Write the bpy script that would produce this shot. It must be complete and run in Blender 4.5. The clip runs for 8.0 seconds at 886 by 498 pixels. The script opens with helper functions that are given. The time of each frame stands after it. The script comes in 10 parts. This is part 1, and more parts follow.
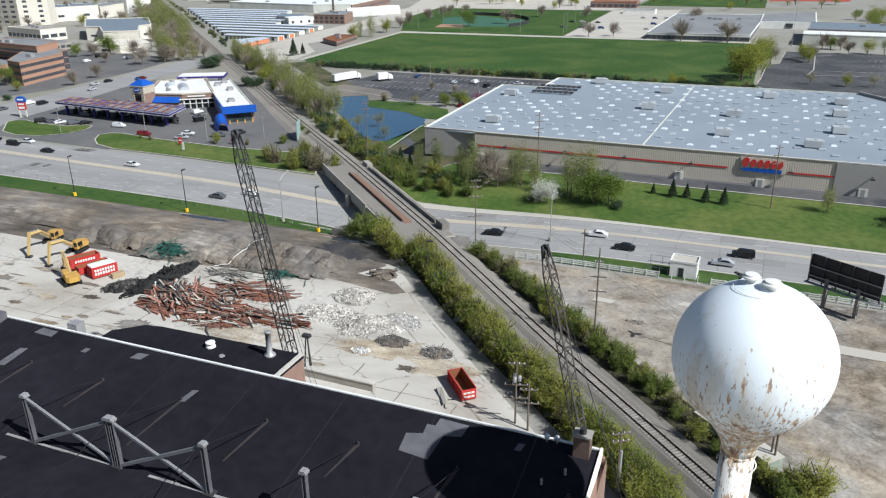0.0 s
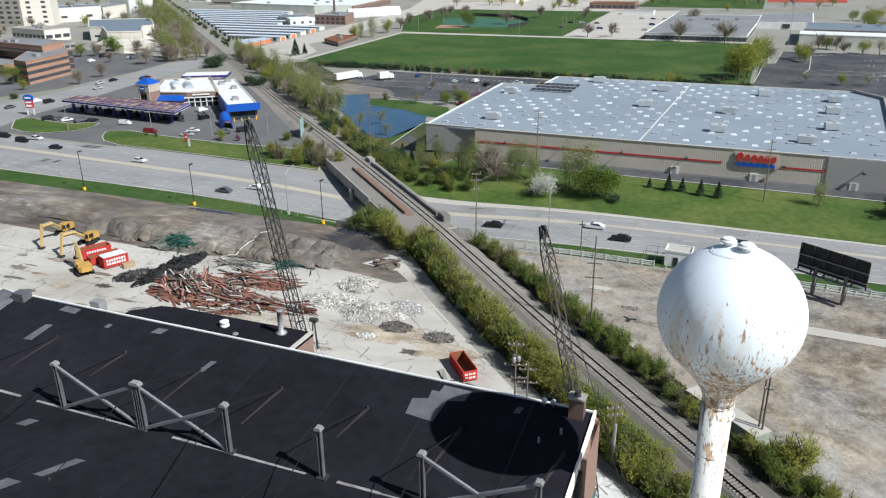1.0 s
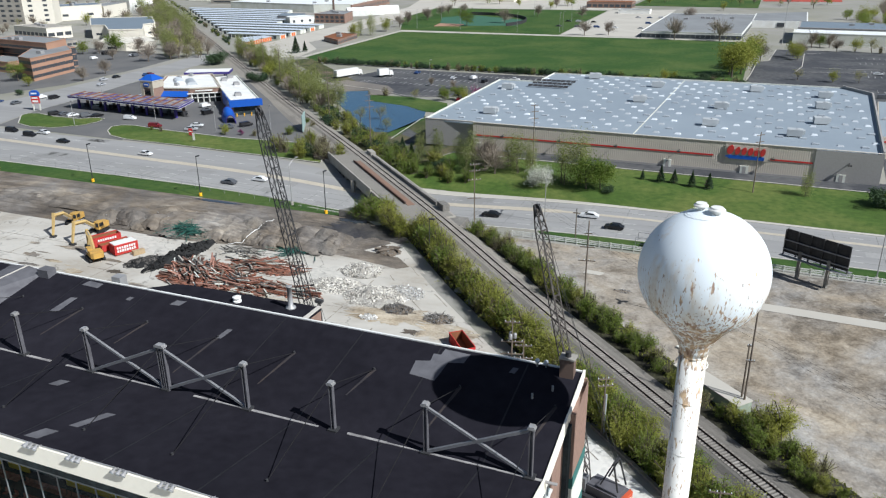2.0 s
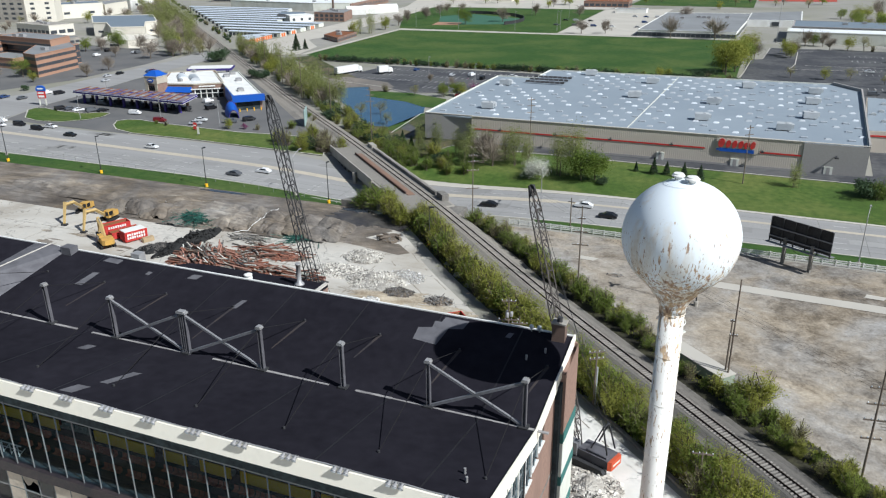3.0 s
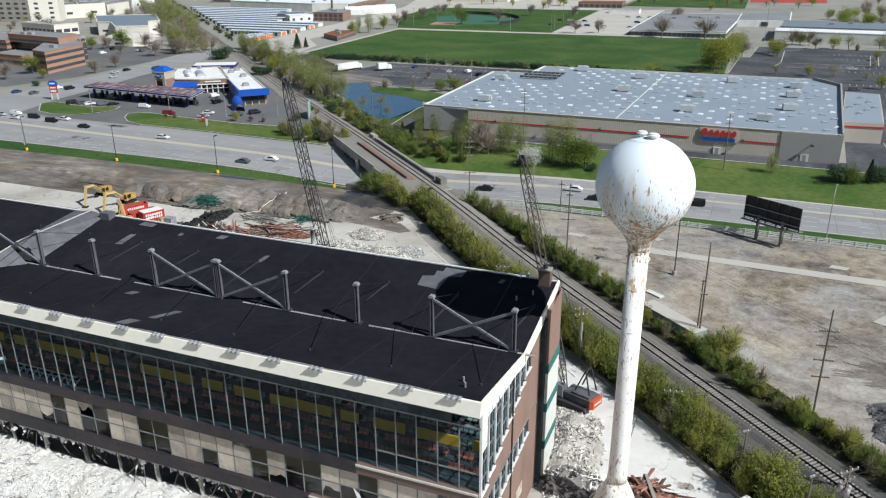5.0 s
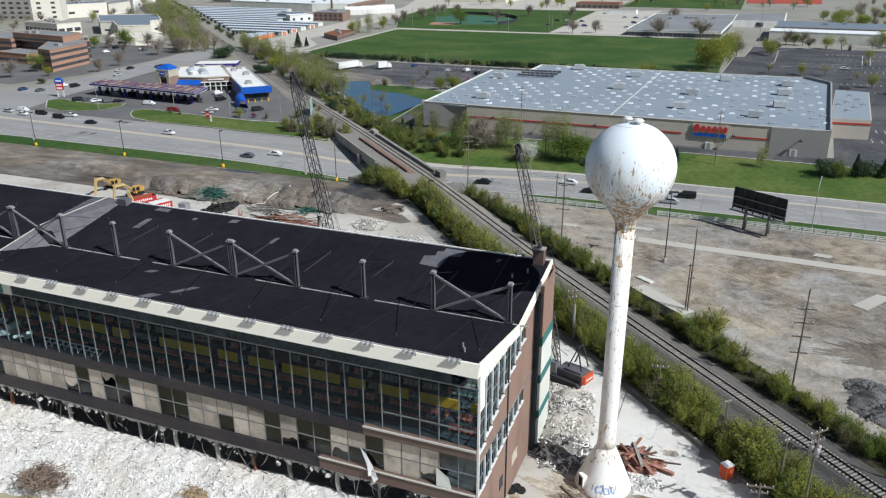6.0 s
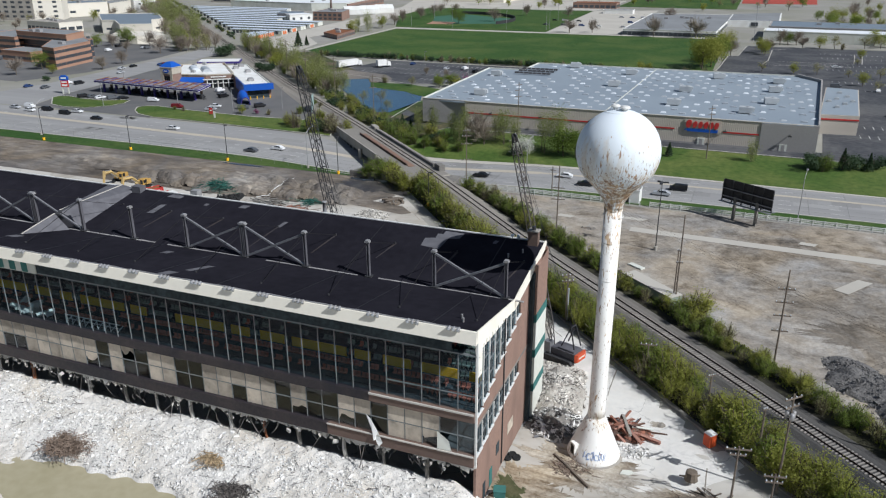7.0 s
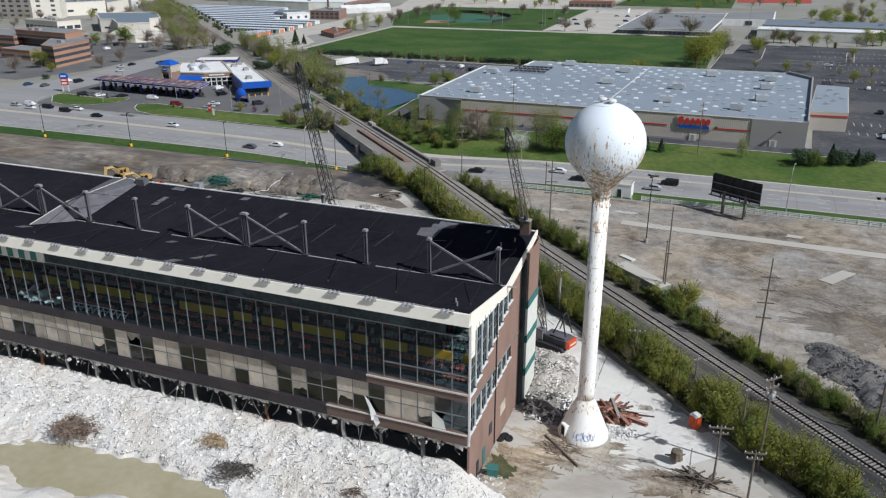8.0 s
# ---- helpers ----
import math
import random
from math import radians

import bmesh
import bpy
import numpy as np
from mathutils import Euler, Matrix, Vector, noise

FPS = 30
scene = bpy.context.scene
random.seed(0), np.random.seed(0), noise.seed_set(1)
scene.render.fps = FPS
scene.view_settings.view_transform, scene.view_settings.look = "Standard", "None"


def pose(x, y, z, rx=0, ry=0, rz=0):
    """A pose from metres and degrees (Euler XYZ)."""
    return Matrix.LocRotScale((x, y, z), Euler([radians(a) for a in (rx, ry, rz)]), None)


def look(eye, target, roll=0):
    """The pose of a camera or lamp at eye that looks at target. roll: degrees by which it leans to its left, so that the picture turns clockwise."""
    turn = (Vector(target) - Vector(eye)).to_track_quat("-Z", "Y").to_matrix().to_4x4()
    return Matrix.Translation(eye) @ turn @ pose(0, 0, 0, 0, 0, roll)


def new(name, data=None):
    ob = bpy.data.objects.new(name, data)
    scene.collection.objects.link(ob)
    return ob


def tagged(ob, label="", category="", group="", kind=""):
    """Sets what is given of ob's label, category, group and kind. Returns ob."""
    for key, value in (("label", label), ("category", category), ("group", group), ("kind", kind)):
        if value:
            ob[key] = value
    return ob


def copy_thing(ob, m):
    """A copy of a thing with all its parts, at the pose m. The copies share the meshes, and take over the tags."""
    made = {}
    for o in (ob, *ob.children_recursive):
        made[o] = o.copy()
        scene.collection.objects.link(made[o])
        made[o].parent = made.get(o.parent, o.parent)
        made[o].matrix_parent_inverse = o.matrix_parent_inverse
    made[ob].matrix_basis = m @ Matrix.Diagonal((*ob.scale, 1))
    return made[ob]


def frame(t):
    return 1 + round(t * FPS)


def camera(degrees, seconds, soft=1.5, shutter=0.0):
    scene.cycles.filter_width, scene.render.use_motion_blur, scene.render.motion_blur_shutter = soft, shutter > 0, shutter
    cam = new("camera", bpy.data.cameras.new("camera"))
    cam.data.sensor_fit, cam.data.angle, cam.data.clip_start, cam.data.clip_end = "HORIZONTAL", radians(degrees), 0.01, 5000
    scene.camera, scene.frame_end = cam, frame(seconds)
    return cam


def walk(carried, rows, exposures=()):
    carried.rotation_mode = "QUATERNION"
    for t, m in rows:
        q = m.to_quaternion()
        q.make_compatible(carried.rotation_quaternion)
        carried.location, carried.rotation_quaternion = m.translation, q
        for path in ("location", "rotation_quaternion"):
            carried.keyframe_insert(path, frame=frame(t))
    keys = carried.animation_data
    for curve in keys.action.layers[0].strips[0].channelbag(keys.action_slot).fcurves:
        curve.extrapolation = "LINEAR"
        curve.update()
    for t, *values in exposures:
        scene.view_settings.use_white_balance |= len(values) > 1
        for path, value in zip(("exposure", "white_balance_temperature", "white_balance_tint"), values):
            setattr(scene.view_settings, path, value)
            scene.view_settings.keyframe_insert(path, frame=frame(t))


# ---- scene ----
from mathutils.geometry import tessellate_polygon

PATH = [
    (0, (-1.528, -45.326, 66.164), (-2.238, -43.61, 65.423), -0.6),
    (0.5, (-0.761, -47.735, 65.979), (-1.471, -46.018, 65.24), -0.6),
    (1, (0.148, -50.505, 65.767), (-0.562, -48.787, 65.03), -0.6),
    (1.5, (1.223, -53.583, 65.62), (0.515, -51.864, 64.883), -0.6),
    (3, (4.595, -63.214, 65.064), (3.895, -61.492, 64.326), -0.4),
    (3.5, (5.671, -66.403, 64.892), (4.973, -64.68, 64.156), -0.4),
    (4, (6.84, -69.656, 64.71), (6.144, -67.931, 63.975), -0.3),
    (4.5, (8.011, -72.864, 64.528), (7.317, -71.137, 63.794), -0.3),
    (6, (11.471, -82.721, 64.339), (10.783, -80.991, 63.608), -0.2),
    (6.5, (12.588, -85.944, 64.25), (11.903, -84.213, 63.521), -0.1),
    (7, (13.667, -89.063, 64.193), (12.984, -87.331, 63.463), -0.1),
    (7.5, (14.657, -91.313, 64.259), (13.977, -89.58, 63.526), -0.1),
    (8, (15.507, -92.877, 64.273), (14.831, -91.143, 63.541), -0.1),
]
cam = camera(59.5, 8.0, soft=1.2)
walk(cam, [(t, look(eye, target, roll)) for t, eye, target, roll in PATH], exposures=[(0.0, 0.2, 6050, 8), (4.0, 0.12, 6030, 7), (6.0, -0.02, 6020, 8), (8.0, -0.2, 5980, 10)])

# ---- world and sun ----
SUN_TO = Vector((17.8, -4.5, 17.1))
world = bpy.data.worlds.new("sky")
scene.world = world
world.use_nodes = True
sky = world.node_tree.nodes.new("ShaderNodeTexSky")
sky.sky_type = "NISHITA"
sky.sun_disc = False
sky.sun_elevation = math.asin(SUN_TO.normalized().z)
sky.sun_rotation = math.atan2(SUN_TO.x, SUN_TO.y)
sky.air_density, sky.dust_density = 1.0, 1.5
back = world.node_tree.nodes["Background"]
back.inputs["Strength"].default_value = 0.054
world.node_tree.links.new(sky.outputs[0], back.inputs["Color"])
sun = new("sun", bpy.data.lights.new("sun", "SUN"))
sun.data.energy, sun.data.angle, sun.data.color = 5.0, radians(0.5), (1.0, 0.975, 0.94)
sun.matrix_world = look(SUN_TO * 10, (0, 0, 0))


# ---- materials ----
def mat(name, c, c2=None, rough=0.85, metal=0.0, s1=0.15, s2=2.0, var=0.2, mixat=0.5, soft=0.12, bump=0.0, bscale=6.0,
        stretch=(1, 1, 1), rand=0.0, local=False, spec=0.3, crack=0.0, crack_scale=0.2):
    """A surface with a colour c, stains of c2, and variation at two scales."""
    m = bpy.data.materials.new(name)
    m.use_nodes = True
    nt = m.node_tree
    N, L = nt.nodes, nt.links
    bs = N["Principled BSDF"]
    bs.inputs["Roughness"].default_value = rough
    bs.inputs["Metallic"].default_value = metal
    bs.inputs["Specular IOR Level"].default_value = spec
    if local:
        src = N.new("ShaderNodeTexCoord").outputs["Object"]
    else:
        src = N.new("ShaderNodeNewGeometry").outputs["Position"]
    mp = N.new("ShaderNodeMapping")
    mp.inputs["Scale"].default_value = stretch
    L.new(src, mp.inputs["Vector"])

    def noise_at(scale, detail=5.0, dist=0.0):
        n = N.new("ShaderNodeTexNoise")
        n.inputs["Scale"].default_value, n.inputs["Detail"].default_value = scale, detail
        n.inputs["Distortion"].default_value = dist
        L.new(mp.outputs[0], n.inputs["Vector"])
        return n.outputs["Fac"]

    def math_node(op, a, b):
        n = N.new("ShaderNodeMath")
        n.operation = op
        for i, v in enumerate((a, b)):
            if isinstance(v, (int, float)):
                n.inputs[i].default_value = v
            else:
                L.new(v, n.inputs[i])
        return n.outputs[0]

    def mixed(kind, fac, a, b):
        n = N.new("ShaderNodeMix")
        n.data_type, n.blend_type = "RGBA", kind
        for sock, v in ((n.inputs[0], fac), (n.inputs[6], a), (n.inputs[7], b)):
            if isinstance(v, (int, float)):
                sock.default_value = v
            elif isinstance(v, tuple):
                sock.default_value = (*v, 1)
            else:
                L.new(v, sock)
        return n.outputs[2]

    big, small = noise_at(s1, 6.0, 0.6), noise_at(s2, 6.0)
    col = c
    if c2 is not None:
        rmp = N.new("ShaderNodeMapRange")
        rmp.inputs[1].default_value, rmp.inputs[2].default_value = mixat - soft, mixat + soft
        L.new(math_node("ADD", math_node("MULTIPLY", big, 0.7), math_node("MULTIPLY", small, 0.3)), rmp.inputs[0])
        col = mixed("MIX", rmp.outputs[0], c, c2)
    bright = math_node("ADD", math_node("MULTIPLY", math_node("SUBTRACT", big, 0.5), 2.2 * var),
                       math_node("MULTIPLY", math_node("SUBTRACT", small, 0.5), 2.8 * var))
    if rand:
        oi = N.new("ShaderNodeObjectInfo").outputs["Random"]
        ri = N.new("ShaderNodeNewGeometry").outputs["Random Per Island"]
        both = math_node("ADD", math_node("MULTIPLY", math_node("SUBTRACT", oi, 0.5), rand),
                         math_node("MULTIPLY", math_node("SUBTRACT", ri, 0.5), rand))
        bright = math_node("ADD", bright, both)
    bright = math_node("ADD", bright, 1.0)
    if crack:
        vo = N.new("ShaderNodeTexVoronoi")
        vo.feature = "DISTANCE_TO_EDGE"
        vo.inputs["Scale"].default_value = crack_scale
        wob = N.new("ShaderNodeVectorMath")
        wob.operation = "MULTIPLY_ADD"
        nz = N.new("ShaderNodeTexNoise")
        nz.inputs["Scale"].default_value, nz.inputs["Detail"].default_value = 0.55, 6.0
        L.new(mp.outputs[0], nz.inputs["Vector"])
        L.new(nz.outputs["Color"], wob.inputs[0])
        wob.inputs[1].default_value = (3, 3, 3)
        L.new(mp.outputs[0], wob.inputs[2])
        L.new(wob.outputs[0], vo.inputs["Vector"])
        cr = N.new("ShaderNodeMapRange")
        cr.inputs[1].default_value, cr.inputs[2].default_value = 0.002, 0.011
        cr.inputs[3].default_value, cr.inputs[4].default_value = 1.0 - crack, 1.0
        L.new(vo.outputs["Distance"], cr.inputs[0])
        gaps = N.new("ShaderNodeMapRange")
        gaps.inputs[1].default_value, gaps.inputs[2].default_value = 0.46, 0.56
        L.new(noise_at(0.13, 3.0), gaps.inputs[0])
        bright = math_node("MULTIPLY", bright, math_node("MAXIMUM", cr.outputs[0], gaps.outputs[0]))
    comb = N.new("ShaderNodeCombineColor")
    for i in range(3):
        L.new(bright, comb.inputs[i])
    col = mixed("MULTIPLY", 1.0, col, comb.outputs[0])
    L.new(col, bs.inputs["Base Color"])
    if bump:
        bp = N.new("ShaderNodeBump")
        bp.inputs["Strength"].default_value = bump
        bp.inputs["Distance"].default_value = 0.3
        L.new(noise_at(bscale, 4.0), bp.inputs["Height"])
        L.new(bp.outputs[0], bs.inputs["Normal"])
    return m


def soil_mat(name, cols, weights=(0.30, 0.30, 0.24, 0.16), scales=(0.022, 0.085, 0.35, 2.2), along=(0.35, 1.0, 1.0), turn=0.0, gain=2.4, streak=0.25, bump=0.8, rough=0.95):
    """Bare ground: patches, streaks and grit at four scales, from the darkest to the palest of cols."""
    m = bpy.data.materials.new(name)
    m.use_nodes = True
    N, L = m.node_tree.nodes, m.node_tree.links
    bs = N["Principled BSDF"]
    bs.inputs["Roughness"].default_value, bs.inputs["Specular IOR Level"].default_value = rough, 0.15
    pos = N.new("ShaderNodeNewGeometry").outputs["Position"]

    def noise_at(scale, detail, stretch, rz, dist=0.0):
        mp = N.new("ShaderNodeMapping")
        mp.inputs["Scale"].default_value, mp.inputs["Rotation"].default_value = stretch, (0, 0, radians(rz))
        L.new(pos, mp.inputs["Vector"])
        n = N.new("ShaderNodeTexNoise")
        n.inputs["Scale"].default_value, n.inputs["Detail"].default_value, n.inputs["Roughness"].default_value, n.inputs["Distortion"].default_value = scale, detail, 0.62, dist
        L.new(mp.outputs[0], n.inputs["Vector"])
        return n.outputs["Fac"]

    def op(kind, a, b):
        n = N.new("ShaderNodeMath")
        n.operation = kind
        for i, v in enumerate((a, b)):
            if isinstance(v, (int, float)):
                n.inputs[i].default_value = v
            else:
                L.new(v, n.inputs[i])
        return n.outputs[0]

    total = 0.5
    for k, (w, sc) in enumerate(zip(weights, scales)):
        n = noise_at(sc, 4.0, along if k in (1, 2) else (1, 1, 1), turn + 11 * k, 0.8 if k < 3 else 0.0)
        total = op("ADD", total, op("MULTIPLY", op("SUBTRACT", n, 0.5), w * gain))
    for k, rz in enumerate((turn + 8, turn + 62)):
        n = noise_at(1.3, 3.0, (0.045, 1, 1), rz, 0.4)
        mask = noise_at(0.07, 2.0, (1, 1, 1), 40 * k, 0.0)
        n = op("MULTIPLY", op("SUBTRACT", n, 0.5), op("MULTIPLY", op("MAXIMUM", op("SUBTRACT", mask, 0.45), 0.0), 9.0))
        total = op("ADD", total, op("MULTIPLY", n, streak * gain * 0.5))
    cr = N.new("ShaderNodeValToRGB")
    els = cr.color_ramp.elements
    els[0].color, els[1].color = (*cols[0], 1), (*cols[-1], 1)
    for i, c in enumerate(cols[1:-1]):
        els.new((i + 1) / (len(cols) - 1)).color = (*c, 1)
    L.new(total, cr.inputs[0])
    hue = N.new("ShaderNodeValToRGB")
    hue.color_ramp.elements[0].position, hue.color_ramp.elements[1].position = 0.36, 0.64
    hue.color_ramp.elements[0].color, hue.color_ramp.elements[1].color = (0.97, 0.985, 1.01, 1), (1.10, 1.0, 0.85, 1)
    L.new(noise_at(0.06, 4.0, (1, 1, 1), 75, 0.8), hue.inputs[0])
    mul = N.new("ShaderNodeMix")
    mul.data_type, mul.blend_type = "RGBA", "MULTIPLY"
    mul.inputs[0].default_value = 1.0
    L.new(cr.outputs[0], mul.inputs[6])
    L.new(hue.outputs[0], mul.inputs[7])
    L.new(mul.outputs[2], bs.inputs["Base Color"])
    bp = N.new("ShaderNodeBump")
    bp.inputs["Strength"].default_value, bp.inputs["Distance"].default_value = bump, 0.35
    L.new(op("ADD", noise_at(1.1, 5.0, (1, 1, 1), 20), op("MULTIPLY", noise_at(0.4, 3.0, along, turn), 1.5)), bp.inputs["Height"])
    L.new(bp.outputs[0], bs.inputs["Normal"])
    return m


DIRT = mat("dirt", (0.25, 0.22, 0.185), (0.13, 0.12, 0.11), s1=0.03, s2=0.5, var=0.22, bump=0.4, bscale=2)
# URBAN is lightened, with distant haze put into its colour
URBAN = mat("urban_ground", (0.34, 0.325, 0.295), (0.215, 0.21, 0.165), s1=0.02, s2=0.15, var=0.25)
LOT = soil_mat("lot_dirt", [(0.085, 0.076, 0.067), (0.18, 0.162, 0.14), (0.29, 0.268, 0.238), (0.375, 0.355, 0.325), (0.47, 0.45, 0.42)], along=(0.85, 1.0, 1.0), turn=-12.0, weights=(0.34, 0.36, 0.34, 0.20), scales=(0.022, 0.075, 0.33, 2.0), gain=3.2, streak=0.05, bump=0.5)
SLAB = mat("yard_concrete", (0.555, 0.528, 0.475), (0.33, 0.30, 0.255), s1=0.07, s2=0.9, var=0.26, mixat=0.53, soft=0.09, crack=0.42, crack_scale=0.085, stretch=(0.7, 1.1, 1))
APRON = mat("dusty_concrete", (0.70, 0.68, 0.635), (0.54, 0.515, 0.465), s1=0.16, s2=1.4, var=0.2, mixat=0.56, soft=0.1, crack=0.3, crack_scale=0.12)
TRAMPLED = soil_mat("trampled_soil", [(0.10, 0.08, 0.058), (0.19, 0.155, 0.115), (0.36, 0.325, 0.27), (0.50, 0.47, 0.415), (0.53, 0.505, 0.455)], scales=(0.08, 0.2, 0.6, 2.5), gain=3.2)
DARKSOIL = soil_mat("dark_soil", [(0.05, 0.046, 0.043), (0.10, 0.090, 0.082), (0.155, 0.139, 0.124), (0.235, 0.213, 0.188), (0.37, 0.342, 0.30)], along=(0.4, 1.0, 1.0), weights=(0.36, 0.40, 0.26, 0.10), gain=3.2, streak=0.3, bump=0.6)
ROAD = mat("road_concrete", (0.345, 0.34, 0.33), (0.245, 0.24, 0.235), s1=0.09, s2=0.6, var=0.2, stretch=(0.10, 1.6, 1), soft=0.12)
ROADPATCH = mat("road_patch", (0.30, 0.295, 0.285), (0.25, 0.245, 0.235), s1=0.2, s2=1.5, var=0.2, rand=0.3)
TAR = mat("road_tar", (0.17, 0.166, 0.16), s1=0.2, s2=2, var=0.3)
MEDIAN = mat("median_concrete", (0.46, 0.41, 0.33), s1=0.1, s2=1, var=0.12)
KERB = mat("kerb_concrete", (0.52, 0.49, 0.44), s1=0.2, s2=2, var=0.15)
ASPHALT = mat("asphalt", (0.058, 0.06, 0.067), (0.092, 0.092, 0.094), s1=0.05, s2=0.5, var=0.22, soft=0.07)
DRIVE = mat("old_asphalt", (0.17, 0.165, 0.16), (0.11, 0.11, 0.11), s1=0.05, s2=0.7, var=0.15)
GRASS = mat("mown_grass", (0.034, 0.083, 0.013), (0.078, 0.108, 0.026), s1=0.035, s2=0.5, var=0.24, mixat=0.56, soft=0.14, bump=0.4, bscale=3)
VERGE = mat("verge_grass", (0.062, 0.112, 0.018), (0.115, 0.135, 0.034), s1=0.05, s2=0.6, var=0.3, mixat=0.54, soft=0.12, bump=0.4, bscale=3)
ROUGHGRASS = mat("rough_grass", (0.058, 0.075, 0.024), (0.105, 0.09, 0.052), s1=0.1, s2=0.6, var=0.35, soft=0.09, bump=0.7, bscale=2)
PALE = mat("pale_paving", (0.52, 0.49, 0.43), (0.42, 0.39, 0.34), s1=0.05, s2=0.4, var=0.1)
BALLAST = mat("ballast_gravel", (0.21, 0.20, 0.188), (0.13, 0.126, 0.12), s1=0.05, s2=2.2, var=0.35, bump=0.4, bscale=7)
WATER = mat("pond_water", (0.035, 0.09, 0.16), rough=0.08, s1=0.1, s2=1, var=0.1, spec=0.5, bump=0.05, bscale=2)
PAINT = mat("road_paint", (0.56, 0.55, 0.525), s1=0.3, s2=3, var=0.15)
YELLOWPAINT = mat("yellow_paint", (0.62, 0.45, 0.10), s1=0.3, s2=3, var=0.15)
ROOFING = mat("roof_membrane", (0.0146, 0.0139, 0.0186), (0.0216, 0.0205, 0.0266), rough=0.85, s1=0.08, s2=0.8, var=0.16, spec=0.02, soft=0.2)
PATCH = mat("roof_patch", (0.15, 0.148, 0.16), (0.085, 0.083, 0.092), s1=0.5, s2=4, var=0.2)
GUTTER = mat("worn_gutter", (0.42, 0.40, 0.385), (0.16, 0.15, 0.15), s1=0.4, s2=3, var=0.3)
STREAK = mat("rust_stain", (0.058, 0.046, 0.042), (0.03, 0.027, 0.03), rough=0.8, s1=0.5, s2=3, var=0.3)
SEAM = mat("roof_seam_tar", (0.017, 0.016, 0.018), rough=0.6, s1=0.3, s2=2, var=0.3)
CHIMBRICK = mat("chimney_brick", (0.17, 0.115, 0.09), (0.12, 0.085, 0.07), s1=0.4, s2=6, var=0.2)
CREAM = mat("cream_fascia", (0.85, 0.81, 0.70), (0.74, 0.69, 0.58), s1=0.15, s2=1.5, var=0.06, mixat=0.62)
BRICK = mat("brown_brick", (0.285, 0.185, 0.145), (0.185, 0.122, 0.098), s1=0.22, s2=4, var=0.32, stretch=(1, 1, 0.45), mixat=0.54, soft=0.08)
# one brown panel in two tones: sunlit end here, shaded length below
BANDSUNLIT = mat("sunlit_brown_panel", (0.185, 0.125, 0.10), (0.14, 0.098, 0.08), rough=0.7, s1=0.2, s2=3, var=0.2)
BAND = mat("shaded_brown_panel", (0.024, 0.023, 0.030), (0.046, 0.037, 0.038), rough=0.5, s1=0.2, s2=3, var=0.2)
TEAL = mat("teal_panel", (0.05, 0.16, 0.145), s1=0.2, s2=2, var=0.12)
UNITGREY = mat("roof_unit_paint", (0.50, 0.52, 0.53), (0.40, 0.42, 0.43), rough=0.5, s1=0.4, s2=3, var=0.12)
OFFWHITE = mat("offwhite_panel", (0.70, 0.71, 0.65), (0.54, 0.54, 0.47), s1=0.15, s2=1.5, var=0.1)
BOARD = mat("window_board", (0.54, 0.47, 0.38), (0.22, 0.19, 0.155), s1=0.45, s2=3, var=0.2, mixat=0.58, rand=0.45)
POSTSTEEL = mat("post_steel", (0.135, 0.132, 0.145), (0.085, 0.082, 0.09), rough=0.6, s1=0.5, s2=4, var=0.2)
METAL = mat("grey_steel", (0.25, 0.25, 0.26), rough=0.5, metal=0.3, s1=0.4, s2=4, var=0.2)
GALV = mat("galvanised_steel", (0.42, 0.42, 0.43), (0.30, 0.29, 0.28), rough=0.5, metal=0.3, s1=0.5, s2=5, var=0.15)
DARKMETAL = mat("dark_steel", (0.04, 0.04, 0.042), rough=0.6, s1=0.4, s2=4, var=0.3)
STAYSTEEL = mat("stay_rod_steel", (0.016, 0.015, 0.016), rough=0.7, s1=0.4, s2=4, var=0.3)
# near-black base: shade of the unlit interior is put into the colour
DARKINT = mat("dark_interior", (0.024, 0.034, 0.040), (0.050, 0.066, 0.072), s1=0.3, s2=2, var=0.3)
BROKEN = mat("broken_concrete", (0.62, 0.60, 0.56), (0.40, 0.38, 0.34), s1=0.4, s2=3, var=0.2)
WHITEPAINT = mat("white_paint", (0.78, 0.78, 0.76), (0.66, 0.65, 0.61), s1=0.2, s2=2, var=0.05)
FRAMEMETAL = mat("window_metal", (0.185, 0.205, 0.21), rough=0.5, metal=0.1, s1=0.4, s2=4, var=0.2)
SEATRED = mat("red_seat", (0.38, 0.13, 0.09), s1=0.5, s2=4, var=0.2, rand=0.3)
SEATGREEN = mat("green_seat", (0.15, 0.20, 0.175), s1=0.5, s2=4, var=0.2, rand=0.3)
YELLOW = mat("yellow_panel", (0.86, 0.46, 0.02), s1=0.3, s2=3, var=0.12)
WOOD = mat("weathered_wood", (0.20, 0.165, 0.13), (0.13, 0.105, 0.085), s1=1, s2=8, var=0.2, stretch=(1, 1, 0.2))
RUST = mat("rusty_steel", (0.26, 0.10, 0.045), (0.17, 0.07, 0.035), s1=0.3, s2=3, var=0.25, rand=0.3)
RAILSTEEL = mat("rail_steel", (0.03, 0.024, 0.021), rough=0.9, spec=0.05, s1=0.4, s2=4, var=0.2)
TIE = mat("tie_wood", (0.33, 0.305, 0.275), (0.22, 0.20, 0.18), s1=0.5, s2=5, var=0.2, rand=0.35)
CONCRETE = mat("old_concrete", (0.40, 0.375, 0.33), (0.27, 0.25, 0.22), s1=0.2, s2=2, var=0.15)
DARKCONC = mat("dark_concrete", (0.17, 0.16, 0.145), (0.25, 0.235, 0.21), s1=0.2, s2=2, var=0.2)
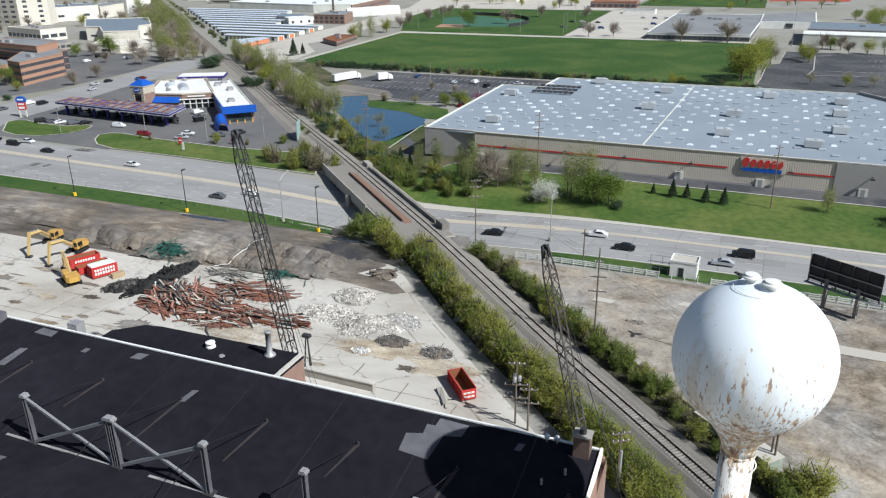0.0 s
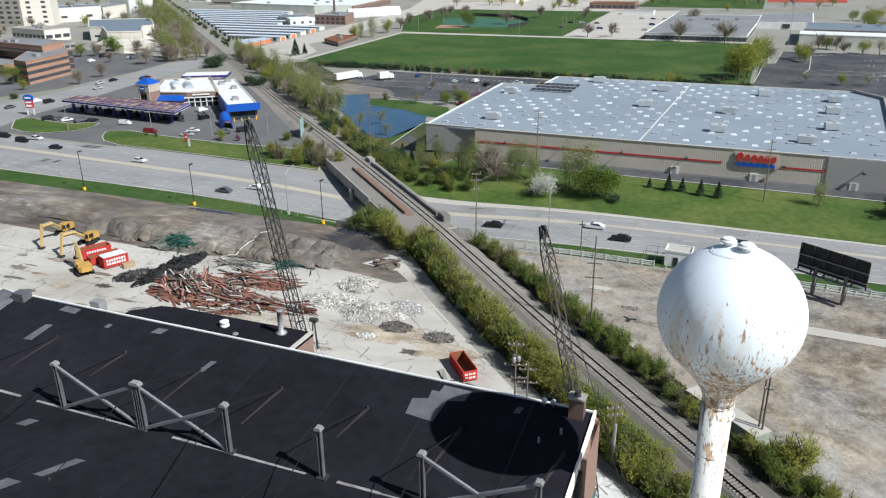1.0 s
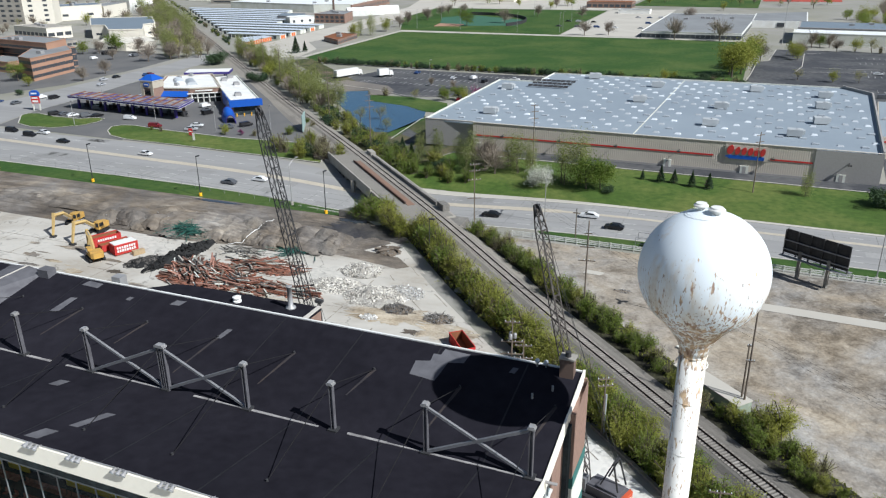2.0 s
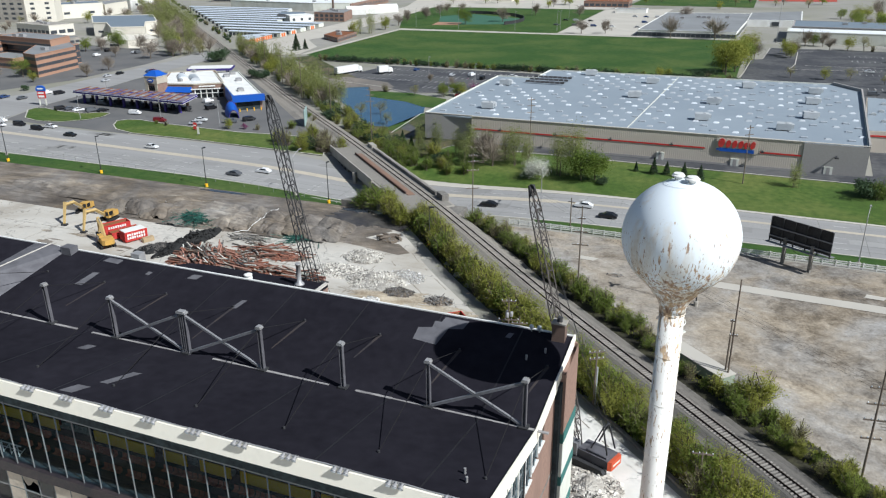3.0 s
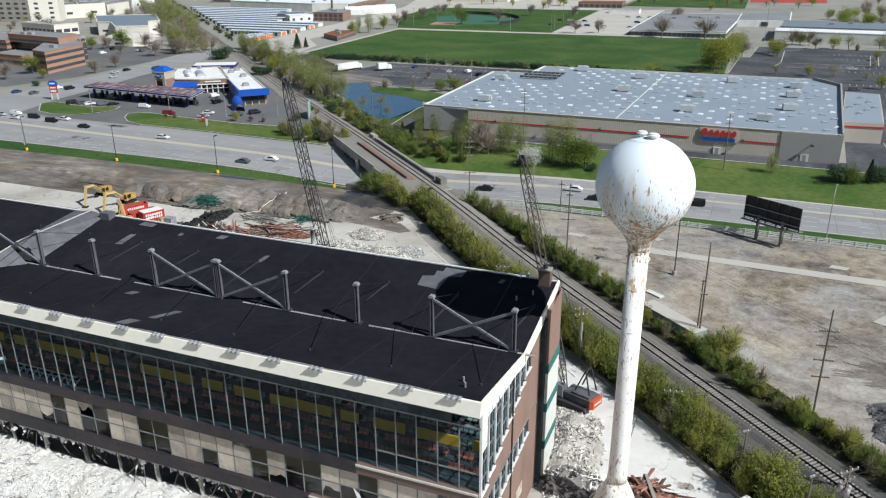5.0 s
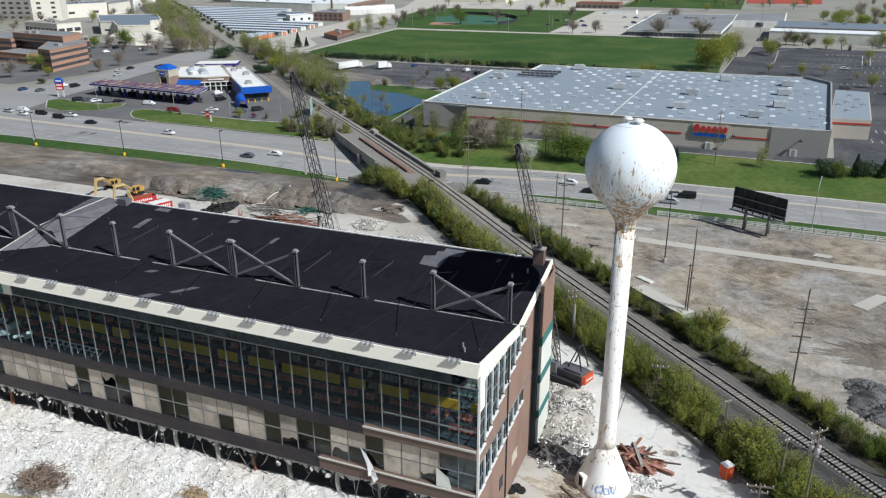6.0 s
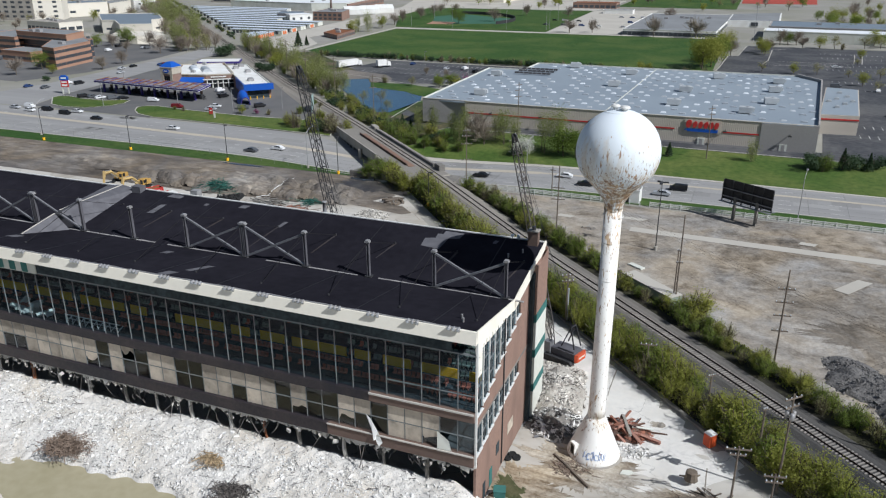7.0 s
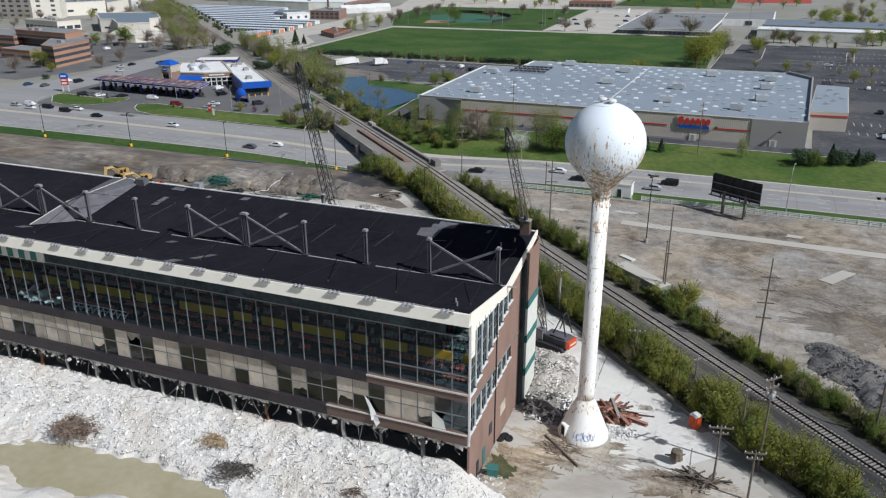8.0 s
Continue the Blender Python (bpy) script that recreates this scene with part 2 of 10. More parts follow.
CORRUGATED = mat("beige_cladding", (0.56, 0.505, 0.43), (0.49, 0.44, 0.375), s1=0.1, s2=1, var=0.06)
GREYCLAD = mat("grey_block_wall", (0.34, 0.325, 0.31), s1=0.1, s2=2, var=0.08)
ROOFGREY = mat("pale_roof_membrane", (0.30, 0.345, 0.385), (0.25, 0.29, 0.33), rough=0.5, s1=0.03, s2=0.3, var=0.06)
SKYLIGHT = mat("skylight_dome", (0.52, 0.55, 0.58), rough=0.3, s1=0.5, s2=2, var=0.05, rand=0.7)
FLATSKYLIGHT = mat("smoke_hatch", (0.40, 0.43, 0.46), rough=0.4, s1=0.5, s2=2, var=0.1)
RED = mat("red_paint", (0.56, 0.035, 0.035), (0.40, 0.05, 0.04), s1=0.4, s2=3, var=0.15)
BLUE = mat("blue_paint", (0.015, 0.09, 0.42), s1=0.2, s2=2, var=0.08, rough=0.45)
PURPLE = mat("indigo_panel", (0.055, 0.04, 0.20), s1=0.2, s2=2, var=0.1, rough=0.5)
ORANGE = mat("orange_paint", (0.62, 0.22, 0.03), s1=0.4, s2=3, var=0.15)
BOOMTAN = mat("faded_boom_paint", (0.55, 0.39, 0.16), (0.42, 0.30, 0.13), s1=0.5, s2=3, var=0.15)
MACHINE = mat("machine_yellow", (0.58, 0.34, 0.075), (0.40, 0.25, 0.08), s1=0.5, s2=3, var=0.15)
BLACK = mat("black_rubber", (0.018, 0.018, 0.018), rough=0.8, s1=1, s2=5, var=0.3)


def ramp_ballast():
    """Multiplies the gravel colour along y: darker in the south, paler by the bridge."""
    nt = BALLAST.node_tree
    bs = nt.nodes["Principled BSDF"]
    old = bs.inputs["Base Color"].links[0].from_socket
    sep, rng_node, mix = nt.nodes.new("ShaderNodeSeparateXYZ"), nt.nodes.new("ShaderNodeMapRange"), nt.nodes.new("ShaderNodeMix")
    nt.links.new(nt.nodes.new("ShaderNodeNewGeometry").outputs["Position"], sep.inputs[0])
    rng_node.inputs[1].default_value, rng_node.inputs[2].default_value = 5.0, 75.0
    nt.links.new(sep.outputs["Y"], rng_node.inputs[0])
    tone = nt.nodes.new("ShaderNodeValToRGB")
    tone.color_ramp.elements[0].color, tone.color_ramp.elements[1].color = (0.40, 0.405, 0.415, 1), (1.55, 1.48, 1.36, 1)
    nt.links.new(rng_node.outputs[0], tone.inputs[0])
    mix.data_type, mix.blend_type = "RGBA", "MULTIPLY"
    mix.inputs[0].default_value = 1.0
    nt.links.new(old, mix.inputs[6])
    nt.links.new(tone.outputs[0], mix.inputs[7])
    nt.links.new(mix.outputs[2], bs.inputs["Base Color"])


ramp_ballast()


def glass_mat(name, tint, gloss):
    m = bpy.data.materials.new(name)
    m.use_nodes = True
    nt = m.node_tree
    nt.nodes.remove(nt.nodes["Principled BSDF"])
    tr, gl, mx = (nt.nodes.new("ShaderNodeBsdf" + k) for k in ("Transparent", "Glossy", "Transparent"))
    nt.nodes.remove(mx)
    mx = nt.nodes.new("ShaderNodeMixShader")
    tr.inputs["Color"].default_value = (*tint, 1)
    gl.inputs["Roughness"].default_value = 0.03
    mx.inputs[0].default_value = gloss
    nt.links.new(tr.outputs[0], mx.inputs[1])
    nt.links.new(gl.outputs[0], mx.inputs[2])
    nt.links.new(mx.outputs[0], nt.nodes["Material Output"].inputs["Surface"])
    return m


GLASS = glass_mat("window_glass", (0.46, 0.60, 0.68), 0.022)
LOWGLASS = glass_mat("dusty_window_glass", (0.50, 0.58, 0.62), 0.085)
CARGLASS = mat("car_glass", (0.015, 0.018, 0.02), rough=0.08, s1=1, s2=3, var=0.1, spec=0.6)


# ---- mesh helpers ----
class M:
    """A mesh in the making: vertices and faces."""

    def __init__(self):
        self.v, self.f = [], []

    def add(self, vs, fs):
        n = len(self.v)
        self.v += [tuple(p) for p in vs]
        self.f += [tuple(i + n for i in q) for q in fs]
        return self

    def box(self, x0, x1, y0, y1, z0, z1, turn=None):
        vs = [Vector((x, y, z)) for z in (z0, z1) for x, y in ((x0, y0), (x1, y0), (x1, y1), (x0, y1))]
        if turn is not None:
            vs = [turn @ p for p in vs]
        return self.add(vs, [(3, 2, 1, 0), (4, 5, 6, 7), (0, 1, 5, 4), (1, 2, 6, 5), (2, 3, 7, 6), (3, 0, 4, 7)])

    def beam(self, p, q, r, n=4, r2=None, spin=0.785):
        p, q = Vector(p), Vector(q)
        r2 = r if r2 is None else r2
        d = (q - p).normalized()
        a = d.cross(Vector((0, 0, 1)) if abs(d.z) < 0.95 else Vector((1, 0, 0))).normalized()
        b = d.cross(a)
        vs = []
        for base, rad in ((p, r), (q, r2)):
            for k in range(n):
                t = 2 * math.pi * k / n + spin
                vs.append(base + rad * (math.cos(t) * a + math.sin(t) * b))
        fs = [(k, (k + 1) % n, n + (k + 1) % n, n + k) for k in range(n)]
        return self.add(vs, fs + [tuple(range(n))[::-1], tuple(range(n, 2 * n))])

    def prism(self, poly, z0, z1):
        n = len(poly)
        area = sum(poly[i][0] * poly[(i + 1) % n][1] - poly[(i + 1) % n][0] * poly[i][1] for i in range(n))
        if area < 0:
            poly = poly[::-1]
        vs = [(x, y, z0) for x, y in poly] + [(x, y, z1) for x, y in poly]
        fs = [(i, (i + 1) % n, n + (i + 1) % n, n + i) for i in range(n)]
        return self.add(vs, fs + [tuple(range(n))[::-1], tuple(range(n, 2 * n))])

    def lathe(self, prof, n=24, at=(0, 0, 0)):
        vs = [(at[0] + r * math.cos(2 * math.pi * k / n), at[1] + r * math.sin(2 * math.pi * k / n), at[2] + z) for r, z in prof for k in range(n)]
        fs = [(i * n + k, i * n + (k + 1) % n, (i + 1) * n + (k + 1) % n, (i + 1) * n + k) for i in range(len(prof) - 1) for k in range(n)]
        fs += [tuple(range(n))[::-1], tuple(range((len(prof) - 1) * n, len(prof) * n))]
        return self.add(vs, fs)

    def tube(self, pts, r, n=4):
        """A bent bar along pts, as one closed skin."""
        vs, k = [], len(pts)
        for i, p in enumerate(pts):
            d = (pts[min(i + 1, k - 1)] - pts[max(i - 1, 0)]).normalized()
            a = d.cross(Vector((0, 0, 1)) if abs(d.z) < 0.95 else Vector((1, 0, 0))).normalized()
            b = d.cross(a)
            vs += [p + r * (math.cos(2 * math.pi * j / n) * a + math.sin(2 * math.pi * j / n) * b) for j in range(n)]
        fs = [(i * n + j, i * n + (j + 1) % n, (i + 1) * n + (j + 1) % n, (i + 1) * n + j) for i in range(k - 1) for j in range(n)]
        return self.add(vs, fs + [tuple(range(n))[::-1], tuple(range((k - 1) * n, k * n))])


def mesh_of(name, m, material, smooth=False):
    me = bpy.data.meshes.new(name)
    me.from_pydata(m.v, [], m.f)
    me.materials.append(material)
    if smooth:
        me.polygons.foreach_set("use_smooth", [True] * len(me.polygons))
    me.update()
    return me


def thing(name, label, category, at=(0, 0, 0), rz=0.0, group="", kind="", material=None, m=None, smooth=False):
    ob = new(name, mesh_of(name, m, material, smooth) if m is not None else None)
    ob.matrix_basis = pose(*at, 0, 0, rz)
    return tagged(ob, label, category, group, kind)


def part(name, m, material, parent, label="", smooth=False, at=None, data=None):
    ob = new(name, data if data is not None else mesh_of(name, m, material, smooth))
    ob.parent = parent
    if at is not None:
        ob.matrix_basis = at if isinstance(at, Matrix) else Matrix.Translation(at)
    return tagged(ob, label)


def ramp(a, b, v):
    t = min(1.0, max(0.0, (v - a) / (b - a)))
    return t * t * (3 - 2 * t)


# ---- lie of the land ----
def dip(x, y):
    return 2.2 * math.exp(-((x + 82) / 34) ** 2) * ramp(100, 110, y) * (1 - ramp(136, 146, y))


def land(x, y):
    """Height of the ground: the demolition yard low, the lots and the road higher, the store on a low terrace."""
    s = (x + y - 39) * 0.7071
    west = 2.5 * ramp(72, 98, y)
    east = 2.8 - 0.3 * ramp(98, 108, y)
    hollow = 1.2 * math.exp(-((x - 2) / 16) ** 2 - (y / 16) ** 2)
    terrace = 1.5 * ramp(134, 165, y) * ramp(-104, -84, x) * (1 - ramp(282, 328, y))
    return west - hollow * (1 - ramp(-12, -6, s)) + (east - west) * ramp(-9, 5, s) - dip(x, y) + terrace


def rail_z(y):
    return 3.1 + 1.9 * ramp(55, 112, y) - 1.7 * ramp(140, 240, y)


def sheet(name, poly, material, lift, step=6.0, label="", category="", kind="structure"):
    """A piece of ground surface that follows the land."""
    whole = bmesh.new()
    for tri in tessellate_polygon([[Vector((*p, 0)) for p in poly]]):
        pts = [Vector((*poly[k], 0)) for k in tri]
        if (pts[1] - pts[0]).cross(pts[2] - pts[0]).z < 0:
            pts.reverse()
        xs, ys = [p.x for p in pts], [p.y for p in pts]
        bm = bmesh.new()
        gx = np.arange(math.floor(min(xs) / step) * step, max(xs) + step, step)
        gy = np.arange(math.floor(min(ys) / step) * step, max(ys) + step, step)
        grid = [[bm.verts.new((x, y, 0)) for x in gx] for y in gy]
        for j in range(len(gy) - 1):
            for i in range(len(gx) - 1):
                bm.faces.new((grid[j][i], grid[j][i + 1], grid[j + 1][i + 1], grid[j + 1][i]))
        for i in range(3):
            a, b = pts[i], pts[(i + 1) % 3]
            bmesh.ops.bisect_plane(bm, geom=bm.verts[:] + bm.edges[:] + bm.faces[:], plane_co=a, plane_no=(b - a).cross(Vector((0, 0, 1))).normalized(), clear_outer=True)
        piece = bpy.data.meshes.new("piece")
        bm.to_mesh(piece)
        bm.free()
        whole.from_mesh(piece)
        bpy.data.meshes.remove(piece)
    bmesh.ops.remove_doubles(whole, verts=whole.verts[:], dist=0.002)
    for v in whole.verts:
        v.co.z = land(v.co.x, v.co.y) + lift
    me = bpy.data.meshes.new(name)
    whole.to_mesh(me)
    whole.free()
    me.materials.append(material)
    return tagged(new(name, me), label, category, "", kind)


def strip_along(name, pts, half, lift, material, label="", category="", kind="structure", zf=None, side=0.0, m=None):
    """A ribbon of the width 2 * half along pts, on the land."""
    m = M() if m is None else m
    vs = []
    for i, p in enumerate(pts):
        a, b = Vector(pts[max(0, i - 1)]), Vector(pts[min(len(pts) - 1, i + 1)])
        d = (b - a).normalized()
        nrm = Vector((-d.y, d.x))
        for k in (-half + side, half + side):
            q = Vector(p) + nrm * k
            vs.append((q.x, q.y, (land(q.x, q.y) if zf is None else zf(q.x, q.y)) + lift))
    m.add(vs, [(2 * i, 2 * i + 2, 2 * i + 3, 2 * i + 1)[::-1] for i in range(len(pts) - 1)])
    return tagged(new(name, mesh_of(name, m, material)), label, category, "", kind) if name else m


# ---- ground ----
def ground():
    def axis(fine0, fine1, step):
        mid = list(np.arange(fine0, fine1 + 0.1, step))
        return [-4600, -3000, -1800, -1100, -800, -600, -480, -400, -330] + [v for v in mid if -330 < v < 330] + [330, 400, 500, 700, 1100, 1800, 3000, 4600]
    xs, ys = axis(-290, 130, 4), axis(-130, 327, 4)
    m = M()
    m.v = [(x, y, land(x, y)) for y in ys for x in xs]
    n = len(xs)
    m.f = [(j * n + i, j * n + i + 1, (j + 1) * n + i + 1, (j + 1) * n + i) for j in range(len(ys) - 1) for i in range(n - 1)]
    return tagged(new("ground", mesh_of("ground", m, URBAN)), "bare earth and thin grass of an industrial district", "ground", "", "structure")


ground()
sheet("pavement_yard", [(-230, -20), (-230, 80), (-59, 80), (41, -20)], SLAB, 0.03, 4, "cracked pale concrete yard beside the building", "yard")
sheet("pavement_yard_front", [(-130, -100), (-130, -20), (41, -20), (70, -49), (70, -100)], SLAB, 0.03, 4, "cracked dusty concrete yard in front of the building", "yard")
sheet("pavement_yard_strip", [(-130, 80.02), (-57.8, 80.02), (-79.4, 101.4), (-130, 101.4)], SLAB, 0.03, 4, "pale concrete strip along the railway shrubs", "yard")
sheet("pavement_apron", [(-14.2, 36.8), (-9.0, 6.0), (5.0, -2.0), (5.7, -5.0), (13.5, -2.9), (16.0, 0.0), (20.3, 3.6), (19.0, 5.6)], APRON, 0.042, 4, "pale dust-covered concrete apron between the hall and the shrubs", "yard")
sheet("ground_dark_soil", [(-330, 78), (-330, 101.5), (-83.5, 101.5), (-76.6, 97.2), (-70.5, 90), (-75.2, 85.6), (-66, 84.6), (-62.2, 81.6), (-64.5, 80.2), (-75, 81.6), (-85.4, 82.6), (-100, 80.2), (-118, 78.3)], DARKSOIL, 0.07, 4, "dark bare soil beside the yard", "soil")
sheet("ground_lot", [(-52, 101.5), (260, 101.5), (260, -130), (179.5, -130)], LOT, 0.05, 8, "graded bare dirt lot with tyre marks", "dirt lot")
sheet("pavement_strip_lot", [(-8, 82.5), (-8, 85.5), (140, 80.5), (140, 76.8)], PALE, 0.10, 8, "pale concrete strip across the dirt lot", "pavement")
sheet("pavement_slab_lot", [(33.6, 63.5), (38.3, 70.4), (40.8, 69.4), (35.9, 62.0)], PALE, 0.14, 4, "pale concrete slab in the dirt lot", "pavement")
sheet("road", [(-700, 110), (-700, 145), (-142, 143.5), (-118, 139.5), (-98, 132), (700, 132), (700, 110)], ROAD, 0.06, 4, "wide grey concrete highway", "road")
sheet("grass_strip_south", [(-420, 101.5), (-420, 110), (-84, 110), (-76, 101.5)], GRASS, 0.09, 4, "mown grass strip between road and soil", "grass", "stuff")
sheet("grass_strip_fence", [(-38, 103.4), (-42, 110), (300, 110), (300, 103.4)], GRASS, 0.09, 4, "mown grass strip between fence and road", "grass", "stuff")
sheet("grass_slope_north", [(-93, 132.3), (-96, 136), (-84, 163), (140, 161), (140, 132.3)], VERGE, 0.12, 4, "mown grass bank between road and store", "grass", "stuff")
sheet("grass_bank_rail", [(-137, 176), (-118, 190), (-84, 166), (-95, 136)], ROUGHGRASS, 0.10, 4, "rough grass beside the railway", "grass", "stuff")
sheet("grass_gas_station", [(-215, 154), (-219, 160), (-217, 163.5), (-212, 164.5), (-199, 162.5), (-183, 161.5), (-165, 160.5), (-150, 162), (-128, 163), (-120, 143), (-142, 144), (-166, 145.3), (-184, 145.8), (-199, 146), (-209, 149)], VERGE, 0.13, 4, "mown grass verge of the filling station", "grass", "stuff")
sheet("grass_island", [(-263, 158), (-269, 164), (-269, 167.5), (-265, 169), (-255, 166.5), (-242, 166.5), (-236, 170.5), (-232, 170), (-230, 165), (-231, 158), (-238, 151), (-248, 149.5), (-257, 152)], VERGE, 0.13, 4, "mown grass island at the crossroads", "grass", "stuff")
sheet("parking_gas_station", [(-262, 147), (-270.5, 172), (-273.5, 196), (-282, 238), (-284, 262), (-250, 275), (-222, 262), (-190, 228), (-142, 182), (-128, 163.5), (-150, 163.3), (-206, 156.5), (-200, 145)], DRIVE, 0.06, 6, "worn asphalt forecourt", "forecourt")
sheet("road_side_street", [(-306, 145.5), (-301, 190), (-304, 230), (-309, 300), (-320, 335), (-307, 346), (-290, 330), (-289, 290), (-284.6, 250), (-274, 196), (-271, 172), (-263, 145.5)], ROAD, 0.06, 8, "grey side street", "road")
sheet("parking_office", [(-480, 196), (-320, 190), (-310, 225), (-313, 280), (-322, 326), (-420, 340), (-480, 330)], DRIVE, 0.06, 8, "asphalt office car park", "car park")
sheet("parking_store_front", [(-107, 163.3), (-97, 175), (80, 171), (140, 171), (140, 161), (-84, 163.2)], ASPHALT, 0.06, 6, "dark asphalt lane along the store", "lane")
sheet("parking_store_side", [(-122, 176), (-112, 215), (-99, 262), (-96, 262), (-96, 172), (-108, 164)], ASPHALT, 0.09, 6, "dark asphalt service yard", "service yard")
sheet("parking_store_back", [(-192, 272), (-183, 322), (-78, 322), (-78, 262), (-112, 262), (-140, 250), (-160, 262)], ASPHALT, 0.07, 6, "dark asphalt car park with painted bays", "car park")
sheet("parking_store_east", [(37, 170), (42, 262), (32, 279), (-4, 340), (-3, 410), (4.5, 414), (8, 467), (200, 474), (200, 160)], ASPHALT, 0.05, 8, "dark asphalt store car park", "car park")
sheet("grass_field", [(-233, 331), (-249, 346), (-254, 490), (-72, 498.5), (-8, 499), (-6, 411), (-6, 345), (-2, 330)], GRASS, 0.10, 8, "large mown green field", "grass", "stuff")
sheet("pavement_field_path", [(-253, 345), (-258, 500), (-72, 505), (-8, 505), (-8, 499.2), (-72, 498.7), (-254.2, 490.2), (-249.2, 346)], PALE, 0.14, 8, "pale path along the field", "path")
sheet("grass_ballfield", [(-260, 501), (-345, 700), (-143, 718), (-136.5, 504)], GRASS, 0.11, 10, "grass around the ball field", "grass", "stuff")
sheet("pavement_school_lot", [(-136, 506), (-142, 722), (-82, 745), (-82, 506)], PALE, 0.12, 10, "pale concrete school car park", "car park")
sheet("pavement_far_lot", [(-345, 702), (-400, 880), (-135, 880), (-135, 760), (-143, 722)], PALE, 0.10, 12, "pale far car park", "car park")
sheet("road_far_street", [(-302, 351), (-311, 372), (-313, 414), (-321, 495), (-324, 532), (-330, 600), (-360, 800), (-325, 800), (-302, 600), (-284, 445), (-286, 410), (-262, 380), (-254, 346), (-264, 338), (-285, 334)], PALE, 0.125, 12, "pale far street", "road")
sheet("water_pond", [(-174.5, 251), (-163, 258.5), (-156, 247), (-150, 238), (-131, 233), (-120, 225), (-116, 214), (-117.5, 187), (-125, 185.5), (-148, 212), (-163, 229.5)], WATER, 0.16, 40, "blue retention pond", "pond")
sheet("grass_pond_spit", [(-157, 249), (-151, 237), (-131.5, 232), (-121, 224.5), (-110, 224), (-118, 243), (-138, 251)], GRASS, 0.20, 8, "grass bank in the pond", "grass", "stuff")
sheet("ground_pond_dirt", [(-194, 268), (-176, 250), (-163, 259.5), (-157, 249.5), (-149, 251), (-152, 263), (-160, 273), (-186, 281)], DIRT, 0.19, 8, "bare brown dirt at the head of the pond", "dirt")
sheet("grass_rail_bank", [(-71, 152), (-251, 332), (-243, 342), (-62, 162)], ROUGHGRASS, 0.13, 4, "rough spring grass between the railway and the pond", "grass", "stuff")
sheet("grass_pond_bank", [(-112, 180), (-118, 184), (-112, 222), (-99, 262), (-106, 262), (-116, 212)], GRASS, 0.22, 8, "grass bank beside the pond", "grass", "stuff")


def yard_joints():
    """Cracked and weedy joints between the cast slabs of the yard."""
    rng = random.Random(17)
    m = M()

    def run(ax, ay, bx, by, wide):
        k = max(2, int(math.hypot(bx - ax, by - ay) / 1.6))
        pts = [(ax + (bx - ax) * i / k + 0.14 * noise.noise(Vector((i * 0.7, ax, ay))), ay + (by - ay) * i / k + 0.14 * noise.noise(Vector((i * 0.7, ay, bx)))) for i in range(k + 1)]
        for i in range(k):
            if noise.noise(Vector((pts[i][0] * 0.13, pts[i][1] * 0.13, 4.0))) > -0.12:
                strip_along("", [pts[i], pts[i + 1]], wide * rng.uniform(0.5, 1.3), 0.045, TAR, m=m)
    for x in np.arange(-200, 0, 9.5):
        run(x, 26, x, min(79, 12 - x), 0.10)
    for y in np.arange(30, 80, 9.5):
        run(-200, y, min(-2, 12 - y), y, 0.10)
    run(-67, 79.6, -20, 32.6, 0.16)
    run(-62, 82, -8, 28, 0.09)
    for x in np.arange(-2, 30, 8.5):
        run(x, -30, x, min(14, 18 - x), 0.08)
    tagged(new("pavement_joint", mesh_of("pavement_joint", m, JOINTDIRT)), "dirt-filled joints and cracks in the yard slabs", "pavement joint", "", "structure")


JOINTDIRT = mat("joint_dirt", (0.21, 0.185, 0.15), (0.30, 0.27, 0.225), s1=0.3, s2=3, var=0.3)
yard_joints()


def kerb_loop(poly, label):
    """A raised kerb all round a planted island."""
    fine = []
    for a, b in zip(poly, poly[1:] + poly[:1]):
        k = max(1, int(math.hypot(b[0] - a[0], b[1] - a[1]) / 3))
        fine += [(a[0] + (b[0] - a[0]) * i / k, a[1] + (b[1] - a[1]) * i / k) for i in range(k)]
    strip_along("kerb_ring", fine + fine[:1], 0.2, 0.27, KERB, label, "kerb")


kerb_loop([(-215, 154), (-219, 160), (-217, 163.5), (-212, 164.5), (-199, 162.5), (-183, 161.5), (-165, 160.5), (-150, 162), (-128, 163), (-120, 143.2), (-142, 144), (-166, 145.3), (-184, 145.8), (-199, 146), (-209, 149)], "pale kerb round the station verge")
kerb_loop([(-263, 158), (-269, 164), (-269, 167.5), (-265, 169), (-255, 166.5), (-242, 166.5), (-236, 170.5), (-232, 170), (-230, 165), (-231, 158), (-238, 151), (-248, 149.5), (-257, 152)], "pale kerb round the grass island")


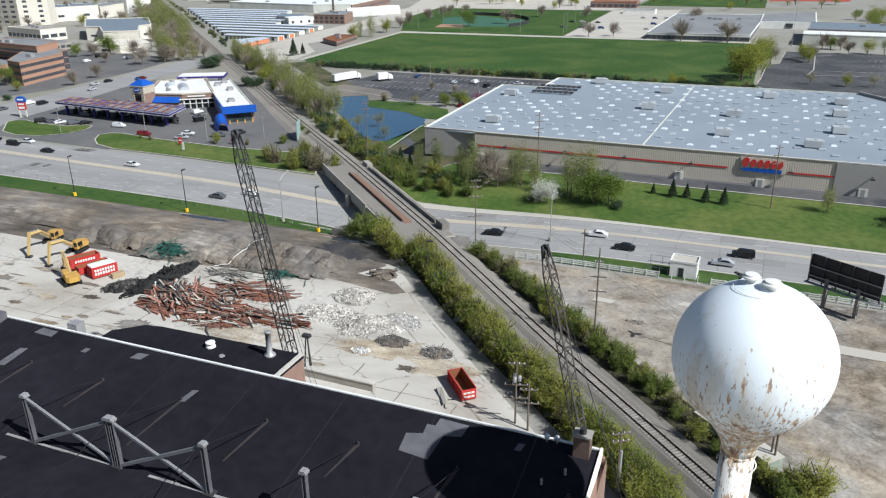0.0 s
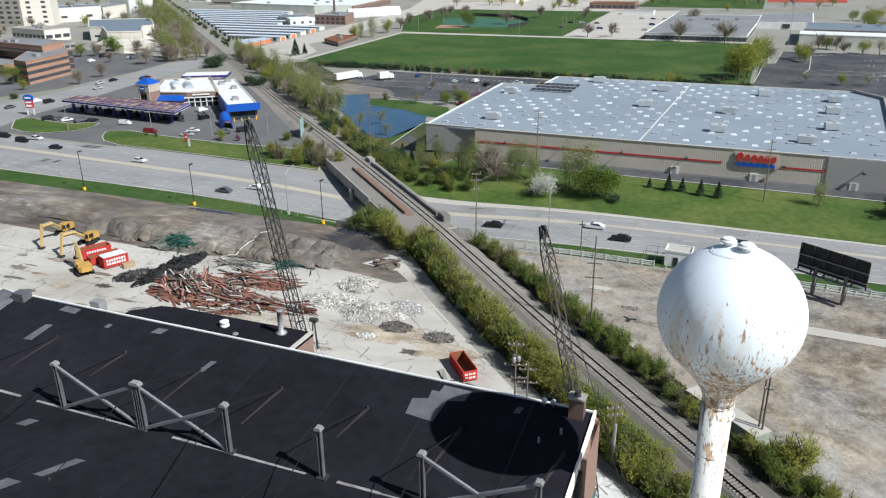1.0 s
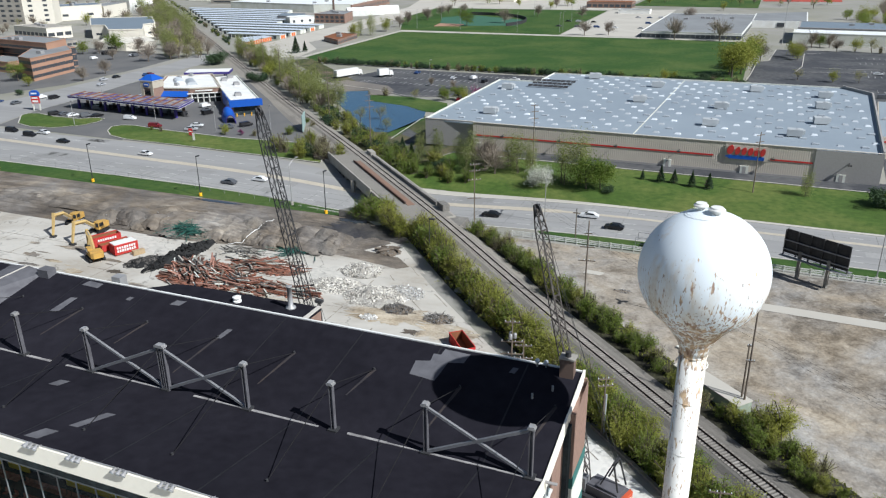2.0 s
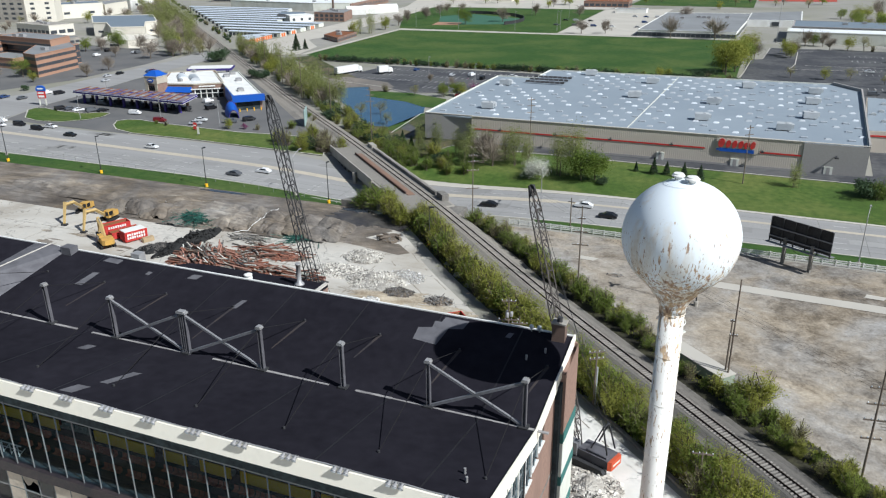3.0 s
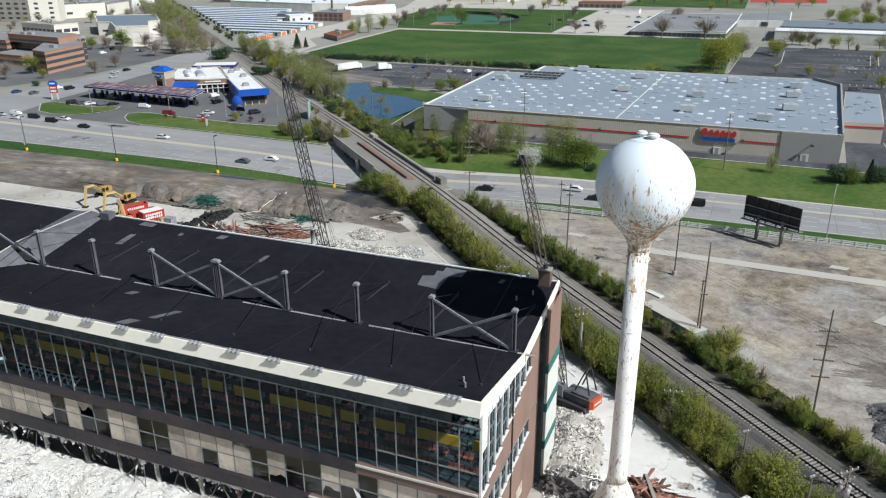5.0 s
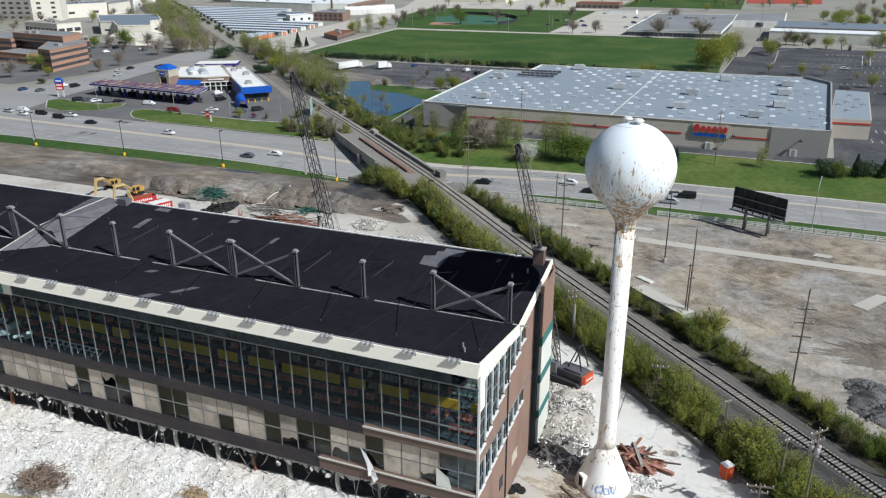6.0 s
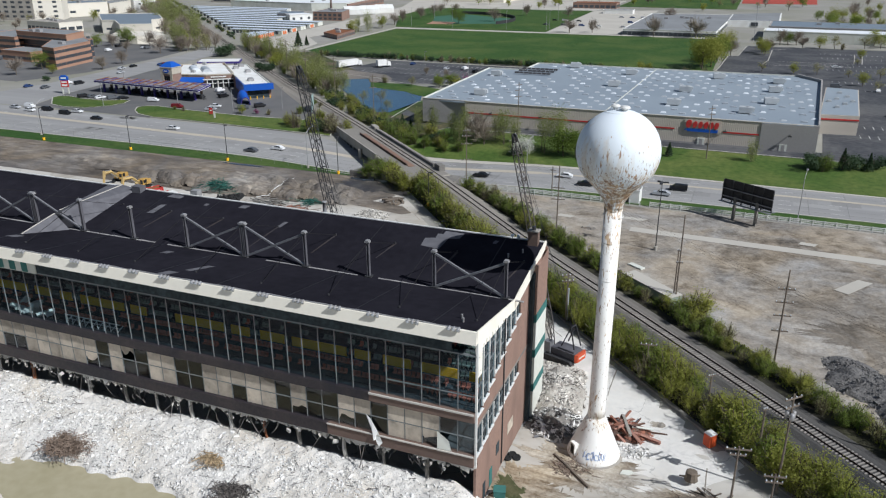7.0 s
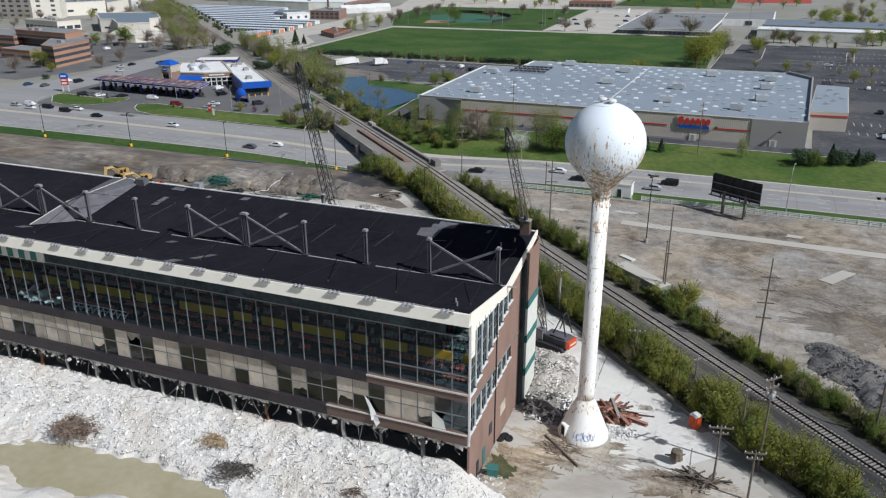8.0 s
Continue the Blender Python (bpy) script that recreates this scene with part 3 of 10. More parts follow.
def road_furniture():
    m = M()
    for pts, half in (([(-420, 137), (-240, 131), (-172, 128), (-102, 125.6), (-70, 124.6), (-40, 125.2)], 1.3), ([(-40, 125.2), (100, 125.2), (500, 125.2)], 0.7)):
        fine = []
        for a, b in zip(pts, pts[1:]):
            k = max(1, int(abs(b[0] - a[0]) / 5))
            fine += [(a[0] + (b[0] - a[0]) * i / k, a[1] + (b[1] - a[1]) * i / k) for i in range(k)]
        fine.append(pts[-1])
        strip_along("", fine, half, 0.10, MEDIAN, m=m)
    tagged(new("median", mesh_of("median", m, MEDIAN)), "tan concrete median strip of the highway", "median", "", "structure")
    m = M()
    for y, x0, x1 in ((113.6, -300, 200), (117.2, -300, 200), (120.9, -300, 200), (128.7, -95, 200), (134.0, -300, -140), (139, -300, -140)):
        for x in np.arange(x0, x1, 12.0):
            strip_along("", [(x, y), (x + 3.2, y)], 0.10, 0.075, PAINT, m=m)
    tagged(new("lane_marking", mesh_of("lane_marking", m, PAINT)), "worn white lane dashes on the road", "road marking", "", "structure")
    m = M()
    for y0, x0, x1, w in ((110.0, -420, 400, 0.18), (132.15, -93, 400, 0.2)):
        xs = np.arange(x0, x1, 5.0)
        for a in xs:
            zs = [land(v, y0) for v in (a, a + 5)]
            m.add([(a, y0 - w, zs[0] + 0.22), (a + 5, y0 - w, zs[1] + 0.22), (a + 5, y0 + w, zs[1] + 0.22), (a, y0 + w, zs[0] + 0.22),
                   (a, y0 - w, zs[0]), (a + 5, y0 - w, zs[1]), (a + 5, y0 + w, zs[1]), (a, y0 + w, zs[0])],
                  [(0, 1, 2, 3), (4, 5, 1, 0)[::1], (7, 6, 2, 3)[::-1]])
    tagged(new("kerb", mesh_of("kerb", m, KERB)), "pale concrete kerb of the highway", "kerb", "", "structure")
    # repaired slabs and tarred joints
    rng = random.Random(31)
    lanes = [111.8, 115.4, 119.0, 122.7, 127.0, 130.4]
    m, j = M(), M()
    for _ in range(75):
        x, y, ln = rng.uniform(-300, 140), rng.choice(lanes), rng.uniform(3, 14)
        if y > 126 and x < -92:
            y += 4 + 0.06 * (-92 - x)
        strip_along("", [(x + k, y) for k in np.linspace(0, ln, 4)], 1.65, 0.068, ROADPATCH, m=m)
    for x in np.arange(-300, 150, 9.2):
        strip_along("", [(x + rng.uniform(-0.4, 0.4), 110.4), (x + rng.uniform(-0.4, 0.4), 123.8)], 0.05, 0.071, TAR, m=j)
        if x > -90:
            strip_along("", [(x + rng.uniform(-0.4, 0.4), 126.2), (x + rng.uniform(-0.4, 0.4), 131.8)], 0.05, 0.071, TAR, m=j)
    for y in (113.45, 117.05, 120.75, 128.55):
        for x in np.arange(-300, 140, 6.0):
            if rng.random() < 0.75 and (y < 124 or x > -90):
                strip_along("", [(x, y), (x + 6.0, y)], 0.06, 0.0705, TAR, m=j)
    tagged(new("road_patching", mesh_of("road_patching", m, ROADPATCH)), "darker and paler repaired slabs in the highway", "road patch", "", "structure")
    tagged(new("road_joint", mesh_of("road_joint", j, TAR)), "thin tarred joints between the road slabs", "road joint", "", "structure")
    # verge beyond the kerb, a strip of bare paving
    sheet("pavement_verge_north", [(-97, 132.4), (-97, 136.5), (-60, 135.2), (-20, 133.6), (60, 133), (60, 132.4)], PALE, 0.15, 5, "worn pale verge beside the kerb", "verge")


road_furniture()


# ---- railway ----
def at_rail(yc, s, z):
    return (39 - yc + s * 0.7071, yc + s * 0.7071, z)


def railway():
    track = thing("railway_track", "single railway track on grey ballast with worn ties", "railway track")
    m, beds = M(), []
    for y0, y1 in ((-140, 106), (142, 900)):
        ring = []
        for yc in list(np.arange(y0, y1, 4.0)) + [y1]:
            zr = rail_z(yc)
            row = []
            for s, z in ((-7.2, None), (-4.9, zr - 0.75), (-2.7, zr - 0.6), (-1.8, zr - 0.16), (1.8, zr - 0.16), (2.7, zr - 0.6), (3.4, zr - 0.75), (5.0, None)):
                p = at_rail(yc, s, 0)
                row.append((p[0], p[1], land(p[0], p[1]) - 0.15 if z is None else max(z, land(p[0], p[1]) + 0.12) if abs(s) > 2.65 else z))
            ring.append(row)
        n = len(ring[0])
        m.add([p for row in ring for p in row], [(i * n + k, (i + 1) * n + k, (i + 1) * n + k + 1, i * n + k + 1)[::-1] for i in range(len(ring) - 1) for k in range(n - 1)])
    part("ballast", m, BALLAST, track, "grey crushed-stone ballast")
    for off in (-0.75, 0.75):
        m = M()
        ys = list(np.arange(-140, 900, 4.0))
        for a, b in zip(ys, ys[1:]):
            za, zb = rail_z(a), rail_z(b)
            prof = [(-0.09, -0.08), (0.09, -0.08), (0.06, 0.1), (-0.06, 0.1)]
            vs = [at_rail(yc, off + s, z + dz) for yc, z in ((a, za), (b, zb)) for s, dz in prof]
            m.add(vs, [(k, (k + 1) % 4, 4 + (k + 1) % 4, 4 + k) for k in range(4)])
        part("rail", m, RAILSTEEL, track, "dark steel rail")
    one = M().box(-1.3, 1.3, -0.12, 0.12, -0.12, 0.04)
    data = mesh_of("tie", one, TIE)
    step = 0.56 * 0.7071
    rest = M()
    rng = random.Random(4)
    yc, count = -30.0, 0
    while yc < 330:
        q = Matrix.Translation(at_rail(yc, rng.uniform(-0.06, 0.06), rail_z(yc) - 0.1)) @ Matrix.Rotation(radians(45 + rng.uniform(-1.5, 1.5)), 4, "Z")
        if -12 <= yc < 106:
            part("tie", None, None, track, data=data, at=q)
        else:
            rest.box(-1.3, 1.3, -0.12, 0.12, -0.12, 0.04, q)
        yc += step
    tagged(part("far_timber", rest, TIE, track, "far wooden ties"), kind="stuff")


railway()


# ---- main building ----
BX0, BX1 = -118.0, -10.5
RIDGE_F, VALLEY, RIDGE_B = (-18.5, 25.1), (-3.5, 22.55), (11.2, 25.2)


def roof_z(y):
    if y < VALLEY[0]:
        return RIDGE_F[1] + (VALLEY[1] - RIDGE_F[1]) * (y - RIDGE_F[0]) / (VALLEY[0] - RIDGE_F[0])
    return VALLEY[1] + (RIDGE_B[1] - VALLEY[1]) * (y - VALLEY[0]) / (RIDGE_B[0] - VALLEY[0])


BOOMDARK = mat("dark_debris", (0.07, 0.066, 0.062), (0.14, 0.13, 0.12), s1=0.5, s2=4, var=0.3)


def main_building():
    b = thing("exhibition_hall", "half-demolished brick and glass hall with black butterfly roof", "building")
    x0, x1 = BX0, BX1 + 0.2
    # roof
    m = M()
    ys = [RIDGE_F[0] + 0.25, VALLEY[0], RIDGE_B[0] - 0.2]
    top = [(x, y, roof_z(y)) for y in ys for x in (x0, x1 - 0.15)]
    m.add(top + [(x, y, z - 0.5) for x, y, z in top], [(0, 1, 3, 2), (2, 3, 5, 4), (6, 8, 9, 7), (8, 10, 11, 9), (1, 7, 9, 3), (3, 9, 11, 5), (0, 2, 8, 6), (2, 4, 10, 8), (4, 5, 11, 10), (0, 6, 7, 1)])
    part("roof", m, ROOFING, b, "black membrane roof")
    # fascias; the front one gets an added lean to catch more sun
    part("front_fascia", M().add([(x, y, z) for x in (x0, x1 + 0.02) for y, z in ((-18.68, 23.75), (-18.25, 23.75), (-18.1, 25.22), (-18.38, 25.22))], [(0, 1, 2, 3), (7, 6, 5, 4), (0, 4, 5, 1), (1, 5, 6, 2), (2, 6, 7, 3), (3, 7, 4, 0)]), CREAM, b, "cream front fascia leaning outward at the foot")
    m = M()
    pts = [(-18.25, 25.22, 1.47), (-3.5, 22.75, 1.5), (4.8, 24.2, 1.5)]
    vs = []
    for y, z, h in pts:
        vs += [(x1 - 0.15, y, z), (x1 + 0.02, y, z), (x1 + 0.02, y, z - h), (x1 - 0.15, y, z - h)]
    m.add(vs, [(4 * i + k, 4 * i + (k + 1) % 4, 4 * i + 4 + (k + 1) % 4, 4 * i + 4 + k) for i in range(2) for k in range(4)] + [(0, 3, 2, 1), (8, 9, 10, 11)])
    part("end_fascia", m, CREAM, b, "cream end fascia")
    m = M()
    vs = []
    for y, z, h in [(4.8, 24.25, 1.0), (11.2, 25.42, 1.0)]:
        vs += [(x1 - 0.1, y, z), (x1 + 0.12, y, z), (x1 + 0.12, y, z - h), (x1 - 0.1, y, z - h)]
    m.add(vs, [(k, (k + 1) % 4, 4 + (k + 1) % 4, 4 + k) for k in range(4)] + [(0, 3, 2, 1), (4, 5, 6, 7)])
    part("end_fascia", m, CREAM, b, "cream end fascia")
    part("rear_coping", M().box(x0, x1, 11.0, 11.25, 24.6, 25.3), WHITEPAINT, b, "white rear coping")
    # soffit and dark strip under the front fascia; eave shade is in their colour
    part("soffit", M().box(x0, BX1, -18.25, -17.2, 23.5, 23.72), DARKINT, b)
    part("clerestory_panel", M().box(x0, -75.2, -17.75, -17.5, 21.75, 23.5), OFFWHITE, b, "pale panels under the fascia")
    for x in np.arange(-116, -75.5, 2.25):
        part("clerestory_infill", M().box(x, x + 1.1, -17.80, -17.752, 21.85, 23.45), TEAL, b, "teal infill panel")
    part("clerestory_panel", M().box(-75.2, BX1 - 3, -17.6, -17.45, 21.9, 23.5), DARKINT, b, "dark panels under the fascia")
    # upper glazing
    mull = mesh_of("mullion", M().box(-0.045, 0.045, -0.06, 0.05, 14.45, 22.0), FRAMEMETAL)
    pane = mesh_of("pane", M().add([(0.06, 0, 14.5), (2.19, 0, 14.5), (2.19, 0, 21.9), (0.06, 0, 21.9)], [(0, 1, 2, 3)]), GLASS)
    xs = [BX1 - 2.25 * k for k in range(0, 48)]
    for i, x in enumerate(xs[1:]):
        tall = i in (9, 22, 34)
        part("mullion", None, None, b, data=mull, at=pose(x, -17.5, 0) if not tall else Matrix.Translation((x, -17.62, 0)))
        if i != 45:
            p = part("pane", None, None, b, data=pane, at=pose(x, -17.48, 0))
            p.visible_shadow = False
    part("corner_mullion", M().box(-10.62, -10.38, -17.62, -17.38, 6.9, 23.6), WHITEPAINT, b, "white corner mullion")
    part("transom", M().box(-21.75, BX1, -17.56, -17.44, 16.5, 16.62), FRAMEMETAL, b)
    part("sill_rail", M().box(x0, BX1, -17.62, -17.3, 21.75, 21.9), FRAMEMETAL, b)
    # bands; colour carries the light: shaded tone on the left, sunlit at the right end
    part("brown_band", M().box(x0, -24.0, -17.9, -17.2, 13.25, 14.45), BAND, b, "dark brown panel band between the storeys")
    part("brown_band", M().box(-24.0, BX1 - 0.13, -17.9, -17.2, 13.25, 14.45), BANDSUNLIT, b, "brown end of the band in a sunlit tone")
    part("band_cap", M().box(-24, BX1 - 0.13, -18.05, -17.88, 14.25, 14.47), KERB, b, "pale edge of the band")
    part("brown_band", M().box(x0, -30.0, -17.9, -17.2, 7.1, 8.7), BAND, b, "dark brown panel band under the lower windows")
    part("brown_band", M().box(-30.0, BX1 - 0.13, -17.9, -17.2, 7.1, 8.7), BANDSUNLIT, b, "brown end of the band in a sunlit tone")
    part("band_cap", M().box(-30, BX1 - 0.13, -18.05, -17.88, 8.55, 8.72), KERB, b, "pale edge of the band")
    # lower windows, boarded or broken
    rng = random.Random(11)
    board = mesh_of("board", M().box(0.06, 2.19, -0.03, 0.03, 0.05, 2.2), BOARD)
    lowpane = mesh_of("pane", M().add([(0.06, 0, 0.05), (2.19, 0, 0.05), (2.19, 0, 2.2), (0.06, 0, 2.2)], [(0, 1, 2, 3)]), LOWGLASS)
    lmull = mesh_of("mullion", M().box(-0.035, 0.035, -0.06, 0.05, 8.7, 13.25), FRAMEMETAL)
    dark = {(i, row) for i in (1, 5, 8, 9, 11, 17, 18, 21, 22, 24, 38) for row in (0, 1)} | {(2, 0), (6, 0), (7, 0), (14, 0), (25, 0), (31, 0), (32, 0), (41, 0)}
    torn = {(7, 0), (2, 0), (10, 0), (12, 1), (25, 0), (22, 1)}
    for i, x in enumerate(xs[1:]):
        part("mullion", None, None, b, data=lmull, at=pose(x, -17.5, 0))
        for row in (0, 1):
            z = 8.7 + 2.28 * row
            if (i, row) in torn:
                rag = [0.06, 0.06 + 0.5 * rng.random(), 1.0, 1.5, 2.19]
                edge = [rng.uniform(0.7, 1.6) for _ in rag]
                m, n = M(), len(rag)
                m.v = [(px, py, pz) for py in (-0.03, 0.03) for px, pz in [*zip(rag, edge)] + [(2.19, 2.2), (0.06, 2.2)]]
                m.f = [tuple(range(n + 2)), tuple(range(2 * n + 3, n + 1, -1))] + [(k, n + 2 + k, n + 2 + (k + 1) % (n + 2), (k + 1) % (n + 2)) for k in range(n + 2)]
                part("torn_board", m, BOARD, b, "torn window board", at=pose(x, -17.5, z))
            if (i, row) in dark or i == 0 or (i, row) == (10, 0):
                if rng.random() < 0.88:
                    part("pane", None, None, b, data=lowpane, at=pose(x, -17.5, z)).visible_shadow = False
            else:
                part("board", None, None, b, data=board, at=pose(x, -17.5, z))
    part("transom", M().box(x0, BX1, -17.55, -17.45, 10.9, 11.02), FRAMEMETAL, b)
    # loose hanging sheet
    part("torn_sheet", M().add([(-24.6, -17.7, 11.2), (-23.2, -18.1, 8.0), (-22.6, -18.5, 7.4), (-22.2, -18.2, 7.9), (-23.0, -17.9, 9.2), (-23.9, -17.75, 10.6), (-23.4, -18.3, 8.0)],
                            [(0, 1, 6, 5), (1, 2, 3, 4), (4, 5, 6, 1)]), WHITEPAINT, b, "torn white sheet hanging out")
    part("torn_sheet", M().add([(-15.3, -17.6, 11.0), (-15.2, -17.9, 8.8), (-13.4, -17.8, 8.7), (-13.8, -17.7, 10.0)], [(0, 1, 2, 3)]), OFFWHITE, b, "torn pale sheet in a window")
    # ragged slab edge and open lower level
    m = M()
    x = x0
    while x < BX1:
        w = rng.uniform(0.15, 0.9)
        drop = 0.3 + 0.7 * rng.random() ** 4 + 0.35 * max(0, noise.noise(Vector((x * 0.35, 2.0, 0))))
        if noise.noise(Vector((x * 0.22, 7.0, 0))) > -0.42:
            y = -17.85 + rng.uniform(0, 0.3)
            x2, j = min(x + w, BX1), rng.uniform(-0.25, 0.25)
            m.add([(x, y, 7.1), (x2, y, 7.1), (x2, -16.6, 7.1), (x, -16.6, 7.1), (x, y, 7.1 - drop + j), (x2, y, 7.1 - drop - j), (x2, -16.6, 6.8), (x, -16.6, 6.8)],
                  [(0, 1, 2, 3), (4, 7, 6, 5), (0, 4, 5, 1), (1, 5, 6, 2), (2, 6, 7, 3), (3, 7, 4, 0)])
        x += w
    tagged(part("broken_slab_edge", m, BROKEN, b, "broken white slab edge"), kind="stuff")
    m = M()
    for _ in range(130):
        x = rng.uniform(-104, BX1)
        p = Vector((x, -17.7 + rng.uniform(-0.3, 0.9), 7.1 - rng.uniform(0.2, 1.0)))
        for k in range(rng.choice((1, 2, 3, 4))):
            q = p + Vector((rng.uniform(-0.6, 0.6), rng.uniform(-0.3, 0.3), -rng.uniform(0.15, 0.7)))
            m.beam(p, q, rng.choice((0.02, 0.03, 0.05, 0.09)), 3)
            p = q
    for _ in range(16):
        p = Vector((rng.uniform(-104, BX1 - 1), -17.6, 6.6))
        m.beam(p, p + Vector((rng.uniform(-3, 3), rng.uniform(-1.5, 0.3), -rng.uniform(1.5, 3.8))), 0.05, 4)
    tagged(part("hanging_debris", m, BOOMDARK, b, "dangling bars and ragged debris"), kind="stuff")
    m = M()
    for _ in range(90):
        s = rng.uniform(0.06, 0.3)
        m.box(-s, s, -s * 0.3, s * 0.3, -s, s * 0.7, pose(rng.uniform(-104, BX1), -17.8 + rng.uniform(-0.1, 0.5), 7.1 - rng.uniform(0.3, 1.5), rng.uniform(-40, 40), rng.uniform(-40, 40), rng.uniform(0, 180)))
    tagged(part("hanging_concrete", m, BROKEN, b, "white concrete bits caught in the bars"), kind="stuff")
    for i, x in enumerate(np.arange(-105, -11, 5.9)):
        rust = i in (4, 11)
        top = 7.1
        px = x + rng.uniform(-0.6, 0.6)
        tilt = rng.uniform(-0.25, 0.25)
        mm = M().tube([Vector((px + tilt, -16.9, 0)), Vector((px + 0.1, -17.0, 3.4)), Vector((px - tilt, -16.95 + rng.uniform(-0.1, 0.1), 5.0)), Vector((px, -16.95, top))], 0.27 if rng.random() < 0.5 else 0.18, 5)
        part("column", mm, RUST if rust else (BROKEN if rng.random() < 0.55 else DARKCONC), b, "rusty column" if rust else "cracked bare column")
    # floors and inner walls; inner_wall is an added dark plane behind the open level
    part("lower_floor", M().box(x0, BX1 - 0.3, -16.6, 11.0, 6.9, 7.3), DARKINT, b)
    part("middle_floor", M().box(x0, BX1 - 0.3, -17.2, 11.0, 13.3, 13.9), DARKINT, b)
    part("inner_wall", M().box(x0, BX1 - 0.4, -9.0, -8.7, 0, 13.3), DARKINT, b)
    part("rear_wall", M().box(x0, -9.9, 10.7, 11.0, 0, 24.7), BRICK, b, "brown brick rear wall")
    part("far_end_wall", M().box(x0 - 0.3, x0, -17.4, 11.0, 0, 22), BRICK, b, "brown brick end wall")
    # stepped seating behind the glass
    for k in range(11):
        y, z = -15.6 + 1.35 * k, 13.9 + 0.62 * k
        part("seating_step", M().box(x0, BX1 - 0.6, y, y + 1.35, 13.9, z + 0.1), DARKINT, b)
    for xa, xb in ((-98, -92.5), (-90.6, -84.3), (-82.8, -79.7), (-77.8, -75.6), (-73.9, -65.8), (-64.6, -61.8), (-56.7, -48.7), (-47.4, -44.5), (-42.8, -39.1), (-37.9, -29.9), (-28.7, -26.5), (-24.7, -20.9), (-19.5, -14.6), (-13.2, -11.6)):
        part("yellow_parapet", M().box(xa, xb, -12.4, -12.25, 14.8, 16.5), YELLOW, b, "yellow parapet inside")
    seat = mesh_of("seat", M().box(-0.24, 0.24, -0.22, 0.22, 0.38, 0.46).box(-0.24, 0.24, 0.2, 0.26, 0.44, 0.9).box(-0.05, 0.05, -0.1, 0.1, 0, 0.38), SEATRED)
    gseat = seat.copy()
    gseat.materials[0] = SEATGREEN
    far = {0: M(), 1: M()}
    for k in range(11):
        y, z = -15.6 + 1.35 * k + 0.8, 14.0 + 0.62 * k
        x = BX1 - 1.2
        while x > -112:
            if rng.random() > 0.14:
                at = pose(x, y, z, 0, 0, rng.uniform(-6, 6))
                red = k < 2 or rng.random() < 0.12
                if x > -18:
                    part("seat", None, None, b, data=seat if red else gseat, at=at)
                else:
                    far[0 if red else 1].box(-0.24, 0.24, -0.22, 0.22, 0.38, 0.46, at).box(-0.24, 0.24, 0.2, 0.26, 0.44, 0.9, at)
            x -= 0.62 if rng.random() > 0.06 else 1.6
    tagged(part("far_red_seats", far[0], SEATRED, b, "rows of faded red seats"), kind="stuff")
    tagged(part("far_green_seats", far[1], SEATGREEN, b, "rows of faded green seats"), kind="stuff")
    # white railings inside
    m = M()
    for x in np.arange(-73, -63.6, 1.15):
        m.beam((x, -16.2, 13.9), (x, -16.2, 15.4), 0.06)
        m.beam((x, -16.2, 14.0), (x + 1.15, -16.2, 15.2), 0.05)
    m.beam((-73, -16.2, 15.3), (-63.2, -16.2, 15.3), 0.07).beam((-73, -16.2, 14.7), (-63.2, -16.2, 14.7), 0.05)
    part("inner_railing", m, WHITEPAINT, b, "white metal railing inside")
    m = M()
    for _ in range(16):
        x, y = rng.uniform(-83, -75), rng.uniform(-16.6, -14)
        m.box(-0.6, 0.6, -0.4, 0.4, 0, rng.uniform(0.2, 0.6), pose(x, y, 14 + rng.uniform(0, 1.6), rng.uniform(-40, 40), rng.uniform(-40, 40), rng.uniform(0, 180)))
    part("heaped_panels", m, OFFWHITE, b, "heap of pale ceiling panels inside")
    # end wall: brick with tall white windows, then a projecting rear block
    xe = BX1
    part("end_wall_low", M().box(xe - 0.3, xe, -17.3, 5.0, 0.0, 8.2), BRICK, b, "brown brick end wall")
    part("end_wall_back", M().box(xe - 0.3, xe, 0.0, 5.0, 8.2, 22.4), BRICK, b, "brown brick end wall")
    # window columns whose sills climb with the seating inside
    for k in range(8):
        y, yn = -17.3 + 2.1625 * k, -17.3 + 2.1625 * (k + 1)
        for low, sill, head in ((8.2, 8.25 + 0.27 * k, 12.1), (12.1, 13.7 + 0.76 * k, 22.6 - 0.22 * k)):
            part("end_brickwork", M().box(xe - 0.3, xe, y, yn, low, sill), BRICK, b)
            part("end_sill", M().box(xe - 0.2, xe + 0.14, y, yn, sill, sill + 0.12), WHITEPAINT, b, "white window sill")
            part("end_mullion", M().box(xe - 0.2, xe + 0.05, y - 0.07, y + 0.07, sill - 0.4 * (k > 0), head), WHITEPAINT, b, "white window mullion")
            part("end_mullion", M().box(xe - 0.16, xe, (y + yn) / 2 - 0.04, (y + yn) / 2 + 0.04, sill + 0.12, head), FRAMEMETAL, b)
            for z in np.arange(sill + 1.9, head - 0.4, 1.9):
                part("end_transom", M().box(xe - 0.16, xe + 0.02, y + 0.07, yn - 0.07, z, z + 0.06), FRAMEMETAL, b, "grey window bar")
            g = part("end_pane", M().add([(xe - 0.1, y + 0.07, sill + 0.12), (xe - 0.1, yn - 0.07, sill + 0.12), (xe - 0.1, yn - 0.07, head), (xe - 0.1, y + 0.07, head)], [(0, 1, 2, 3)]), GLASS, b)
            g.visible_shadow = False
    m = M()
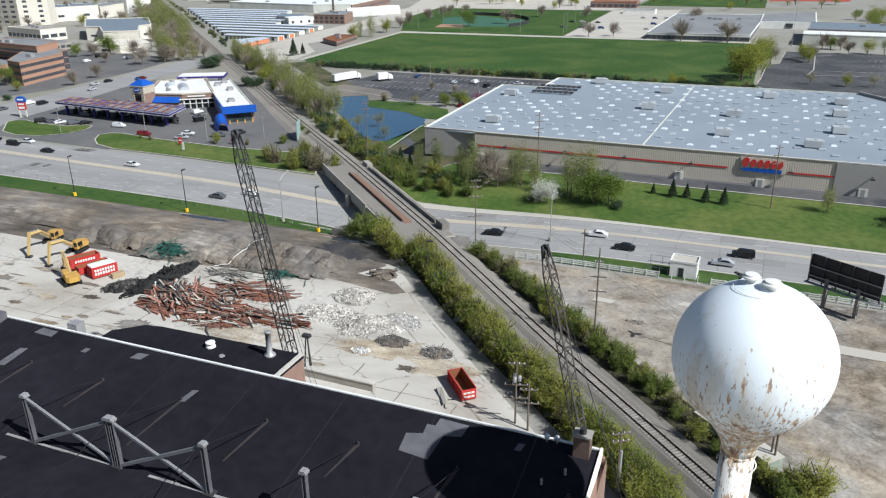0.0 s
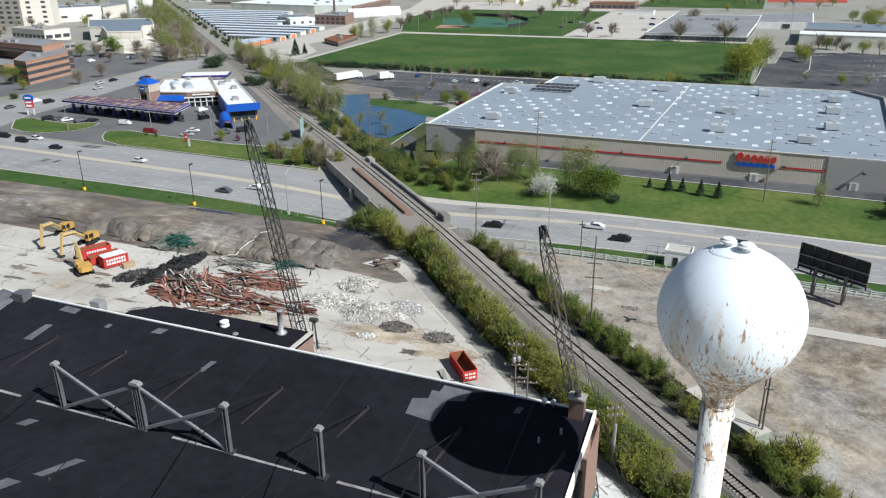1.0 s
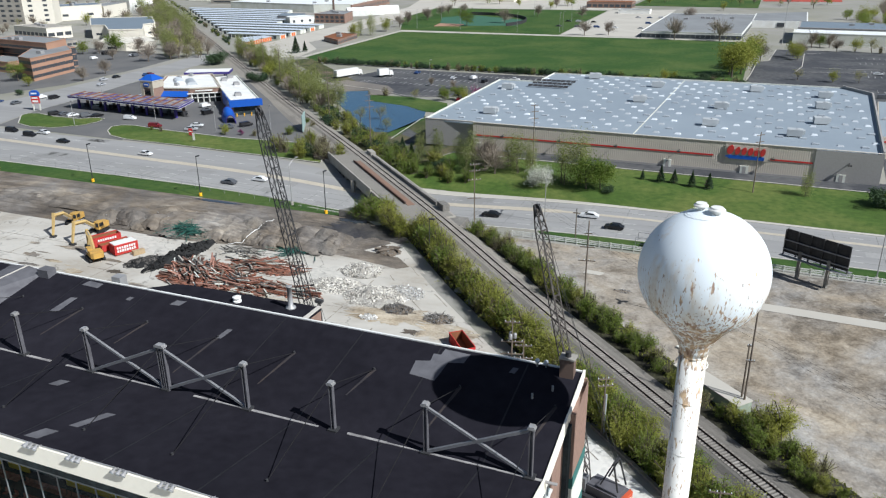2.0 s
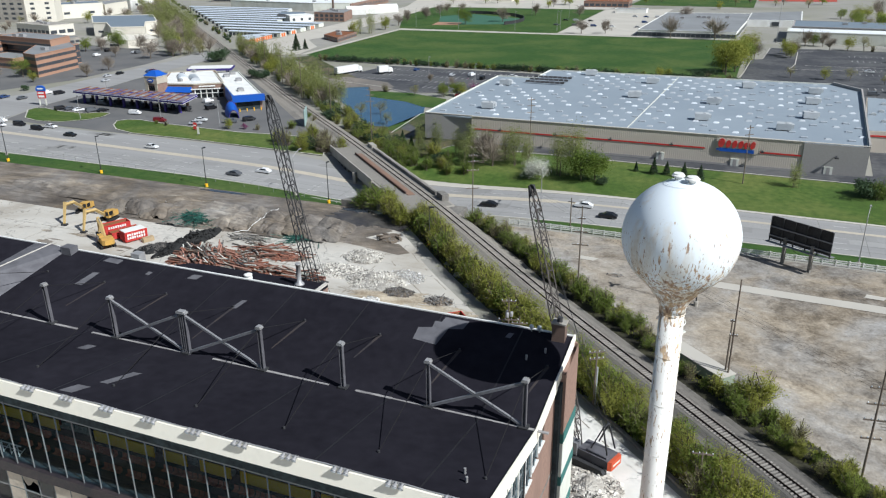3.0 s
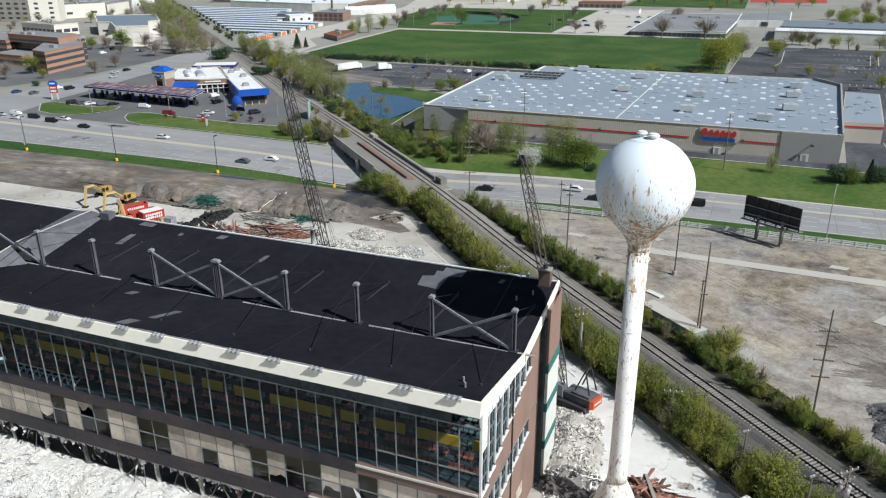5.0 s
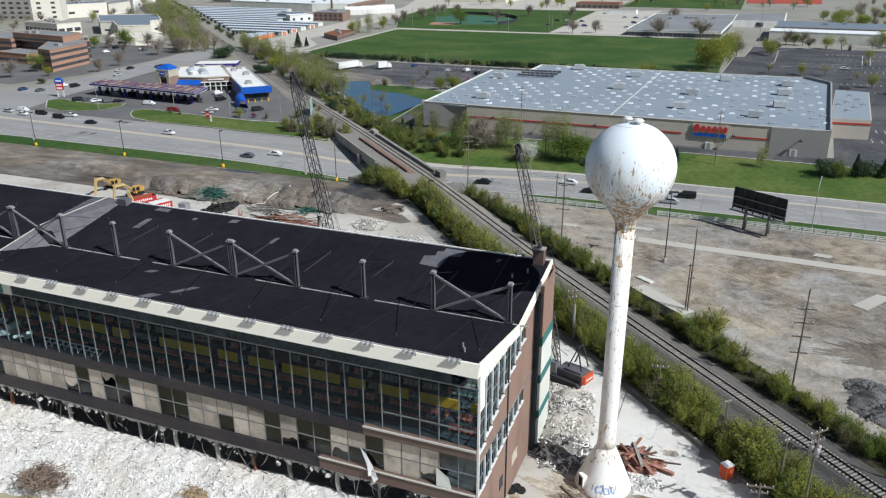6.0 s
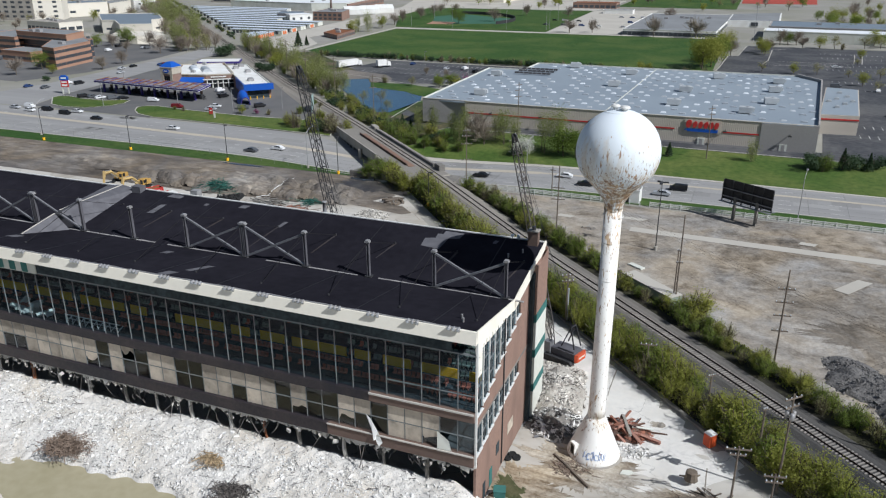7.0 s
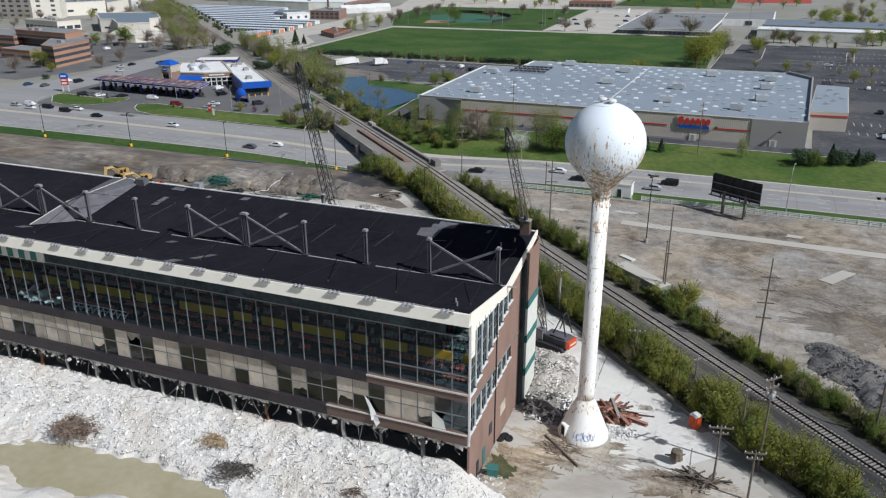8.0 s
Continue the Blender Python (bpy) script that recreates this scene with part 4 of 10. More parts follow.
    m.add([(xe - 0.3, -17.3, 22.0), (xe - 0.05, -17.3, 22.0), (xe - 0.05, -17.3, 23.6), (xe - 0.3, -17.3, 23.6), (xe - 0.3, -3, 21.0), (xe - 0.05, -3, 21.0), (xe - 0.05, -3, 21.4), (xe - 0.3, -3, 21.4)],
          [(0, 1, 2, 3), (4, 7, 6, 5), (1, 5, 6, 2), (0, 3, 7, 4), (3, 2, 6, 7), (0, 4, 5, 1)])
    part("end_wall_head", m, CREAM, b, "cream wall over the end windows")
    part("corner_panel", M().box(xe - 0.28, xe + 0.02, -17.0, -15.7, 18.8, 23.4), CREAM, b, "cream corner panel")
    part("downpipe", M().beam((xe + 0.1, -7.2, 0.5), (xe + 0.1, -7.2, 21.8), 0.09, 6), DARKMETAL, b, "dark downpipe on the end wall")
    part("end_band", M().box(xe, xe + 0.06, -17.3, 5.0, 12.25, 12.5), DARKCONC, b, "dark course on the end wall")
    # DARKINT panels on the brick stand for the shade inside openings
    for y, w, h, material, label in ((-11.6, 1.1, 2.6, TEAL, "teal steel door"), (-14.2, 0.9, 2.3, DARKINT, "dark doorway"), (-3.4, 2.4, 1.6, BOARD, "boarded opening"), (-8.9, 1.2, 1.6, DARKINT, "dark broken opening")):
        part("wall_opening", M().box(xe - 0.05, xe + 0.07, y - w / 2, y + w / 2, 0.2 if h > 2 else 3.2, 0.2 + h if h > 2 else 3.2 + h), material, b, label)
    part("pier", M().box(xe - 0.2, xe + 0.5, 4.1, 5.2, 0, 22.9), DARKINT, b, "dark steel pier")
    part("rear_block_top", M().box(-14, -9.75, 5.2, 11.0, 16.6, 23.9), BRICK, b, "brown brick upper wall")
    z, k = 16.6, 0
    while z > 0:
        h = (1.2, 4.3)[k % 2]
        part("teal_band" if k % 2 == 0 else "pale_panel", M().box(-14, -9.72 if k % 2 else -9.66, 5.2, 11.02, max(0, z - h), z), TEAL if k % 2 == 0 else OFFWHITE, b,
             "teal band" if k % 2 == 0 else "stained off-white panel")
        z -= h
        k += 1
    part("rear_block_fill", M().add([(-9.78, 5.2, 23.9), (-9.78, 11.0, 23.9), (-9.78, 11.0, 24.6), (-9.78, 5.2, 23.6)], [(0, 1, 2, 3)]), BRICK, b)
    # annex behind
    part("annex_roof", M().prism([(-76.0, 11.1), (-76.0, 21.5), (-74.6, 22.6), (-73, 24.2), (-70.5, 24.6), (-49.2, 25.0), (-49.6, 11.1)], 18.8, 19.3), ROOFING, b, "black roof of the torn rear annex")
    part("annex_coping", M().box(-49.7, -49.1, 11.3, 25.05, 19.3, 19.45), KERB, b, "pale coping")
    part("annex_wall", M().box(-49.9, -49.2, 11.1, 24.9, 0, 18.8), BRICK, b, "brown brick annex wall")
    part("annex_wall", M().box(-73, -49.9, 24.4, 24.8, 0, 18.8), BRICK, b, "brown brick annex wall")
    part("vent_stack", M().lathe([(0.75, 19.3), (0.7, 19.5), (0.36, 19.75), (0.33, 22.4), (0.42, 22.42), (0.42, 22.6), (0.3, 22.6)], 16, (-52.9, 23.3, 0)), GALV, b, "galvanised vent stack", smooth=True)
    part("mushroom_vent", M().lathe([(0.62, 19.3), (0.62, 19.5), (0.42, 19.55), (0.42, 19.85), (0.62, 19.88), (0.6, 20.02), (0.25, 20.15), (0.02, 20.17)], 16, (-61.0, 22.4, 0)), WHITEPAINT, b, "white mushroom vent")
    part("roof_drain", M().lathe([(0.4, 19.3), (0.35, 19.42), (0.1, 19.45)], 10, (-58.3, 21.0, 0)), GALV, b)
    part("rear_unit", M().box(-71.6, -70.2, 11.4, 12.6, 24.0, 25.9), GALV, b, "grey rooftop unit")
    # posts, braces and stays in the valley
    post_x = [-11.6, -21.3, -30.8, -40.5, -50.5, -60.6, -70.6, -80.4, -90.2, -100.0, -109.8]
    yv, zv, zt = VALLEY[0], 22.5, 27.55
    for i, x in enumerate(post_x):
        double = i in (4, 8)
        p = None
        for dx in ((-0.28, 0.28) if double else (0.0,)):
            web = M().box(x + dx - 0.13, x + dx + 0.13, yv - 0.04, yv + 0.04, zv, zt)
            if p is None:
                p = part("roof_post", web, POSTSTEEL, b, "grey steel roof post")
            else:
                part("web", web, POSTSTEEL, p)
            for side in (-0.2, 0.12):
                part("flange", M().box(x + dx + side, x + dx + side + 0.08, yv - 0.2, yv + 0.2, zv, zt), POSTSTEEL, p)
        w = 0.6 if double else 0.34
        part("post_cap", M().prism([(x - w, yv - 0.3), (x + w, yv - 0.3), (x + w, yv + 0.3), (x - w, yv + 0.3)], zt, zt + 0.2).prism([(x - w * 0.7, yv - 0.3), (x + w * 0.7, yv - 0.3), (x + w * 0.7, yv + 0.3), (x - w * 0.7, yv + 0.3)], zt + 0.2, zt + 0.32), GALV, p, "grey cap")
        part("post_foot", M().prism([(x - 0.45, yv - 0.45), (x + 0.45, yv - 0.45), (x + 0.45, yv + 0.45), (x - 0.45, yv + 0.45)], zv - 0.1, zv + 0.3), DARKMETAL, p)
        for dy in (-10.5, 9.0):
            part("stay", M().beam((x, yv, zt), (x - 0.2, yv + dy, roof_z(yv + dy)), 0.04, 4), STAYSTEEL, b, "thin dark steel stay")
            a = Vector((x - 0.2, yv + dy, roof_z(yv + dy) + 0.02))
            part("stay_anchor", M().lathe([(0.14, -0.05), (0.12, 0.18), (0.02, 0.2)], 8, a), DARKMETAL, b, "dark anchor")
        if x > -75:
            rr = 5.5 + 1.3 * math.sin(i * 2.1)
            y1 = yv + 9.0
            part("roof_stain", M().add([(x - 0.35, y1, roof_z(y1) + 0.012), (x + 0.05, y1, roof_z(y1) + 0.012), (x - 1.15, y1 - rr, roof_z(y1 - rr) + 0.012), (x - 1.3, y1 - rr, roof_z(y1 - rr) + 0.012)], [(0, 1, 2, 3)]), STREAK, b, "rusty run-off stain")
    for i, j in ((0, 1), (3, 4), (4, 5), (7, 8), (8, 9)):
        xa, xb = post_x[i], post_x[j]
        part("brace", M().beam((xa, yv, zt - 0.1), (xb, yv, zv + 0.2), 0.19, 4), METAL, b, "grey steel brace")
        part("brace", M().beam((xb, yv, zt - 0.1), (xa, yv, zv + 0.2), 0.17, 4), METAL, b, "grey steel brace")
    rng = random.Random(21)
    x = x0
    while x < BX1 - 1:
        w = rng.uniform(1.2, 4)
        if rng.random() < 0.92:
            part("gutter_strip", M().box(x, x + w, yv - 0.10 - rng.random() * 0.1, yv + 0.06 + rng.random() * 0.1, zv, zv + 0.12), GUTTER, b, "worn pale valley gutter")
        x += w
    # membrane seams
    for x in (-16, -25.6, -35, -45, -55, -65, -75.5, -86, -96):
        part("roof_seam", M().add([(x + e, y, roof_z(y) + 0.01) for y in (-18.2, -3.6, -3.4, 10.9) for e in (-0.09, 0.09)], [(0, 1, 3, 2), (4, 5, 7, 6)]), SEAM, b)
    # patches
    for poly in (((-27.2, 5.9), (-27.4, 8.0), (-25.9, 8.4), (-26.0, 9.6), (-25.2, 9.6), (-25.1, 10.6), (-22.2, 10.5), (-22.4, 9.0), (-24.0, 8.6), (-24.3, 5.6)), ((-74.6, 4.0), (-73.4, 4.2), (-73.2, 7.2), (-74.2, 7.0)), ((-60.6, 9.2), (-59.2, 9.3), (-58.8, 10.3), (-60.2, 10.2)),
                 ((-50.9, 5.2), (-50.2, 5.3), (-49.8, 7.1), (-50.5, 7.0)), ((-75.0, 9.7), (-72.3, 9.6), (-72.2, 10.6), (-74.6, 10.7)), ((-61.8, -8.1), (-60.6, -8.0), (-60.4, -6.6), (-61.6, -6.7)),
                 ((-52.6, -14.0), (-51.6, -13.9), (-50.6, -10.3), (-51.6, -10.4)), ((-54.4, -17.2), (-52.9, -17.1), (-52.4, -15.2), (-53.9, -15.3)), ((-66.8, 8.5), (-66.1, 8.5), (-66.0, 9.2), (-66.7, 9.2)), ((-17.5, 8.9), (-16.9, 8.9), (-16.7, 9.8), (-17.3, 9.8)), ((-86.5, -12.5), (-84.8, -12.4), (-84.2, -11), (-85.9, -11.1))):
        part("roof_patch", M().add([(x, y, roof_z(y) + 0.03) for x, y in poly], [tuple(range(len(poly)))]), PATCH, b, "grey roof patch")
    # low gabled saddle across the rear slope
    sx, hw = -85.5, 3.2
    m = M().add([(sx, -3.0, 25.25), (sx, 10.9, 25.55), (sx + hw, -3.0, 22.62), (sx + hw, 10.9, 25.2), (sx - hw, -3.0, 22.62), (sx - hw, 10.9, 25.2), (sx, -3.0, 22.5)], [(0, 2, 3, 1), (0, 1, 5, 4), (0, 4, 6, 2)])
    part("roof_saddle", m, PATCH, b, "grey membrane saddle")
    m = M().add([(sx, -4.0, 25.0), (sx, -10.5, 23.8), (sx + 2.6, -4.0, 22.65), (sx - 2.6, -4.0, 22.65), (sx, -4.0, 22.5)], [(0, 1, 2), (0, 3, 1), (0, 2, 4, 3)])
    part("roof_saddle", m, PATCH, b, "grey membrane saddle")
    part("saddle_edge", M().beam((sx, -3.0, 25.27), (sx, 10.9, 25.6), 0.09).beam((sx, -4, 25.05), (sx, -10.5, 23.85), 0.08), KERB, b)
    part("roof_box", M().box(-82.4, -80.6, 9.6, 11.0, 24.7, 26.0), PATCH, b, "grey membrane-wrapped box")
    # chimney and small roof fittings
    ch = part("chimney", M().box(-12.5, -11.1, 9.7, 10.8, 24.3, 27.0), CHIMBRICK, b, "brown brick chimney")
    part("chimney_cap", M().box(-12.6, -11.0, 9.6, 10.9, 27.0, 27.16), CONCRETE, ch)
    part("flue", M().lathe([(0.3, 27.16), (0.3, 27.7), (0.2, 27.7)], 10, (-11.8, 10.2, 0)), DARKMETAL, ch)
    for x in (-15.0, -14.1):
        part("roof_beacon", M().lathe([(0.06, 25.2), (0.07, 25.6), (0.22, 25.63), (0.26, 25.85), (0.16, 26.0), (0.02, 26.03)], 12, (x, 10.6, 0)), SKYLIGHT, b, "white round roof light", smooth=True)
    for x, y in ((-14.2, 6.0), (-12.6, 7.6), (-13.0, -15.2), (-13.6, -14.0)):
        part("roof_pipe", M().lathe([(0.12, -0.1), (0.12, 0.55), (0.08, 0.56)], 8, (x, y, roof_z(y))), GALV, b)
    # cable run along the front eave
    m = M().tube([Vector((a, -18.15, 25.32 + 0.05 * math.sin(a))) for a in np.arange(x0, BX1 + 0.3, 2.4)], 0.06)
    part("conduit", m, GALV, b, "grey conduit along the eave")
    return b


HALL = main_building()


# ---- floodlights along the eave ----
def floodlight_cluster():
    c = thing("floodlight_cluster", "three round grey floodlights on the eave of the hall", "floodlight", (-12.9, -18.5, 25.36), group="eave floodlights")
    part("bar", M().beam((-0.75, 0.12, 0.02), (0.75, 0.12, 0.02), 0.05).beam((-0.6, 0.12, 0.02), (-0.6, 0.5, -0.1), 0.04).beam((0.6, 0.12, 0.02), (0.6, 0.5, -0.1), 0.04), GALV, c)
    lamp = M().lathe([(0.09, -0.1), (0.11, 0.05), (0.14, 0.12), (0.25, 0.34), (0.27, 0.42), (0.24, 0.41)], 14)
    lens = mesh_of("lens", M().lathe([(0.24, 0.40), (0.16, 0.45), (0.02, 0.47)], 14), SKYLIGHT, True)
    shell = mesh_of("lamp", lamp, GALV, True)
    for dx in (-0.55, 0.0, 0.55):
        p = part("lamp", None, None, c, "round grey lamp", data=shell, at=pose(dx, 0.08, 0.1, 118, 0, 0))
        part("lens", None, None, p, "pale lens", data=lens)
    for k in range(1, 21):
        copy_thing(c, pose(-12.9 - 4.87 * k, -18.5, 25.36))


floodlight_cluster()


# ---- water tower ----
def tank_paint(name, fresh, faded):
    m = mat(name, fresh, faded, rough=0.5, s1=0.12, s2=1.2, var=0.04, local=True)
    nt = m.node_tree
    N, L = nt.nodes, nt.links
    bs = N["Principled BSDF"]
    base = bs.inputs["Base Color"].links[0].from_socket
    tc = N.new("ShaderNodeTexCoord").outputs["Object"]

    def op(kind, a, b):
        n = N.new("ShaderNodeMath")
        n.operation = kind
        for i, v in enumerate((a, b)):
            if isinstance(v, (int, float)):
                n.inputs[i].default_value = v
            else:
                L.new(v, n.inputs[i])
        return n.outputs[0]

    # flaking grows where water runs and stands: low on the ball and round its neck
    sep = N.new("ShaderNodeSeparateXYZ")
    L.new(tc, sep.inputs[0])
    wet = N.new("ShaderNodeValToRGB")
    els = wet.color_ramp.elements
    els[0].position, els[0].color = 0.0, (0.5, 0.5, 0.5, 1)
    els[1].position, els[1].color = 1.0, (0.1, 0.1, 0.1, 1)
    for at, v in ((0.05, 0.2), (0.09, 0.74), (0.115, 0.66), (0.14, 0.48), (0.5, 0.52), (0.70, 0.66), (0.735, 1.0), (0.79, 1.0), (0.83, 0.80), (0.88, 0.52), (0.93, 0.30)):
        els.new(at).color = (v, v, v, 1)
    L.new(op("DIVIDE", sep.outputs["Z"], 47.0), wet.inputs[0])
    col = base
    for scale, sz, full, soft, tones, most in ((0.55, 0.16, 0.26, 0.16, ((0.62, 0.51, 0.36), (0.70, 0.64, 0.53)), 0.7),
                                               (2.3, 0.22, 0.25, 0.04, ((0.25, 0.125, 0.06), (0.55, 0.37, 0.19)), 0.85),
                                               (5.5, 0.25, 0.24, 0.04, ((0.20, 0.12, 0.07), (0.46, 0.34, 0.21)), 0.85)):
        mp = N.new("ShaderNodeMapping")
        mp.inputs["Scale"].default_value = (1, 1, sz)
        L.new(tc, mp.inputs["Vector"])
        n = N.new("ShaderNodeTexNoise")
        n.inputs["Scale"].default_value, n.inputs["Detail"].default_value, n.inputs["Roughness"].default_value = scale, 5, 0.6
        L.new(mp.outputs[0], n.inputs["Vector"])
        edge = op("SUBTRACT", 0.735 if soft < 0.1 else 0.66, op("MULTIPLY", wet.outputs[0], full))
        fac = op("MULTIPLY", op("MINIMUM", op("MAXIMUM", op("DIVIDE", op("SUBTRACT", n.outputs["Fac"], edge), soft), 0.0), 1.0), most)
        tone = N.new("ShaderNodeTexNoise")
        tone.inputs["Scale"].default_value = 2.3
        L.new(tc, tone.inputs["Vector"])
        cr = N.new("ShaderNodeValToRGB")
        cr.color_ramp.elements[0].color, cr.color_ramp.elements[1].color = (*tones[0], 1), (*tones[1], 1)
        cr.color_ramp.elements[0].position, cr.color_ramp.elements[1].position = 0.38, 0.62
        L.new(tone.outputs["Fac"], cr.inputs[0])
        mix = N.new("ShaderNodeMix")
        mix.data_type = "RGBA"
        L.new(fac, mix.inputs[0])
        L.new(col, mix.inputs[6])
        L.new(cr.outputs[0], mix.inputs[7])
        col = mix.outputs[2]
    L.new(col, bs.inputs["Base Color"])
    return m


TANK = tank_paint("tank_paint", (0.83, 0.89, 0.93), (0.78, 0.84, 0.88))
STEM = tank_paint("stem_paint", (0.91, 0.90, 0.86), (0.84, 0.82, 0.77))


def water_tower():
    w = thing("water_tower", "white spherical water tower with flaking rusty paint", "water tower", (0.1, 1.9, 0))
    R, zc = 4.95, 41.45
    prof = []
    for k in range(0, 29):
        a = radians(-52 + (142) * k / 28)
        prof.append((max(R * math.cos(a), 0.05), zc + R * math.sin(a)))
    low = [(1.12, 34.4), (1.16, 34.8), (1.32, 35.3), (1.72, 35.95), (2.3, 36.75)]
    part("tank", M().lathe(low + prof, 64), TANK, w, "white ball tank with rust at the neck", smooth=True)
    part("stem", M().lathe([(1.2, 4.9), (1.12, 6.0), (1.1, 12), (1.1, 34.7)], 32), STEM, w, "white steel stem", smooth=True)
    part("base_cone", M().lathe([(3.6, -1.3), (3.6, -0.8), (3.35, -0.2), (2.45, 2.0), (1.7, 3.8), (1.14, 4.95)], 40), STEM, w, "flared white base", smooth=True)
    part("footing", M().lathe([(4.0, -1.6), (4.0, -1.06), (3.5, -1.04)], 40), CONCRETE, w, "round concrete footing")
    for z, r in ((34.3, 1.16), (30, 1.12), (25, 1.12), (19.5, 1.12), (13.5, 1.12), (4.95, 1.2)):
        part("weld_ring", M().lathe([(r - 0.08, z - 0.06), (r, z - 0.05), (r, z + 0.05), (r - 0.08, z + 0.06)], 32), STEM, w)
    d = Vector((-2.4, -2.2, 0)).normalized()
    turn = Matrix.Translation((d.x * 3.1, d.y * 3.1, -1.0)) @ Matrix.Rotation(math.atan2(d.y, d.x), 4, "Z")
    door = part("door_frame", M().box(-0.4, 0.30, -0.55, 0.55, 0, 2.2, turn), STEM, w, "white door surround")
    # no hole is cut: a black slab stands for the shaded inside
    part("opening", M().box(0.29, 0.34, -0.38, 0.38, 0.1, 1.95, turn), BLACK, door, "dark open doorway")
    # vents on top
    for x, y, r in ((-0.75, 0.35, 0.55), (0.45, -0.35, 0.62)):
        part("vent_hatch", M().lathe([(0.5 * r, 46.0), (0.5 * r, 46.45), (0.55 * r, 46.6), (r, 46.64), (r, 46.74), (0.8 * r, 46.82), (0.75 * r, 46.9), (0.02, 46.93)], 24, (x, y, 0)), WHITEPAINT, w, "white round vent hatch", smooth=False)
    ring = [Vector((-0.2 + 1.55 * math.cos(2 * math.pi * k / 32), 1.55 * math.sin(2 * math.pi * k / 32), 46.17)) for k in range(33)]
    part("top_rail", M().tube(ring, 0.02, 4), WHITEPAINT, w)
    m = M()
    for k in range(14):
        a, c = radians(-40 + 16 * k), radians(-40 + 16 * (k + 1))
        m.beam((1.25 * math.cos(a), 1.25 * math.sin(a), 33.4), (1.25 * math.cos(c), 1.25 * math.sin(c), 33.4), 0.05)
    m.beam((1.25, 0, 33.4), (0.9, 0, 34.2), 0.04).beam((0, 1.25, 33.4), (0, 0.9, 34.2), 0.04)
    part("pipe_ring", m, WHITEPAINT, w, "bent white pipe round the neck")
    m = M()
    for z in np.arange(0.6, 45.9, 0.45):
        r = 1.0
        if z > 35:
            r = 1.2 + (z - 35) * 1.4 if z < 37.2 else math.sqrt(max(0.05, R * R - (z - zc) ** 2))
        elif z < 6.4:
            r = 2.6
        if z < 34.4 and z > 6.4:
            a = radians(150)
            m.beam(((r + 0.12) * math.cos(a - 0.16), (r + 0.12) * math.sin(a - 0.16), z), ((r + 0.12) * math.cos(a + 0.16), (r + 0.12) * math.sin(a + 0.16), z), 0.02)
    part("ladder", m, WHITEPAINT, w, "thin ladder on the stem")
    # painted scrawl on the base
    tagmat = mat("scrawl_paint", (0.24, 0.34, 0.55), s1=0.5, s2=4, var=0.2)
    m = M()
    def on_cone(ang, z2):
        r = 3.35 - 0.41 * (z2 + 0.2) + 0.02
        return Vector((r * math.cos(ang), r * math.sin(ang), z2))
    # loops and strokes that spell nothing
    for a0, zz, ra, rz, t0, t1 in ((-92, 0.25, 3.2, 0.42, 40, 330), (-84, 0.35, 2.6, 0.5, -150, 160), (-74, 0.22, 3.6, 0.36, 20, 300), (-66, 0.4, 2.2, 0.55, -200, 70), (-58, 0.3, 3.0, 0.4, 60, 390)):
        pts = [on_cone(radians(a0 + ra * math.cos(radians(t))), zz + rz * math.sin(radians(t))) for t in np.linspace(t0, t1, 12)]
        m.tube(pts, 0.045, 4)
    for a0, a1, z2, z3 in ((-104, -103, 0.0, 0.75), (-99, -95, 0.1, 0.6), (-97, -52, -0.2, -0.12), (-79, -80, 0.0, 0.95), (-53, -50, 0.0, 0.7)):
        m.tube([on_cone(radians(a0), z2), on_cone(radians((a0 + a1) / 2), (z2 + z3) / 2), on_cone(radians(a1), z3)], 0.04, 4)
    part("scrawl", m, tagmat, w, "blue painted scrawl")
    return w


water_tower()


